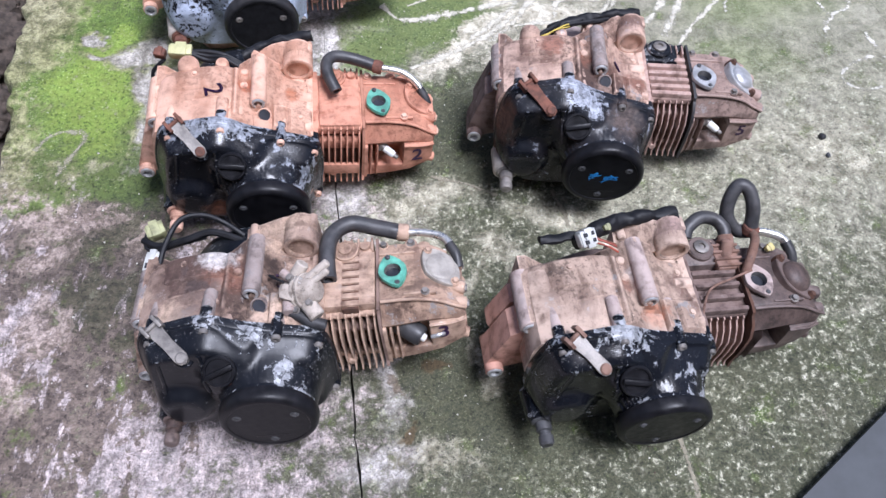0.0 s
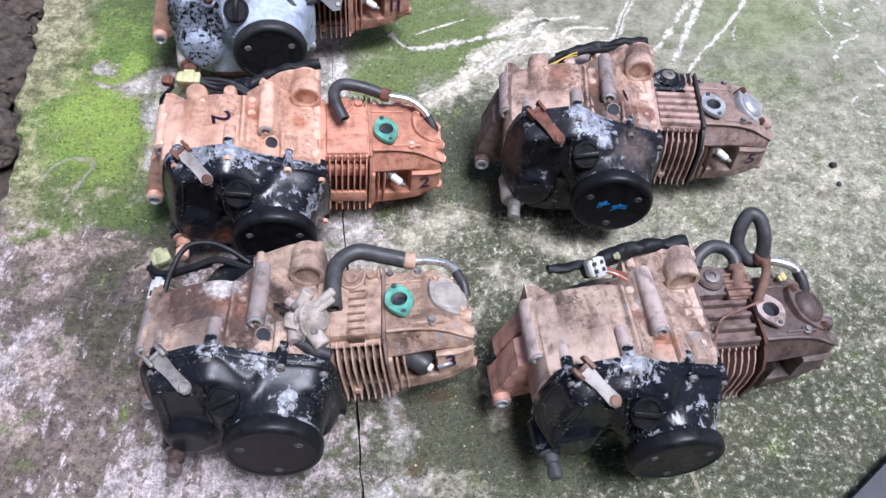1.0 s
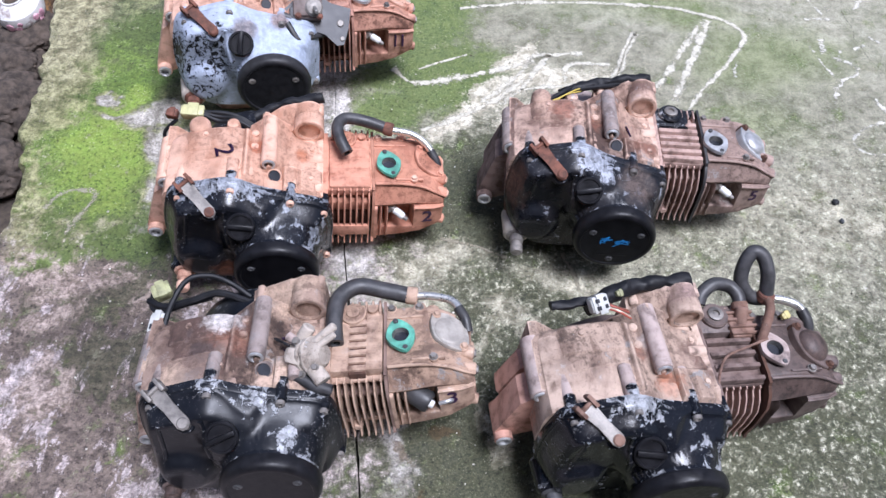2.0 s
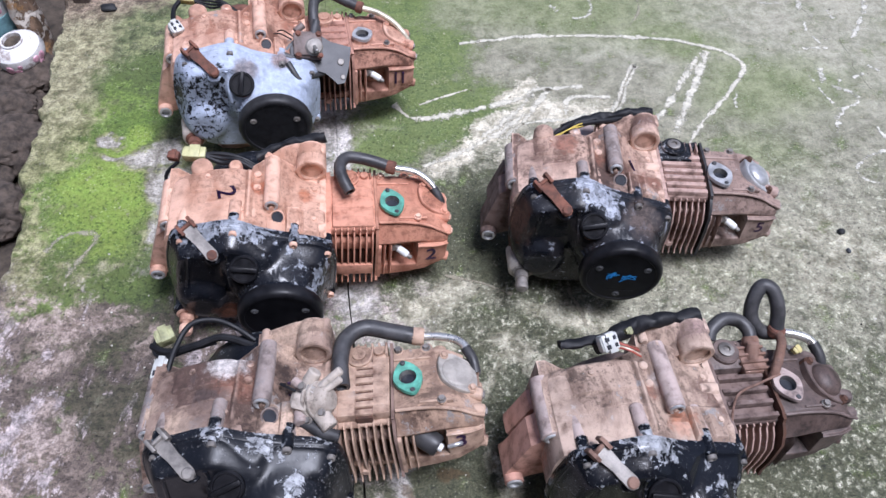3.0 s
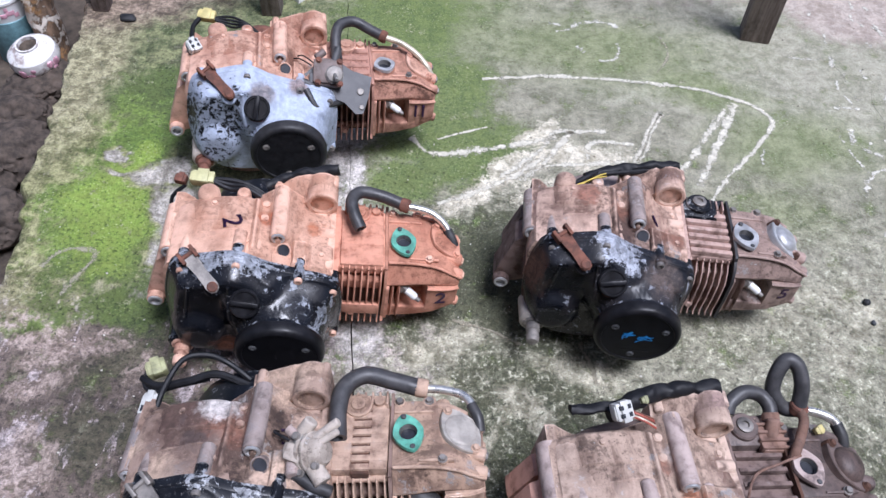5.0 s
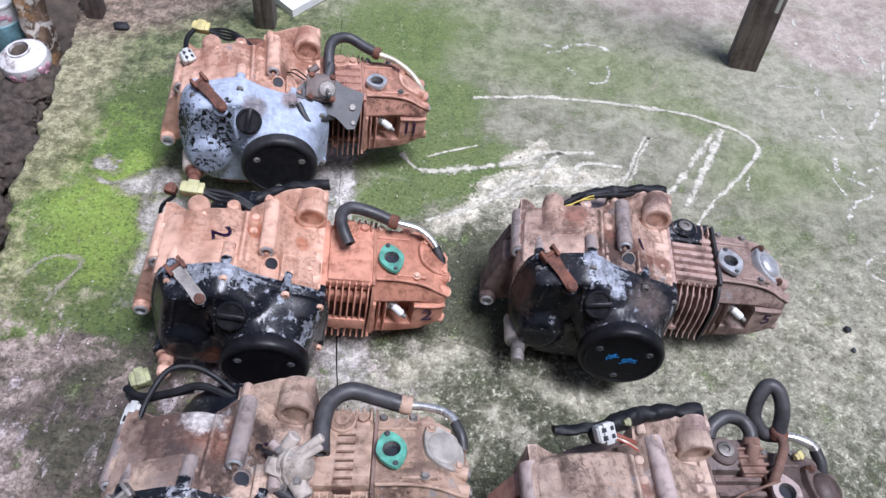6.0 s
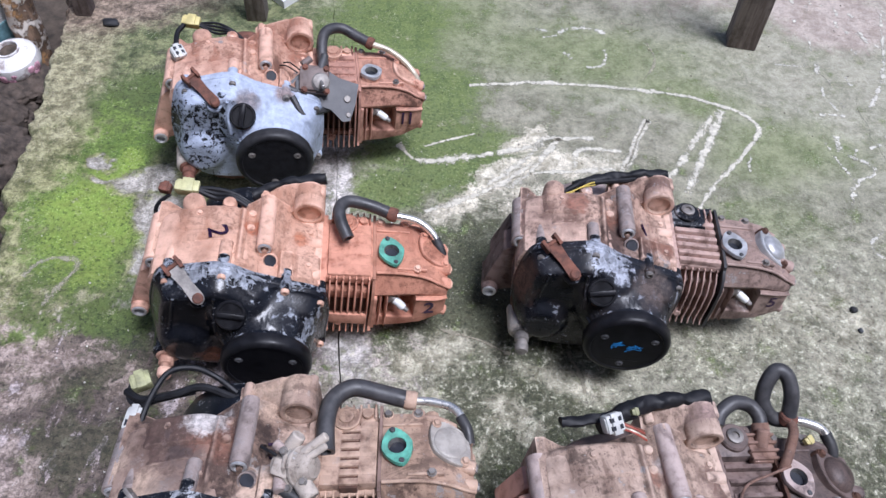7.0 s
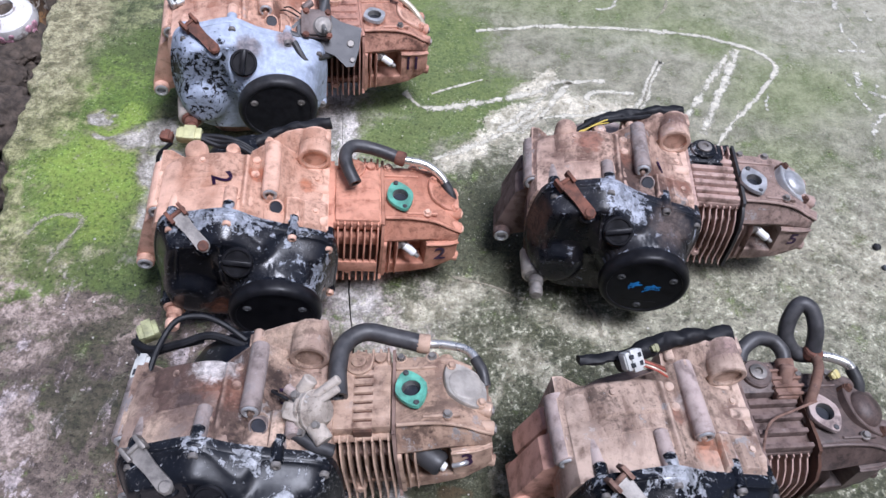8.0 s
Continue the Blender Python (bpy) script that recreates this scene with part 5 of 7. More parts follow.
three.pipe([(0.162, 0.1315, 0.052), (0.19, 0.128, 0.052), (0.215, 0.118, 0.05), (0.228, 0.096, 0.044), (0.23, 0.08, 0.036)])
three.tip([(0.221, 0.108, 0.048), (0.229, 0.092, 0.043), (0.231, 0.078, 0.034)])
three.tag("3", (0.004, 0.05, 0.0768), 0.03, 10)
three.tag("3", (0.205, 0.0024, -0.004), 0.034, 0, True, 8)
bm = bmesh.new()
gx = Matrix.Translation((0.036, 0.022, 0.083)) @ pose(0, 0, 0, 28, 0, -22)
lathe(bm, [(0.009, -0.026), (0.0165, -0.025), (0.018, -0.02), (0.018, -0.006), (0.0225, -0.0045), (0.0235, -0.003), (0.0235, 0.0), (0.021, 0.001), (0.021, 0.003), (0.0235, 0.004), (0.0235, 0.007), (0.022, 0.0085), (0.0185, 0.011), (0.016, 0.02), (0.012, 0.024), (0.004, 0.025)], gx @ Vector((0, 0, 0.002)), gx.to_3x3() @ Vector((0.9, 0.25, 0.3)), 32)
pump = three.part("air_valve", bm, "cast_pale", None, "corroded pale metal air valve with pipe stubs")
for a, b, r, mat in (((0.004, 0.016, 0.01), (0.026, 0.042, 0.014), 0.0055, "cast_pale"), ((0.012, 0.012, 0.014), (0.03, 0.032, 0.016), 0.0042, "cast_pale"), ((-0.018, 0.012, 0.008), (-0.032, 0.017, 0.01), 0.006, "cast_grey"),
                     ((-0.012, -0.016, 0.006), (-0.004, -0.03, 0.012), 0.009, "cast_grey"), ((0.012, -0.012, 0.008), (0.03, -0.026, 0.006), 0.0105, "cast_pale"), ((-0.014, 0.018, 0.006), (-0.006, 0.034, 0.012), 0.0085, "cast_pale")):
    bm = bmesh.new()
    rod(bm, gx @ Vector(a), gx @ Vector(b), r, 18, 0.0015)
    three.part("valve_stub", bm, mat, pump)
bm = bmesh.new()
box(bm, (-0.022, -0.016, 0.008), (0.0, 0.004, 0.022), 0.004, gx)
three.part("valve_lug", bm, "cast_pale", pump)
three.cable([(-0.004, 0.052, 0.082), (-0.006, 0.044, 0.094), (0.004, 0.034, 0.1), (0.014, 0.03, 0.096)], 0.0018)
three.cable([(0.002, 0.046, 0.082), (0.004, 0.04, 0.09), (0.01, 0.034, 0.094)], 0.0018)
for p in ((0.018, -0.012, 0.016), (-0.014, 0.012, 0.02), (0.002, -0.024, 0.011)):
    bm = bmesh.new()
    hex_bolt(bm, gx @ Vector(p), gx.to_3x3() @ Vector((0, 0, 1)), 0.0042, 0.005)
    three.part("bolt", bm, "zinc", pump)
three.hose([(0.02, 0.0, 0.074), (0.042, -0.012, 0.068), (0.062, -0.018, 0.064)], 0.0075, "hose_dusty", "rubber_hose", "short black rubber hose")
three.connector((-0.184, 0.172, 0.056), (0.024, 0.02, 0.018), (15, 0, 25), "plastic_grimy", label="grimy yellow-green wire connector", pins=0)
three.connector((-0.176, 0.108, 0.062), (0.018, 0.03, 0.014), (12, 0, -8), "plastic_white", label="dirty white wire connector", pins=2)
three.cable([(-0.166, 0.1, 0.064), (-0.158, 0.13, 0.075), (-0.14, 0.162, 0.085), (-0.112, 0.172, 0.08), (-0.085, 0.165, 0.07), (-0.058, 0.15, 0.055)], 0.0038)
three.cable([(-0.2, 0.158, 0.055), (-0.175, 0.142, 0.058), (-0.135, 0.142, 0.066), (-0.1, 0.152, 0.066), (-0.06, 0.145, 0.05)], 0.0052)
three.cable([(-0.196, 0.168, 0.056), (-0.196, 0.15, 0.052), (-0.18, 0.138, 0.052), (-0.15, 0.14, 0.06), (-0.11, 0.15, 0.06)], 0.0035)

# the brown-grey engine with blue paint marks
four = engine(pose(0.2797, 0.8648, 0.1114, -3.4, 1.88, -0.77), "grey-brown motorcycle engine with blue marks on its lid, on concrete",
              dict(case="clay_grey", cover="black_c", cover_label="worn black clutch cover", lever="rust", lever_label="rusted clutch lever",
                   kick="zinc", gap="gap_brown", fins="fin_brown", deep=0.009, tunnel="cast_dark", left="cast_grey", cap_axis=(0.5, -0.05, 0.86), port=(0.141, 0.0515), cap_at=(0.206, 0.066, 0.0475), cap_wide=1.06, cap_dome=3.0, cap_bolt="mud_shade", head="head_brown", cap="alloy", cap_label="dull silver valve cover cap", flange="alloy", joint="rubber", lug="fin_dark", cap_turn=10, rib=0.0042, ribs=6, floor=0.0445, front=0.017, kick_boss="dusty_alloy"), "bare")


def adjuster(e, mat, label):
    bm = bmesh.new()
    box(bm, (0.05, 0.088, 0.02), (0.11, 0.134, 0.054), 0.009)
    rod(bm, (0.079, 0.113, 0.045), (0.079, 0.113, 0.0605), 0.0185, 24, 0.002)
    rod(bm, (0.056, 0.1, 0.03), (0.05, 0.13, 0.05), 0.008)
    rod(bm, (0.1, 0.128, 0.04), (0.122, 0.128, 0.046), 0.0075)
    rod(bm, (0.104, 0.112, 0.036), (0.118, 0.112, 0.036), 0.007)
    adj = e.part("chain_adjuster", bm, mat, None, label)
    bm = bmesh.new()
    lathe(bm, [(0.0105, 0), (0.0105, 0.004), (0.0085, 0.005), (0.005, 0.005), (0.0045, 0.002)], (0.079, 0.113, 0.0595), (0, 0, 1), 20)
    e.part("bolt", bm, "zinc", adj)


adjuster(four, "black_b", "greasy black chain adjuster with a bolt")
four.tag("1", (0.004, 0.05, 0.0766), 0.028, 20)
four.tag("5", (0.212, 0.004, -0.006), 0.03, 0, True, 10)
# two daubs of blue paint
rnd = random.Random(4)
for cx, cz in ((-0.033, 0.002), (-0.007, -0.001)):
    bm = bmesh.new()
    for _ in range(9):
        a, l = rnd.uniform(0, math.pi), rnd.uniform(0.005, 0.0095)
        x, z = cx + rnd.uniform(-0.0065, 0.0065), cz + rnd.uniform(-0.006, 0.006)
        prism(bm, [(x + s * l * math.cos(a) + k * 0.0008 * math.sin(a), z + s * l * 0.6 * math.sin(a) - k * 0.0008 * math.cos(a)) for s, k in ((-1, -1), (1, -1), (1, 1), (-1, 1))], side, [(-0.1107, 1), (-0.1114 - rnd.uniform(0, 0.0004), 1)])
    four.part("paint_mark", bm, "paint_blue", None, "blue paint daub")
for k in range(3):
    o = 0.005 * k
    four.cable([(-0.128 + o, 0.09 + o, 0.08), (-0.1, 0.106 + o, 0.092 - o), (-0.072, 0.128 - o, 0.092), (-0.035, 0.13, 0.09), (0.0, 0.14, 0.09)], 0.0038)
four.cable([(-0.12, 0.088, 0.088), (-0.1, 0.096, 0.094), (-0.08, 0.11, 0.096), (-0.064, 0.122, 0.092)], 0.0011, "wire_yellow")
four.cable([(-0.114, 0.086, 0.088), (-0.094, 0.1, 0.095), (-0.07, 0.112, 0.093)], 0.0011, "wire_yellow")
bm = bmesh.new()
tube(bm, [(-0.1, 0.113, 0.084), (-0.062, 0.13, 0.089), (-0.02, 0.142, 0.088), (0.015, 0.146, 0.095), (0.042, 0.146, 0.096)], 0.0086, 20, 12)
crumple(bm, 0.0034)
four.part("taped_loom", bm, "wire", None, "black taped wiring loom")

# the pinkish engine with the looped hose
five = engine(pose(0.3089, 0.4809, 0.1147, -1.75, 4.86, 8.57), "pinkish dusty motorcycle engine with black cover and looped hoses, on concrete",
              dict(case="clay_pink", cover="black_d", cover_label="glossy black clutch cover with silver chips", lever="zinc", lever_label="grey and rusty clutch lever", pivot="rust_brown",
                   kick="dull_steel", fins="fin_dark", fin_plate="fin_brown", gap="gap_brown", deep=0.01, left="head_dark", left_out=0.132, oil=False, tunnel="cast_grey", mounds=False, cap_axis=(0.42, 0.0, 0.9), port=(0.142, 0.057), cap_at=(0.2015, 0.063, 0.049), cap_wide=1.16, cap_dome=4.5, cap_bolt="mud_shade", head="head_dark", cap="head_dark", cap_label="black domed valve cover cap", flange="cast_grey", cap_turn=-10, joint="mud_shade", rib=0.003, ribs=5, floor=0.0415, front=0.018, lug="clay_rose"), "none")
h = five.hose([(0.155, 0.135, 0.07), (0.155, 0.152, 0.092), (0.149, 0.17, 0.107), (0.136, 0.177, 0.109), (0.125, 0.166, 0.093), (0.124, 0.152, 0.074), (0.138, 0.138, 0.06), (0.16, 0.135, 0.058)], 0.0097)
five.clamp(h, (0.153, 0.131, 0.062), (0.1545, 0.133, 0.074), 0.0112, "rust")
g = five.hose([(0.06, 0.13, 0.062), (0.066, 0.141, 0.069), (0.085, 0.152, 0.074), (0.106, 0.15, 0.071), (0.117, 0.138, 0.066), (0.118, 0.122, 0.058)], 0.0092, label="short curved black rubber hose")
five.clamp(g, (0.118, 0.13, 0.0615), (0.118, 0.119, 0.0565), 0.0102, "rust_brown")
five.pipe([(0.158, 0.134, 0.06), (0.182, 0.13, 0.06), (0.203, 0.12, 0.056), (0.213, 0.1, 0.044), (0.214, 0.09, 0.03)], 0.0062)
five.pipe([(0.154, 0.128, 0.068), (0.151, 0.112, 0.074), (0.142, 0.094, 0.072), (0.133, 0.078, 0.066), (0.128, 0.068, 0.054)], 0.0062, "rust_brown", "oil_pipe", "dusty brown bent oil pipe")
five.tip([(0.206, 0.117, 0.054), (0.213, 0.1, 0.044), (0.214, 0.088, 0.028)], 0.0078)
bm = bmesh.new()
box(bm, (0.096, 0.08, 0.04), (0.13, 0.12, 0.056), 0.003)
for k in range(4):
    box(bm, (0.094, 0.082 + 0.0105 * k, 0.05), (0.132, 0.0858 + 0.0105 * k, 0.0605), 0.0012)
rod(bm, (0.113, 0.1, 0.05), (0.116, 0.118, 0.068), 0.0085, 16, 0.002)
five.part("cooler_bracket", bm, "rust_brown", None, "rusty bracket on the barrel")
adjuster(five, "head_dark", "grimy blue-grey chain adjuster with a bolt")
five.cable([(0.052, 0.006, 0.05), (0.06, 0.03, 0.056), (0.075, 0.05, 0.06), (0.11, 0.062, 0.062), (0.136, 0.07, 0.064)], 0.0017, "rust_brown", "wire_bracket")
five.connector((0.176, 0.106, 0.06), (0.012, 0.009, 0.007), (20, 0, 30), "plastic_yellow", "wire_end", pins=0)
five.connector((-0.094, 0.109, 0.109), (0.022, 0.021, 0.015), (35, 0, 18), "plastic_white", label="white plastic wire connector")
bm = bmesh.new()
tube(bm, [(-0.15, 0.12, 0.092), (-0.12, 0.12, 0.095), (-0.09, 0.125, 0.097), (-0.055, 0.136, 0.095), (-0.02, 0.142, 0.09)], 0.0062, 10)
tube(bm, [(-0.105, 0.112, 0.092), (-0.07, 0.128, 0.1), (-0.04, 0.14, 0.096), (0.0, 0.146, 0.093), (0.043, 0.147, 0.095)], 0.01, 20, 12)
crumple(bm, 0.0034)
five.part("taped_loom", bm, "wire", None, "black taped wiring loom")
for k, c in enumerate(("wire_red", "cream_pipe", "rust", "wire_red", "rust")):
    o = 0.003 * k
    five.cable([(-0.082 + o * 0.3, 0.104 + o * 0.6, 0.104), (-0.068, 0.096 + o, 0.106 - o * 0.4), (-0.053, 0.092 + o, 0.097)], 0.0012, c)
five.connector((-0.064, 0.122, 0.111), (0.008, 0.008, 0.007), (30, 0, 20), "plastic_grimy", "wire_end", pins=0)

# ---- the slab and its surroundings ----


def slab_material():
    n = Nodes("mossy_concrete", False)
    fine, mid, blotch, big = n.noise(190, 8, 0.72), n.noise(38, 10, 0.72, warp=0.2), n.noise(15, 9, 0.72, warp=0.25), n.noise(6.5, 6, 0.65, warp=0.15)
    specks, flecks, clump = n.noise(300, 7, 0.75, warp=0.3), n.noise(120, 7, 0.7, warp=0.4), n.noise(62, 8, 0.68, warp=0.6)
    patch = n.noise(24, 10, 0.78, warp=0.3)
    grit = n.cells(420)
    # places bent by noise, so that every zone has a ragged outline
    bent = n.coord
    for scale, reach in ((5, 0.13), (19, 0.06), (70, 0.02)):
        tex = n.t.nodes.new("ShaderNodeTexNoise")
        tex.inputs["Scale"].default_value, tex.inputs["Detail"].default_value = scale, 4
        n.t.links.new(n.coord, tex.inputs["Vector"])
        shift = n.t.nodes.new("ShaderNodeVectorMath")
        shift.operation = "MULTIPLY_ADD"
        n.t.links.new(tex.outputs["Color"], shift.inputs[0])
        shift.inputs[1].default_value = (reach, reach, 0)
        shift.inputs[2].default_value = (-reach / 2, -reach / 2, 0)
        add_on = n.t.nodes.new("ShaderNodeVectorMath")
        n.t.links.new(bent, add_on.inputs[0])
        n.t.links.new(shift.outputs[0], add_on.inputs[1])
        bent = add_on.outputs[0]

    def off(f, k):
        return n.math("MULTIPLY", n.math("SUBTRACT", f, 0.5), k)

    def add(*fs):
        out = fs[0]
        for f in fs[1:]:
            out = n.math("ADD", out, f)
        return out

    def most(*fs):
        out = fs[0]
        for f in fs[1:]:
            out = n.math("MAXIMUM", out, f)
        return out

    def at(x, y, rx, ry, turn=0.0, k=1.0):
        b = n.blob(x, y, rx, ry, turn, bent)
        return b if k == 1.0 else n.math("MULTIPLY", b, k)

    def zone(f, lo, hi, amount, coarse=0.5, grain=0.5, dust=0.3):
        return n.ramp(add(f, off(patch, coarse), off(mid, grain), off(fine, dust)), lo, hi, 0, amount)

    def two(f, a, b, lo=0.38, hi=0.62):
        return n.mix(n.ramp(f, lo, hi), a, b)

    # weathered concrete, pale and pinkish, with thin grey-brown dirt
    c = two(add(mid, off(fine, 0.6)), (0.38, 0.315, 0.298), (0.68, 0.59, 0.58), 0.36, 0.64)
    c = n.mix(n.ramp(add(blotch, off(mid, 0.5), off(fine, 0.35)), 0.5, 0.62, 0, 0.7), c, (0.23, 0.19, 0.168))
    c = n.mix(n.ramp(add(flecks, off(specks, 0.5)), 0.62, 0.68, 0, 0.65), c, (0.16, 0.13, 0.115))
    scrape = n.noise(75, 8, 0.75, coord=n.stretch(1.7, 0.5, 1), warp=0.4)
    c = n.times(c, n.ramp(scrape, 0.36, 0.64, 1.22, 0.66))
    # brown dirt on the near left, smeared aslant
    brown = most(at(-0.52, 0.71, 0.45, 0.26), at(-0.42, 0.58, 0.26, 0.3), at(-0.54, 0.4, 0.26, 0.15), at(-0.5, 0.5, 0.18, 0.18), at(-0.62, 0.3, 0.3, 0.16), at(-0.66, 0.82, 0.12, 0.12))
    smear = n.noise(17, 9, 0.72, coord=n.stretch(1.6, 0.7, 1), warp=0.5)
    c = n.mix(zone(add(brown, off(smear, 2.8)), 0.38, 0.54, 0.92, 1.2, 1.2, 0.8), c, two(add(mid, off(fine, 0.7)), (0.055, 0.04, 0.03), (0.25, 0.19, 0.152)))
    algae = most(at(-0.49, 0.605, 0.15, 0.09, 20), at(-0.42, 0.635, 0.08, 0.08), at(-0.52, 0.7, 0.24, 0.08, 12, 0.8), at(-0.48, 0.8, 0.24, 0.09, 0, 0.6), at(-0.44, 0.545, 0.04, 0.05))
    c = n.mix(zone(add(algae, off(smear, 2.4)), 0.4, 0.54, 0.75, 1.0, 0.9, 0.5), c, two(add(mid, off(fine, 0.6)), (0.046, 0.05, 0.024), (0.14, 0.13, 0.078)))
    chafe = most(at(-0.535, 0.73, 0.09, 0.04, 25), at(-0.65, 0.76, 0.11, 0.07), at(-0.6, 0.71, 0.08, 0.03, 30), at(-0.57, 0.55, 0.08, 0.06), at(-0.6, 0.66, 0.1, 0.04, 40, 0.8), at(-0.47, 0.7, 0.06, 0.03, 60, 0.8), at(-0.62, 0.45, 0.1, 0.05))
    c = n.times(c, n.ramp(add(n.noise(55, 9, 0.8, coord=n.stretch(0.8, 1.5, 1), warp=0.5), off(fine, 0.5)), 0.38, 0.62, 1.28, 0.66))
    c = n.mix(zone(add(chafe, off(smear, 1.4), off(patch, 0.8)), 0.3, 0.5, 0.85, 0.6, 1.0, 0.7), c, two(add(mid, off(fine, 0.8)), (0.5, 0.4, 0.345), (0.24, 0.182, 0.148)))
    # grey-green film over the open side
    film = most(n.blob(0.85, 0.95, 1.15, 1.5), n.blob(2.8, 1.2, 2.4, 3.4), n.blob(0.8, 2.9, 3.0, 1.2), n.blob(0.25, 1.5, 0.9, 0.75), n.blob(-0.5, 1.36, 0.6, 0.6, 12))
    tone = two(add(blotch, off(big, 0.5), off(mid, 0.4)), (0.33, 0.318, 0.225), (0.17, 0.172, 0.108), 0.36, 0.64)
    c = n.mix(zone(film, 0.02, 0.24, 0.9), c, tone)
    # worn-smooth far part, greyer to the east
    c = n.mix(zone(most(at(0.85, 1.55, 0.7, 0.5), at(0.35, 1.42, 0.3, 0.12, 0, 0.6)), 0.06, 0.6, 0.75, 0.4, 0.3, 0.2), c, two(add(blotch, off(mid, 0.6)), (0.41, 0.39, 0.3), (0.315, 0.312, 0.222)))
    green = most(at(0.25, 1.55, 0.42, 0.2), at(0.45, 1.45, 0.25, 0.1, -10), at(0.62, 1.3, 0.25, 0.16), at(-0.1, 1.62, 0.4, 0.3), at(0.55, 1.12, 0.2, 0.12, 0, 0.7))
    c = n.mix(zone(green, 0.05, 0.8, 0.75, 0.6, 0.4), c, two(add(blotch, off(mid, 0.5)), (0.235, 0.265, 0.125), (0.165, 0.2, 0.08)))
    # olive and dark growth in the upper left
    olive = most(at(-0.6, 1.34, 0.34, 0.42, 5), at(-0.46, 1.48, 0.34, 0.3))
    c = n.mix(zone(olive, 0.15, 0.5, 0.85, 0.5, 0.4), c, two(add(mid, off(blotch, 0.7)), (0.185, 0.2, 0.08), (0.07, 0.098, 0.03)))
    c = n.mix(zone(most(at(-0.87, 1.42, 0.22, 0.6, 8), at(-0.75, 1.1, 0.11, 0.42, 9, 0.9)), 0.08, 0.42, 0.9, 0.5, 0.5), c, two(add(mid, off(fine, 0.7)), (0.38, 0.35, 0.215), (0.235, 0.212, 0.118)))
    # dark damp algae, with shade painted in between and under the engines
    damp_shade = most(at(0.36, 0.34, 0.75, 0.42), at(0.66, 0.48, 0.6, 0.36, 0, 0.65), at(0.2, 0.36, 0.35, 0.2), at(0.08, 0.92, 0.32, 0.24), at(0.12, 0.62, 0.26, 0.22), at(0.04, 0.46, 0.2, 0.2), at(0.1, 0.47, 0.16, 0.09), at(0.22, 0.42, 0.26, 0.1), at(0.34, 0.3, 0.5, 0.16, 0, 0.8), at(0.05, 0.93, 0.2, 0.13), at(0.06, 0.86, 0.12, 0.07, 30), at(0.12, 0.6, 0.12, 0.12), at(0.02, 0.55, 0.1, 0.05), at(-0.02, 0.43, 0.06, 0.05, 0, 0.8), at(0.0, 1.0, 0.1, 0.08), at(-0.47, 1.33, 0.14, 0.2), at(-0.5, 1.28, 0.2, 0.26), at(-0.47, 0.82, 0.13, 0.11), at(-0.44, 1.14, 0.05, 0.09), at(-0.4, 0.84, 0.08, 0.05))
    c = n.mix(zone(add(damp_shade, off(patch, 1.0)), 0.1, 0.46, 0.92, 0.8, 1.0, 0.6), c, two(add(mid, off(specks, 0.6)), (0.036, 0.042, 0.02), (0.105, 0.108, 0.06)))
    # pale strip along the joint and scuffed patches
    strip = most(at(-0.07, 0.55, 0.035, 0.22, 9), at(-0.13, 0.79, 0.05, 0.1, 9), at(-0.05, 0.35, 0.11, 0.035, 12, 0.9), at(-0.19, 1.1, 0.026, 0.28, 9), at(-0.235, 1.2, 0.03, 0.25, 9))
    c = n.mix(zone(add(strip, off(patch, 0.9)), 0.18, 0.5, 0.9, 0.4, 0.6), c, two(add(mid, off(fine, 0.8)), (0.6, 0.56, 0.53), (0.36, 0.33, 0.29)))
    beige = most(at(0.0, 0.77, 0.11, 0.06, 30), at(0.1, 0.69, 0.06, 0.05), at(0.2, 0.76, 0.14, 0.04), at(-0.02, 0.69, 0.07, 0.05), at(0.7, 0.9, 0.4, 0.22, 0, 0.6), at(0.02, 0.36, 0.12, 0.05, 0, 0.6), at(0.06, 0.6, 0.03, 0.1, -10), at(0.09, 0.5, 0.03, 0.07, 20), at(0.14, 0.66, 0.05, 0.03))
    c = n.mix(zone(add(beige, off(patch, 1.6)), 0.28, 0.6, 0.85, 0.5, 1.0, 0.6), c, two(add(mid, off(specks, 0.7)), (0.56, 0.52, 0.4), (0.27, 0.25, 0.17)))
    # bright moss beside the broken edge, duller moss beyond the joint
    bare = most(at(-0.545, 1.095, 0.085, 0.06, 25), at(-0.49, 1.0, 0.06, 0.1, 10), at(-0.49, 0.93, 0.04, 0.05), at(-0.642, 1.137, 0.03, 0.018), at(-0.62, 1.09, 0.025, 0.014), at(-0.48, 0.86, 0.06, 0.04, 0, 0.7))
    moss = most(at(-0.6, 0.98, 0.17, 0.25, 8), at(-0.61, 1.13, 0.12, 0.22, 6, 0.75), at(-0.56, 0.84, 0.12, 0.08, 0, 0.6), at(-0.63, 0.79, 0.09, 0.06, 15, 0.5))
    c = n.mix(zone(at(-0.58, 1.02, 0.34, 0.31, 6), 0.05, 0.5, 0.8, 0.5, 0.4), c, two(add(mid, off(blotch, 0.7)), (0.29, 0.29, 0.13), (0.135, 0.15, 0.05)))
    murk = most(at(-0.58, 1.19, 0.1, 0.1), at(-0.6, 1.3, 0.16, 0.12), at(-0.5, 0.82, 0.11, 0.09))
    c = n.mix(zone(murk, 0.15, 0.5, 0.85, 0.6, 0.6), c, two(add(mid, off(fine, 0.7)), (0.048, 0.076, 0.017), (0.13, 0.18, 0.048)))
    moss = n.math("SUBTRACT", moss, n.math("MULTIPLY", bare, 1.5))
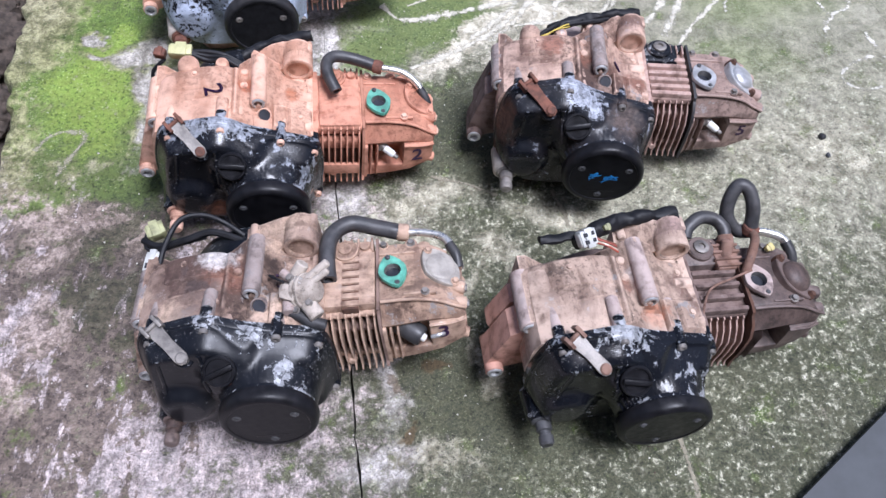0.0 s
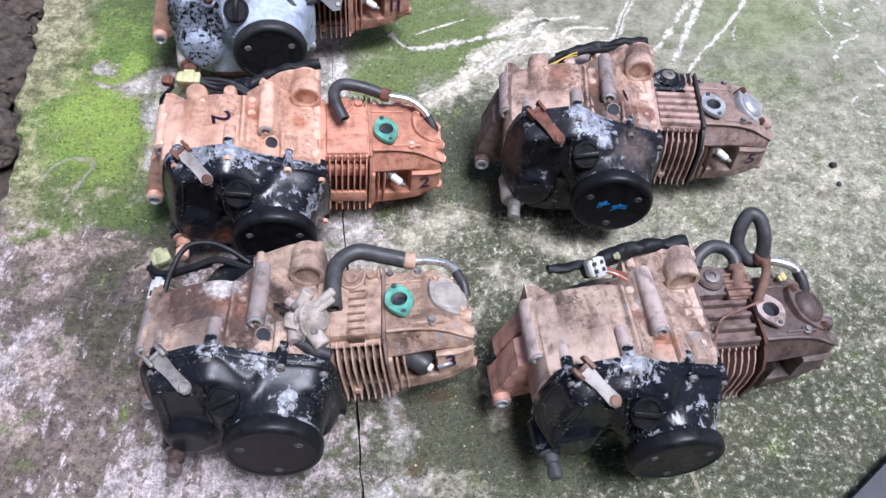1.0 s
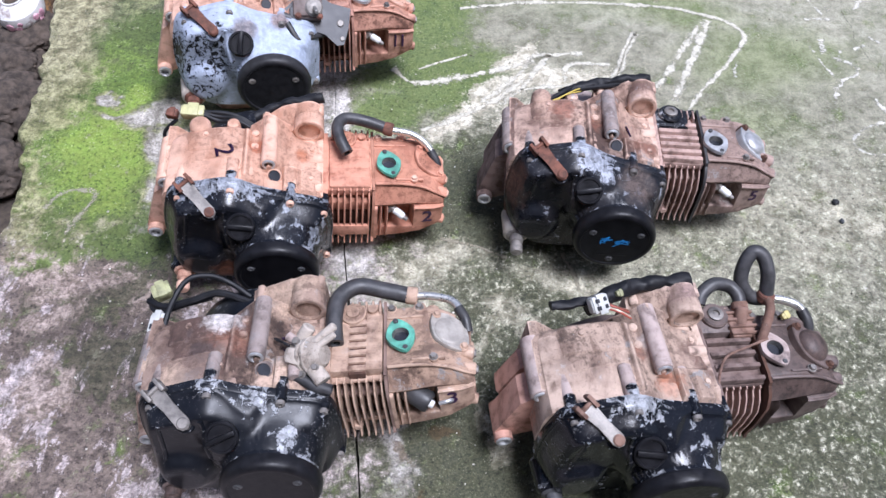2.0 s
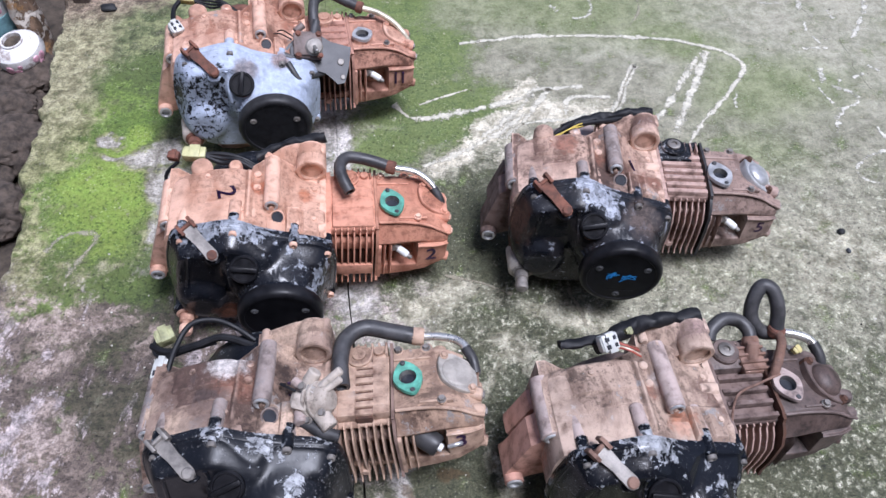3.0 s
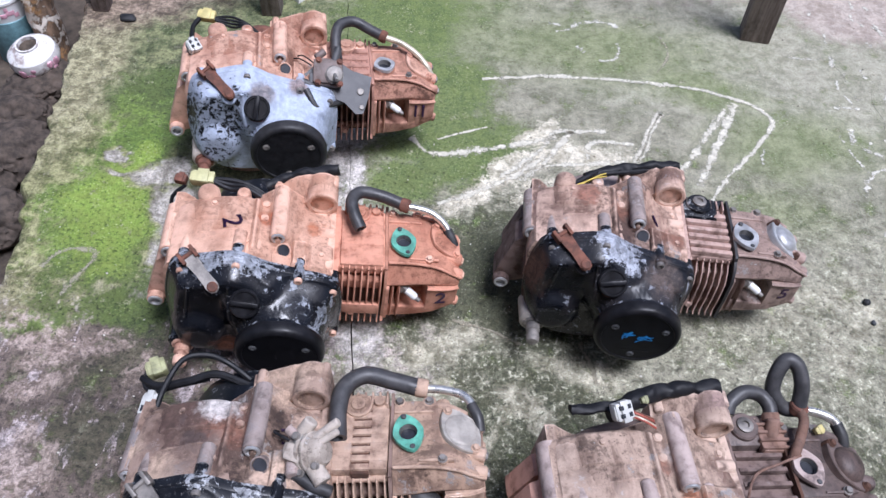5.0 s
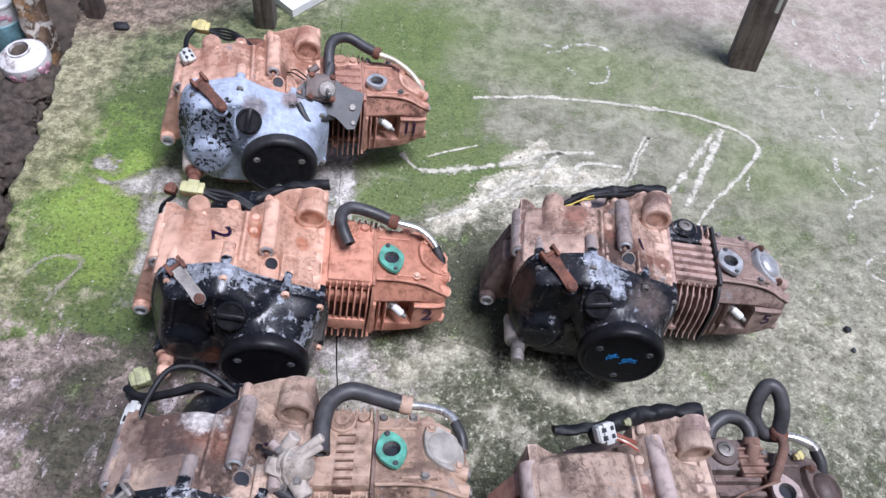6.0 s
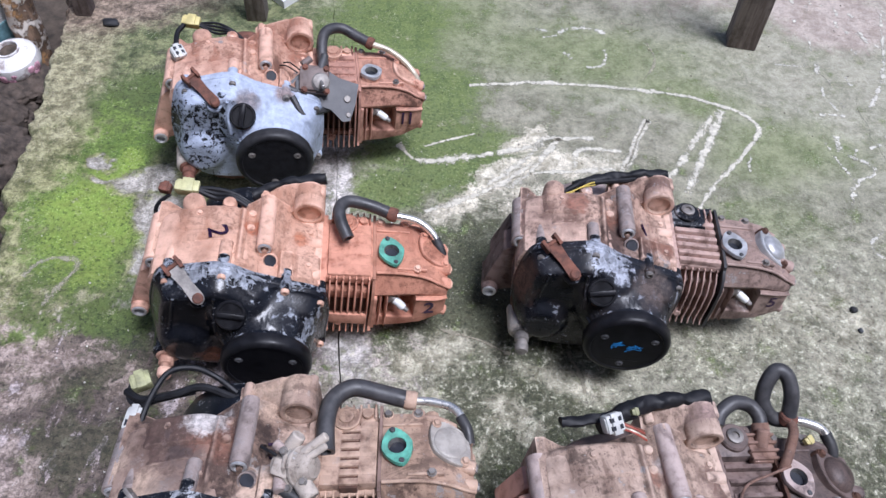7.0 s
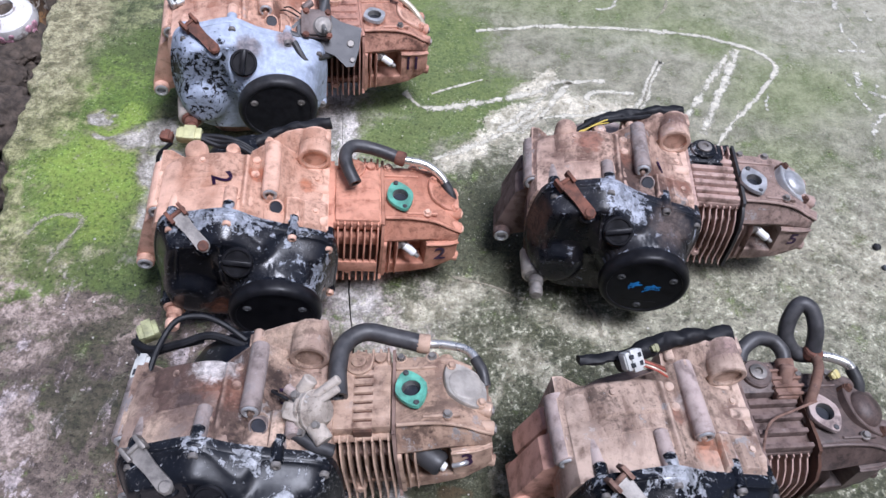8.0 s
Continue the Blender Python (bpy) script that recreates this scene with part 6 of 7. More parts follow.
    sod = two(add(mid, off(fine, 0.7), off(big, 0.8)), (0.075, 0.125, 0.022), (0.235, 0.335, 0.07), 0.32, 0.66)
    sod = n.mix(n.ramp(add(blotch, off(mid, 0.8)), 0.5, 0.66, 0, 0.7), sod, (0.065, 0.105, 0.018))
    fresh = most(at(-0.61, 0.99, 0.11, 0.17, 8), at(-0.595, 1.11, 0.07, 0.09, 0, 0.8))
    sod = n.mix(zone(most(at(-0.57, 0.84, 0.2, 0.1), at(-0.5, 0.95, 0.08, 0.16, 0, 0.8)), 0.15, 0.5, 0.85, 1.2, 0.6), sod, two(add(mid, off(fine, 0.8)), (0.05, 0.078, 0.018), (0.15, 0.19, 0.055)))
    sod = n.mix(zone(add(fresh, off(blotch, 1.0)), 0.12, 0.6, 0.85, 1.2, 0.6), sod, two(add(mid, off(fine, 0.8)), (0.155, 0.24, 0.03), (0.31, 0.41, 0.08)))
    sod = n.mix(n.ramp(specks, 0.62, 0.7, 0, 0.5), sod, (0.36, 0.38, 0.2))
    c = n.mix(zone(add(moss, off(blotch, 1.6)), 0.12, 0.5, 0.95, 1.6, 0.8, 0.4), c, sod)
    c = n.mix(zone(add(bare, off(patch, 0.6)), 0.25, 0.5, 0.9, 0.4, 0.7), c, two(add(mid, off(fine, 0.7)), (0.5, 0.46, 0.42), (0.33, 0.3, 0.25)))
    sward = most(at(-0.03, 1.23, 0.22, 0.16, -12), at(-0.1, 1.38, 0.22, 0.2), at(-0.12, 1.13, 0.08, 0.1), at(-0.16, 1.6, 0.2, 0.25, 0, 0.8))
    turf = two(add(mid, off(fine, 0.7)), (0.07, 0.107, 0.026), (0.2, 0.258, 0.078), 0.34, 0.66)
    c = n.mix(zone(sward, 0.14, 0.5, 0.92, 0.6, 0.5, 0.3), c, turf)
    # cream scuff ground into the slab behind the brown engine
    scuff = most(at(0.0, 1.1, 0.09, 0.03, 32), at(0.1, 1.17, 0.13, 0.055, 36), at(0.2, 1.22, 0.13, 0.05, 12), at(0.14, 1.27, 0.08, 0.03, 45), at(0.17, 1.08, 0.12, 0.09, 30, 0.8))
    c = n.mix(zone(add(scuff, off(patch, 1.3), off(fine, 0.6)), 0.2, 0.46, 0.92, 0.5, 1.0, 0.7), c, two(add(mid, off(specks, 0.6)), (0.76, 0.7, 0.56), (0.46, 0.42, 0.31)))
    # cream lichen in clumps and specks, on the open side most of all
    where = add(most(n.blob(0.75, 0.62, 0.75, 0.65), n.blob(0.3, 0.45, 0.55, 0.4), n.math("MULTIPLY", n.blob(0.1, 0.75, 0.4, 0.35), 0.8)), off(blotch, 0.5), off(big, 0.35), n.math("MULTIPLY", most(at(0.18, 0.44, 0.32, 0.16), at(0.06, 0.92, 0.2, 0.16)), -0.9))
    lie = n.ramp(where, 0.05, 0.5, 0.0, 1.0)
    c = n.mix(n.math("MULTIPLY", n.ramp(add(clump, off(flecks, 0.7)), 0.46, 0.66, 0, 0.62), lie), c, two(flecks, (0.35, 0.34, 0.245), (0.23, 0.23, 0.155)))
    c = n.mix(n.math("MULTIPLY", n.ramp(add(flecks, off(clump, 0.6)), 0.58, 0.64, 0, 0.62), lie), c, (0.6, 0.575, 0.45))
    c = n.mix(n.math("MULTIPLY", n.ramp(add(specks, off(blotch, 0.5)), 0.63, 0.68, 0, 0.6), n.ramp(film, 0.0, 0.15)), c, (0.58, 0.56, 0.44))
    c = n.mix(n.ramp(add(specks, off(mid, 0.5)), 0.33, 0.4, 0.6, 0), c, (0.05, 0.047, 0.035))
    # rust-brown drops of old oil
    drops = most(at(-0.047, 0.449, 0.022, 0.022), at(0.02, 0.49, 0.03, 0.025), at(-0.01, 0.39, 0.02, 0.02), at(-0.68, 0.545, 0.05, 0.012))
    c = n.mix(zone(drops, 0.3, 0.6, 0.7, 0.4, 0.6), c, (0.1, 0.062, 0.028))
    # bare trodden earth by the posts
    earth = most(at(0.5, 2.0, 0.45, 0.32), at(1.1, 2.1, 0.6, 0.45), at(0.82, 1.75, 0.22, 0.14, 0, 0.8))
    c = n.mix(zone(earth, 0.1, 0.4, 0.8), c, two(add(blotch, off(mid, 0.5)), (0.5, 0.42, 0.365), (0.4, 0.32, 0.275)))
    c = n.mix(zone(at(-0.8, 1.76, 0.36, 0.34), 0.1, 0.42, 0.85, 0.6, 0.5), c, two(add(mid, off(fine, 0.6)), (0.28, 0.205, 0.155), (0.14, 0.098, 0.075)))
    # one patch on the near left made darker
    near_dark = at(-0.52, 0.64, 0.2, 0.16)
    c = n.times(c, n.ramp(add(near_dark, off(patch, 0.8), off(blotch, 0.8)), 0.1, 0.6, 1.0, 0.72))
    # grit: dark pits and pale grains
    near = n.math("SUBTRACT", 1.0, n.ramp(n.blob(0.75, 1.75, 1.5, 0.95), 0.08, 0.5, 0, 0.55))
    c = n.times(c, n.math("SUBTRACT", 1.0, n.math("MULTIPLY", n.ramp(add(fine, off(flecks, 0.6)), 0.37, 0.45, 0.62, 0), near)))
    c = n.times(c, n.math("ADD", 1.0, n.math("MULTIPLY", n.ramp(add(fine, off(specks, 0.6)), 0.55, 0.64, 0, 0.42), near)))
    rim = n.noise(9, 7, 0.7)
    for f in (n.ramp(add(mid, off(fine, 0.9)), 0.3, 0.7, 0.36, -0.4), n.ramp(add(flecks, off(specks, 0.8)), 0.32, 0.68, -0.19, 0.17), n.ramp(rim, 0.3, 0.7, -0.14, 0.14)):
        c = n.times(c, n.math("ADD", 1.0, n.math("MULTIPLY", f, near)))
    n.bump(add(fine, n.math("MULTIPLY", mid, 1.6), n.math("MULTIPLY", clump, 0.8), n.math("MULTIPLY", grit, 0.3)), 0.7, 0.003)
    return n.done(c, n.ramp(mid, 0.3, 0.7, 0.75, 0.95))


SLAB = slab_material()


def joint_x(y):
    return -0.078 - (y - 0.312) * 0.158


def slab(name, outline, label):
    bm = bmesh.new()
    prism(bm, outline, plan, [(-0.14, 1.0), (-0.0015, 1.0), (0.0, 0.9995)])
    ob = new(name, finish(bm, name, SLAB))
    return tagged(ob, label, "concrete slab", "", "structure")


rnd = random.Random(7)
ys = [-1.2 + 0.0125 * i for i in range(0, 345)]
wiggle = [0.004 * noise.noise((0, y * 9, 3)) + 0.003 * noise.noise((5, y * 48, 3)) for y in ys]
opening = [0.0014 * (1 - 0.75 * smooth_step(0.7, 1.0, y)) * max(0.25, 1 + 1.1 * noise.noise((3, y * 25, 8)) + 0.7 * noise.noise((3, y * 90, 2))) for y in ys]
right = [(joint_x(y) + g + w, y) for y, w, g in zip(ys, wiggle, opening)]
left = [(joint_x(y) - g + w - 0.0018 * max(0, noise.noise((7, y * 30, 1))), y) for y, w, g in zip(ys, wiggle, opening)]


def rim_x(y):
    return -0.732 - 0.155 * (y - 0.8) - 0.012 * noise.noise((1, y * 7, 0)) - 0.008 * noise.noise((2, y * 30, 0))


slab("pavement", [(4.0, -1.2), (4.0, 3.1), *right[::-1]], "grey-green weathered concrete yard slab with pale scuffs")
ys2 = [-1.2 + 0.02 * i for i in range(0, 216)]
slab("pavement", [*[(x, y) for x, y in left], *[(rim_x(y) + 0.03, y) for y in ys2[::-1]]], "mossy concrete slab with a broken edge")

# crumbling edge of the slab over the ditch
bm = bmesh.new()
rows = []
for i in range(400):
    y = -1.2 + 4.3 * i / 399
    row = []
    for k in range(13):
        u = k / 12
        a = u * math.pi / 2
        x = rim_x(y) + 0.031 - 0.036 * math.sin(min(1, u * 1.35) * math.pi / 2)
        z = 0.0006 if k == 0 else 0.001 - 0.15 * max(0, u - 0.35) ** 1.3 * 1.75
        p = Vector((x, y, z))
        w = smooth_step(0.05, 0.5, u)
        p += w * (0.012 * noise.noise_vector(p * 28) + 0.008 * noise.noise_vector(p * 75))
        row.append(bm.verts.new(p))
    rows.append(row)
for a, b in zip(rows, rows[1:]):
    for k in range(12):
        bm.faces.new((a[k], b[k], b[k + 1], a[k + 1]))
tagged(new("kerb", finish(bm, "kerb", SLAB, 50)), "crumbling broken edge of the concrete slab", "slab edge", "", "structure")

bm = bmesh.new()
bmesh.ops.create_grid(bm, x_segments=2, y_segments=2, size=60, matrix=Matrix.Translation((0, 20, -0.14)))
tagged(new("ground", finish(bm, "ground", MAT["soil"])), "dark bare earth below the slab edge", "ground", "", "structure")


def chalk_material(name, tone, cover, low, broken=0.7):
    """Powdery strokes: full in the middle, breaking up into grains towards both sides."""
    n = Nodes(name)
    n.done(n.mix(n.ramp(n.noise(90, 5), 0.4, 0.7), tuple(v * 0.72 for v in tone), tone), 0.95)
    across = n.t.nodes.new("ShaderNodeSeparateXYZ")
    n.t.links.new(n.t.nodes.new("ShaderNodeUVMap").outputs[0], across.inputs[0])
    side_fade = n.math("ABSOLUTE", n.math("SUBTRACT", n.math("MULTIPLY", across.outputs[1], 2.0), 1.0))
    grain = n.math("ADD", n.noise(210, 9, 0.8), n.math("MULTIPLY", n.math("SUBTRACT", n.noise(60, 7, 0.75), 0.5), broken))
    body = n.math("SUBTRACT", grain, n.math("MULTIPLY", n.math("POWER", side_fade, 1.6), 0.34))
    out = n.t.nodes["Material Output"]
    clear = n.t.nodes.new("ShaderNodeBsdfTransparent")
    mix = n.t.nodes.new("ShaderNodeMixShader")
    n.link(n.ramp(body, low - 0.06, low + 0.16, 0, cover), mix.inputs[0])
    n.t.links.new(clear.outputs[0], mix.inputs[1])
    n.t.links.new(n.bsdf.outputs[0], mix.inputs[2])
    n.t.links.new(mix.outputs[0], out.inputs[0])
    return n.mat


CHALK = chalk_material("chalk", (0.76, 0.72, 0.59), 0.9, 0.34, 1.1)
CRACK = chalk_material("crack_dirt", (0.1, 0.094, 0.066), 0.55, 0.4)
TRACE = chalk_material("worn_trace", (0.5, 0.46, 0.34), 0.6, 0.36)
SCRATCH = chalk_material("scratched_soil", (0.42, 0.38, 0.28), 0.75, 0.32)
FADED = chalk_material("faded_chalk", (0.76, 0.73, 0.62), 0.9, 0.4, 2.0)


def chalk(lines, label, mat=CHALK, category="chalk mark"):
    """Chalk strokes on the slab: lines of (points, width)."""
    bm = bmesh.new()
    uv = bm.loops.layers.uv.new("UVMap")
    for pts, w in lines:
        path = curve_points([(x, y, 0.0012) for x, y in pts], 40)
        rows = []
        for i, p in enumerate(path):
            d = (path[min(i + 1, len(path) - 1)] - path[max(i - 1, 0)]).normalized()
            s = Vector((-d.y, d.x, 0)) * w * 0.8 * max(0.35, 0.9 + 0.7 * noise.noise(p * 30))
            o = Vector((noise.noise(p * 25), noise.noise(p * 25 + Vector((9, 0, 0))), 0)) * 0.003
            rows.append((bm.verts.new(p + o + s), bm.verts.new(p + o - s)))
        for i, (a, b) in enumerate(zip(rows, rows[1:])):
            f = bm.faces.new((a[0], a[1], b[1], b[0]))
            for loop, v in zip(f.loops, ((i, 0), (i, 1), (i + 1, 1), (i + 1, 0))):
                loop[uv].uv = (v[0] * 0.01, v[1])
    ob = new("chalk_drawing", finish(bm, "chalk_drawing", mat))
    return tagged(ob, label, category, "chalk marks on the slab" if category == "chalk mark" else "", "stuff")


chalk([([(0.02, 1.425), (0.06, 1.431), (0.145, 1.446), (0.285, 1.452), (0.436, 1.443), (0.521, 1.422), (0.569, 1.398), (0.592, 1.365), (0.578, 1.326), (0.538, 1.266), (0.492, 1.208), (0.445, 1.132)], 0.0095),
       ([(0.526, 1.406), (0.5, 1.34), (0.473, 1.273), (0.429, 1.171)], 0.016), ([(0.505, 1.385), (0.455, 1.3), (0.401, 1.204)], 0.014)], "white chalk arc with an arrow-like point")
chalk([([(0.376, 1.358), (0.365, 1.354), (0.337, 1.278), (0.312, 1.214)], 0.012), ([(0.376, 1.358), (0.36, 1.32), (0.342, 1.271), (0.322, 1.22)], 0.01), ([(0.315, 1.267), (0.27, 1.266), (0.233, 1.259), (0.225, 1.215)], 0.01),
       ([(0.261, 1.298), (0.21, 1.29), (0.162, 1.281), (0.136, 1.228), (0.064, 1.153)], 0.012), ([(0.3, 1.215), (0.2, 1.2), (0.14, 1.19)], 0.01), ([(0.2, 1.29), (0.17, 1.24), (0.14, 1.19), (0.1, 1.15)], 0.014)], "white chalk strokes like letters")
chalk([([(-0.107, 1.242), (-0.065, 1.202), (0.008, 1.215), (0.103, 1.247), (0.168, 1.271)], 0.014), ([(-0.058, 1.241), (-0.01, 1.262), (0.036, 1.285)], 0.006), ([(-0.043, 1.078), (0.035, 1.121), (0.095, 1.164), (0.15, 1.22)], 0.014)], "scuffed pale chalk streaks")
chalk([([(0.753, 1.302), (0.78, 1.29), (0.796, 1.277), (0.79, 1.255), (0.758, 1.235), (0.74, 1.2), (0.731, 1.174)], 0.009), ([(0.725, 1.3), (0.75, 1.235)], 0.007)], "small white chalk fork", FADED)
chalk([([(0.84, 1.128), (0.809, 1.128), (0.765, 1.11), (0.741, 1.077), (0.759, 1.051), (0.8, 1.052), (0.83, 1.06)], 0.007)], "white chalk loop", FADED)
chalk([([(0.945, 1.78), (0.931, 1.733), (0.91, 1.628), (0.878, 1.529), (0.832, 1.443)], 0.009), ([(0.9, 1.66), (0.95, 1.63), (1.0, 1.62)], 0.009)], "long white chalk stroke", FADED)
chalk([([(0.725, 1.414), (0.75, 1.418), (0.777, 1.416)], 0.009), ([(0.653, 1.562), (0.68, 1.565), (0.711, 1.566)], 0.007), ([(0.565, 1.285), (0.558, 1.262), (0.555, 1.238)], 0.009)], "short white chalk dashes", FADED)
chalk([([(0.199, 0.812), (0.21, 0.79), (0.216, 0.773), (0.223, 0.74)], 0.009), ([(0.0, 0.835), (0.06, 0.82), (0.11, 0.8)], 0.006)], "faint chalk ticks", SCRATCH)
chalk([([(0.347, 0.425), (0.362, 0.385), (0.371, 0.345), (0.376, 0.3)], 0.008)], "pale chalk line on the dark concrete", SCRATCH)
chalk([([(-0.677, 0.874), (-0.662, 0.903), (-0.63, 0.917), (-0.6, 0.911), (-0.603, 0.883), (-0.614, 0.854), (-0.625, 0.82)], 0.011)], "faint hooked bare scratch in the moss", TRACE)
chalk([([(0.2, 1.62), (0.235, 1.638), (0.267, 1.642), (0.307, 1.631)], 0.013), ([(0.259, 1.509), (0.288, 1.514), (0.3, 1.541), (0.297, 1.571)], 0.01), ([(0.212, 1.553), (0.231, 1.536)], 0.012), ([(0.153, 1.63), (0.179, 1.623)], 0.01), ([(0.17, 1.6), (0.2, 1.61)], 0.008)], "rubbed and broken chalk scribble", FADED)
chalk([([(0.392, 1.607), (0.405, 1.567), (0.402, 1.53), (0.376, 1.482)], 0.007), ([(0.339, 1.67), (0.37, 1.669)], 0.008)], "faint chalk arc", TRACE)
chalk([([(0.872, 1.706), (0.885, 1.664)], 0.012), ([(0.932, 1.698), (0.944, 1.667)], 0.01), ([(0.756, 1.582), (0.747, 1.54)], 0.009), ([(0.749, 1.501), (0.745, 1.472)], 0.007), ([(0.744, 1.354), (0.74, 1.31)], 0.012)], "short rubbed chalk flecks", FADED)
chalk([([(0.754, 1.577), (0.752, 1.55), (0.763, 1.53), (0.768, 1.495)], 0.0022), ([(0.813, 1.477), (0.806, 1.44), (0.815, 1.393), (0.81, 1.36), (0.819, 1.333), (0.826, 1.3), (0.84, 1.27), (0.86, 1.2)], 0.0026)], "thin dark crack in the concrete", CRACK, "crack")
# short stray scratches over the far side of the slab
rnd = random.Random(12)
strays = []
for _ in range(40):
    x, y, a, l = rnd.uniform(0.72, 1.12), rnd.uniform(1.12, 1.85), rnd.gauss(1.75, 0.5), rnd.uniform(0.012, 0.04)
    strays.append(([(x, y), (x + l * 0.5 * math.cos(a) + rnd.gauss(0, 0.002), y + l * 0.5 * math.sin(a)), (x + l * math.cos(a), y + l * math.sin(a))], rnd.uniform(0.005, 0.01)))
chalk(strays, "short stray pale scratches", FADED)


def stone(name, at, size, mat, label, category, seed):
    bm = bmesh.new()
    bmesh.ops.create_icosphere(bm, subdivisions=5 if max(size) > 0.05 else 3, radius=1.0)
    for v in bm.verts:
        v.co *= 1 + 0.25 * noise.noise(v.co * 1.3 + Vector((seed, 0, 0))) + 0.12 * noise.noise(v.co * 3.5 + Vector((0, seed, 0))) + 0.07 * noise.noise(v.co * 9 + Vector((0, 0, seed))) + 0.04 * noise.noise(v.co * 22)
        v.co = Vector((v.co.x * size[0], v.co.y * size[1], v.co.z * size[2]))
    low = min(v.co.z for v in bm.verts)
    ob = new(name, finish(bm, name, mat, 60))
    ob.location = (at[0], at[1], at[2] - low * 0.8)
    return tagged(ob, label, category)


stone("pebble", (0.673, 0.935, 0), (0.006, 0.006, 0.004), MAT["leaf"], "small dark pebble on the concrete", "pebble", 1)
stone("pebble", (0.675, 0.895, 0), (0.0035, 0.005, 0.003), MAT["grey_sheet"], "small grey pebble on the concrete", "pebble", 2)
stone("dead_leaf", (-0.743, 1.533, 0), (0.018, 0.012, 0.006), MAT["leaf"], "dark rotten leaf lying on the slab", "leaf", 3)

# crumbs of grit on both slabs
bm = bmesh.new()
rnd = random.Random(11)
for _ in range(260):
    x, y, s = rnd.uniform(-0.75, 1.0), rnd.uniform(0.25, 1.9), rnd.uniform(0.0006, 0.0018)
    if x < rim_x(y) + 0.03:
        continue
    bmesh.ops.create_icosphere(bm, subdivisions=1, radius=s, matrix=Matrix.Translation((x, y, s * 0.4)))
tagged(new("grit", finish(bm, "grit", MAT["soil"])), "dark crumbs of grit and soil", "grit", "", "stuff")
bm = bmesh.new()
for _ in range(320):
    x, y, s = rnd.gauss(0.0, 0.45), rnd.gauss(0.6, 0.3), rnd.uniform(0.0006, 0.0019)
    if x < rim_x(y) + 0.03 or y < 0.2:
        continue
    bmesh.ops.create_icosphere(bm, subdivisions=1, radius=s, matrix=Matrix.Translation((x, y, s * 0.35)) @ Matrix.Diagonal((rnd.uniform(0.7, 1.6), 1, 0.6, 1)))
tagged(new("crumbs", finish(bm, "crumbs", MAT["crumb"])), "pale crumbs of broken concrete", "grit", "", "stuff")


def leg(at, size, tilt, height=0.46):
    bm = bmesh.new()
    m = pose(*at, *tilt)
    w, d = size
    box(bm, (-w / 2, -d / 2, 0), (w / 2, d / 2, height), 0.003, m)
    return bm


for at, size, turn, tall in (((0.6, 1.635, 0), (0.062, 0.05), -8, 0.7), ((-0.446, 1.6, 0), (0.042, 0.042), 4, 0.7), ((-0.81, 1.57, 0), (0.034, 0.036), 4, 0.7)):
    bm = leg((0, 0, 0), size, (0, 0, turn), tall)
    ob = new("wooden_post", finish(bm, "wooden_post", MAT["old_wood"]))
    ob.location = at
    tagged(ob, "old grey-brown square wooden post on the concrete", "post", "wooden posts")
    if tall and at[0] > 0:
        bm = bmesh.new()
        box(bm, (0.014, -0.0275, 0.15), (0.022, -0.0245, 0.5), 0.001, pose(0, 0, 0, 0, 0, -8))
        part("paint_streak", bm, MAT["paper"], ob, "peeling white paint streak")

bm = bmesh.new()
prism(bm, [(-0.395, 1.632), (-0.3, 1.75), (-0.42, 1.86), (-0.52, 1.74)], lambda p, l: Vector((p[0], p[1], 0.012 + l + (p[1] - 1.632) * 0.05)), [(-0.012, 1), (0.006, 1)])
tagged(new("foam_board", finish(bm, "foam_board", MAT["paper"])), "white foam board lying on the concrete by a post", "board")

# grey board at the near corner
bm = bmesh.new()
prism(bm, [(0.36, 0.187), (0.76, 0.532), (1.1, 0.115), (0.7, -0.25)], plan, [(0.001, 0.999), (0.002, 1), (0.024, 1), (0.025, 0.999)])
tagged(new("grey_board", finish(bm, "grey_board", MAT["grey_sheet"])), "flat grey painted board lying on the slab", "board")

# unseen wall added behind the camera to darken reflections and fill light
bm = bmesh.new()
box(bm, (-5, -1.45, -0.14), (5, -1.2, 3.2))
tagged(new("wall_south", finish(bm, "wall_south", MAT["wall"])), "unseen plain wall, added to darken what the covers reflect", "wall", "", "structure")

# in the ditch by the broken edge
pot = new("porcelain_pot")
pot.matrix_world = pose(-0.945, 1.475, -0.1, 6, -6, 20) @ Matrix.Diagonal((0.68, 0.68, 0.68, 1))
tagged(pot, "white porcelain pot with painted pink flowers, tilted in the ditch", "pot")
bm = bmesh.new()
lathe(bm, [(0.035, 0), (0.05, 0.004), (0.072, 0.025), (0.08, 0.05), (0.074, 0.075), (0.055, 0.092), (0.036, 0.098), (0.036, 0.105), (0.031, 0.105), (0.03, 0.085)], (0, 0, 0), (0, 0, 1), 40)
part("body", bm, MAT["porcelain"], pot)
# dark disc that stands in for the shade inside the mouth
bm = bmesh.new()
lathe(bm, [(0.0285, 0.088), (0.0285, 0.094)], (0, 0, 0), (0, 0, 1), 28)
part("filling", bm, MAT["soil"], pot, "dark disc painted as shade in the mouth")
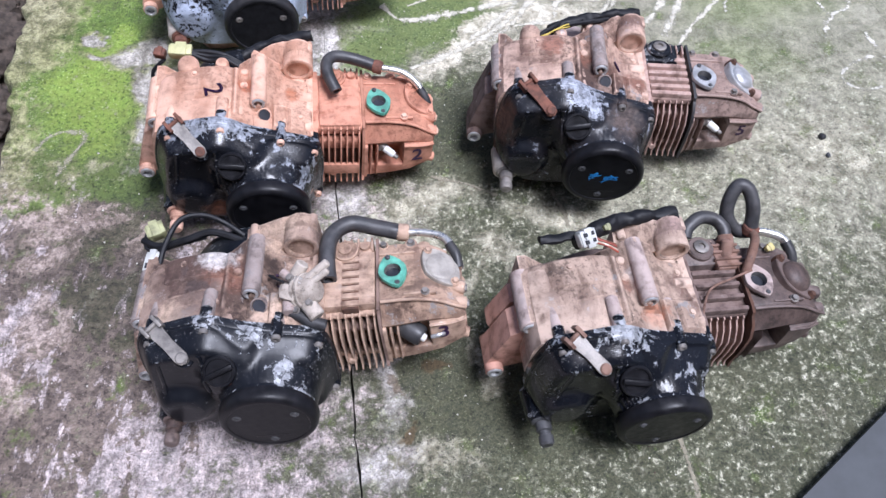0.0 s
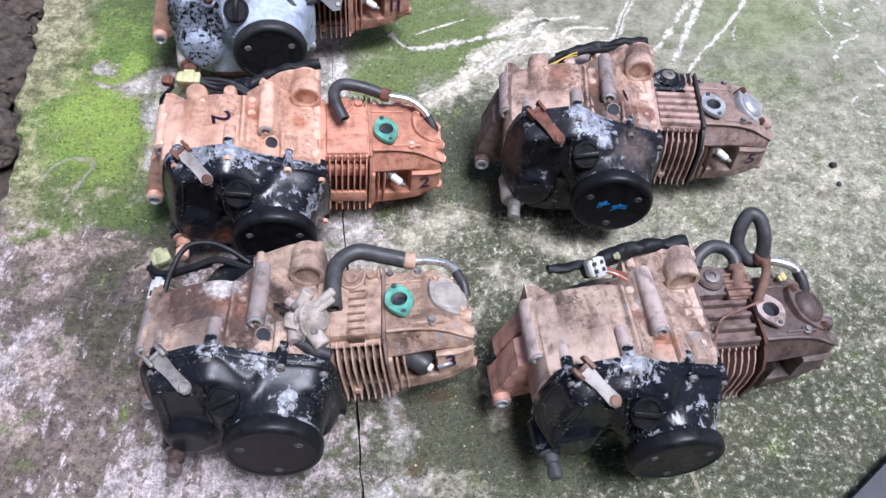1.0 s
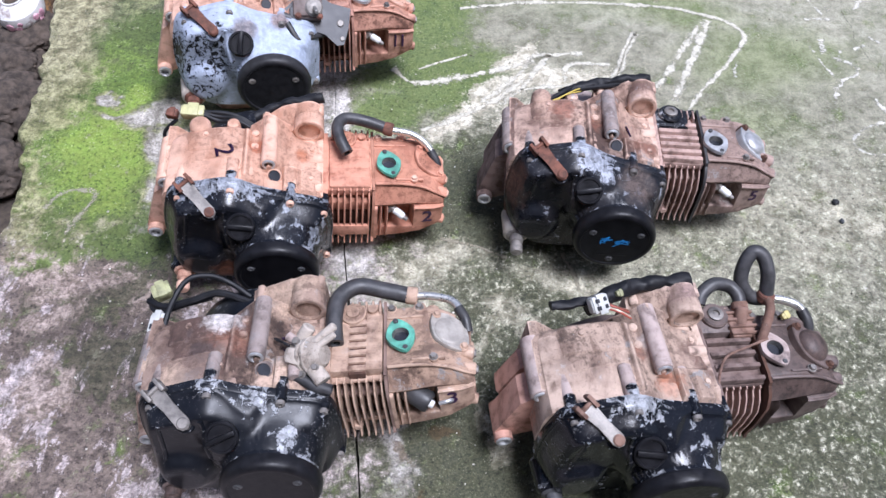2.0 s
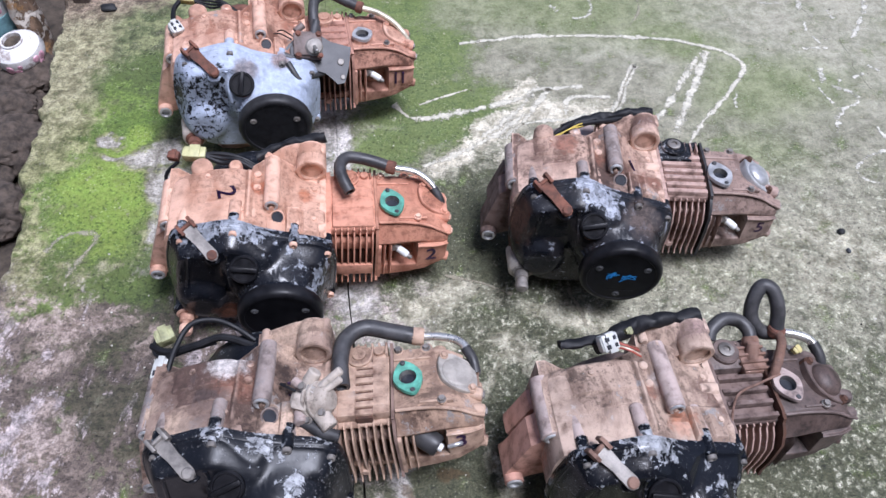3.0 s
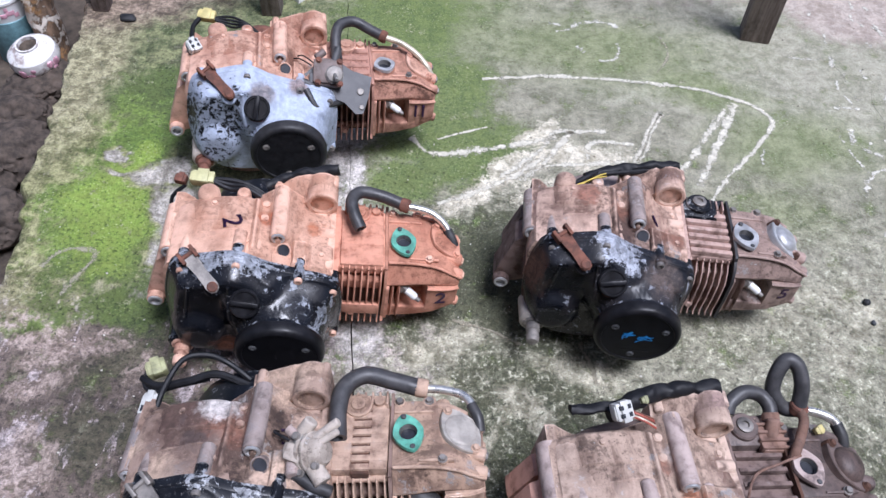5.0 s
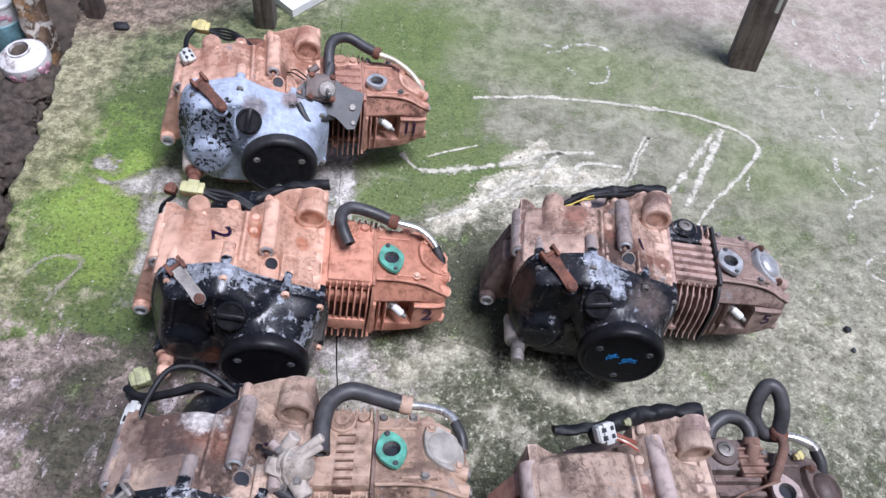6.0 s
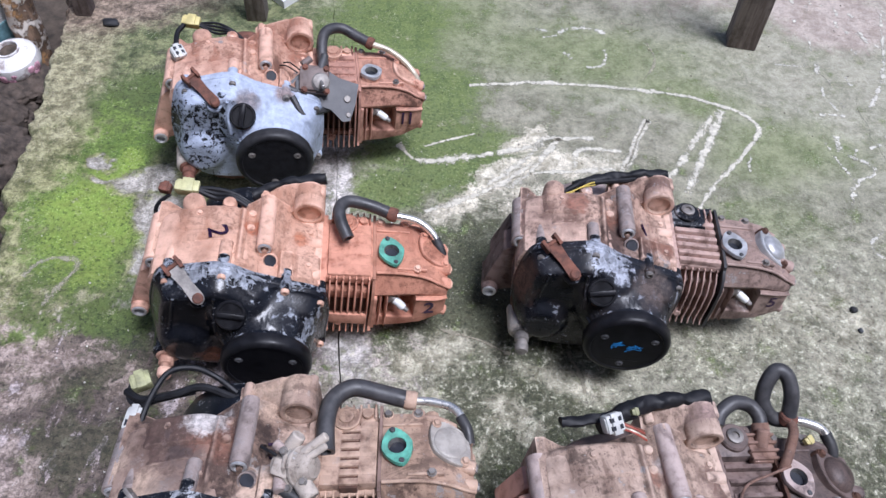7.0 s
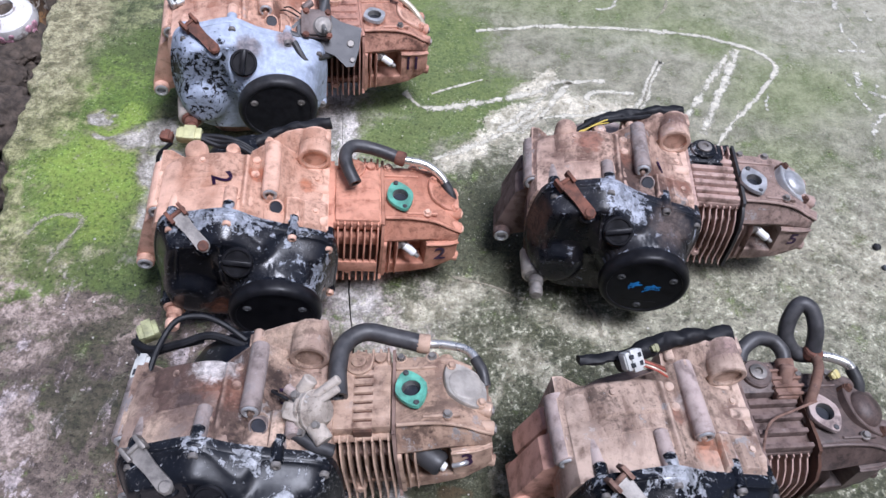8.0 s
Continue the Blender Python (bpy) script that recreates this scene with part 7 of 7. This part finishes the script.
for a, z, s in ((-118, 0.048, 0.016), (-100, 0.04, 0.012), (-92, 0.056, 0.009), (-50, 0.055, 0.013), (-32, 0.05, 0.015), (-40, 0.035, 0.01)):
    bm = bmesh.new()
    r = 0.0795
    c = Vector((r * math.cos(radians(a)), r * math.sin(radians(a)), z))
    lathe(bm, [(s, -0.002), (s * 0.8, 0.0008), (s * 0.3, 0.0016)], c, (c.x, c.y, 0), 7)
    part("flower", bm, MAT["flower"], pot, "painted pink flower")

bm = bmesh.new()
tube(bm, [(-0.953, 1.565, -0.14), (-0.955, 1.57, 0.0), (-0.962, 1.578, 0.2), (-0.968, 1.585, 0.5)], 0.0265, 28, 24)
for v in bm.verts:
    v.co.y += 0.012 * (v.co.y - 1.57) / 0.0265
    v.co += 0.006 * noise.noise_vector(v.co * 18) + 0.003 * noise.noise_vector(v.co * 60)
tagged(new("old_post", finish(bm, "old_post", MAT["bark"], 60)), "peeling brown and white wooden post standing in the ditch", "post")
tin = new("paint_tin")
tin.location = (-1.036, 1.57, -0.14)
tagged(tin, "old paint tin with a blue-green base standing in the ditch", "tin")
bm = bmesh.new()
lathe(bm, [(0.0465, 0.095), (0.048, 0.1), (0.048, 0.15), (0.05, 0.153), (0.05, 0.158), (0.045, 0.158), (0.044, 0.12)], (0, 0, 0), (0, 0, 1), 36)
part("can", bm, MAT["paper"], tin, "grubby white upper half")
bm = bmesh.new()
lathe(bm, [(0.048, 0), (0.0495, 0.003), (0.0495, 0.11), (0.0475, 0.112)], (0, 0, 0), (0, 0, 1), 36)
part("base", bm, MAT["tin_blue"], tin, "blue-green painted base")
for a, z, w in ((-66, 0.128, 0.006), (-48, 0.132, 0.009), (-34, 0.124, 0.005), (-56, 0.142, 0.004)):
    bm = bmesh.new()
    box(bm, (-0.001, -w, -0.005), (0.0008, w, 0.005), 0.0003, pose(0.048 * math.cos(radians(a)), 0.048 * math.sin(radians(a)), z, 0, 0, a))
    part("print_bar", bm, MAT["flower"], tin, "faded red print")
for i, (x, y, s) in enumerate(((-0.9, 1.22, 0.09), (-0.95, 1.34, 0.07), (-0.88, 1.05, 0.08), (-0.98, 1.12, 0.1), (-0.93, 0.9, 0.07), (-0.93, 1.45, 0.07), (-0.95, 1.42, 0.06))):
    stone("rubble", (x, y, -0.15), (s, s * 0.8, s * 0.6), MAT["rubble"], "dark earthy lump of rubble in the ditch", "stone", 10 + i)
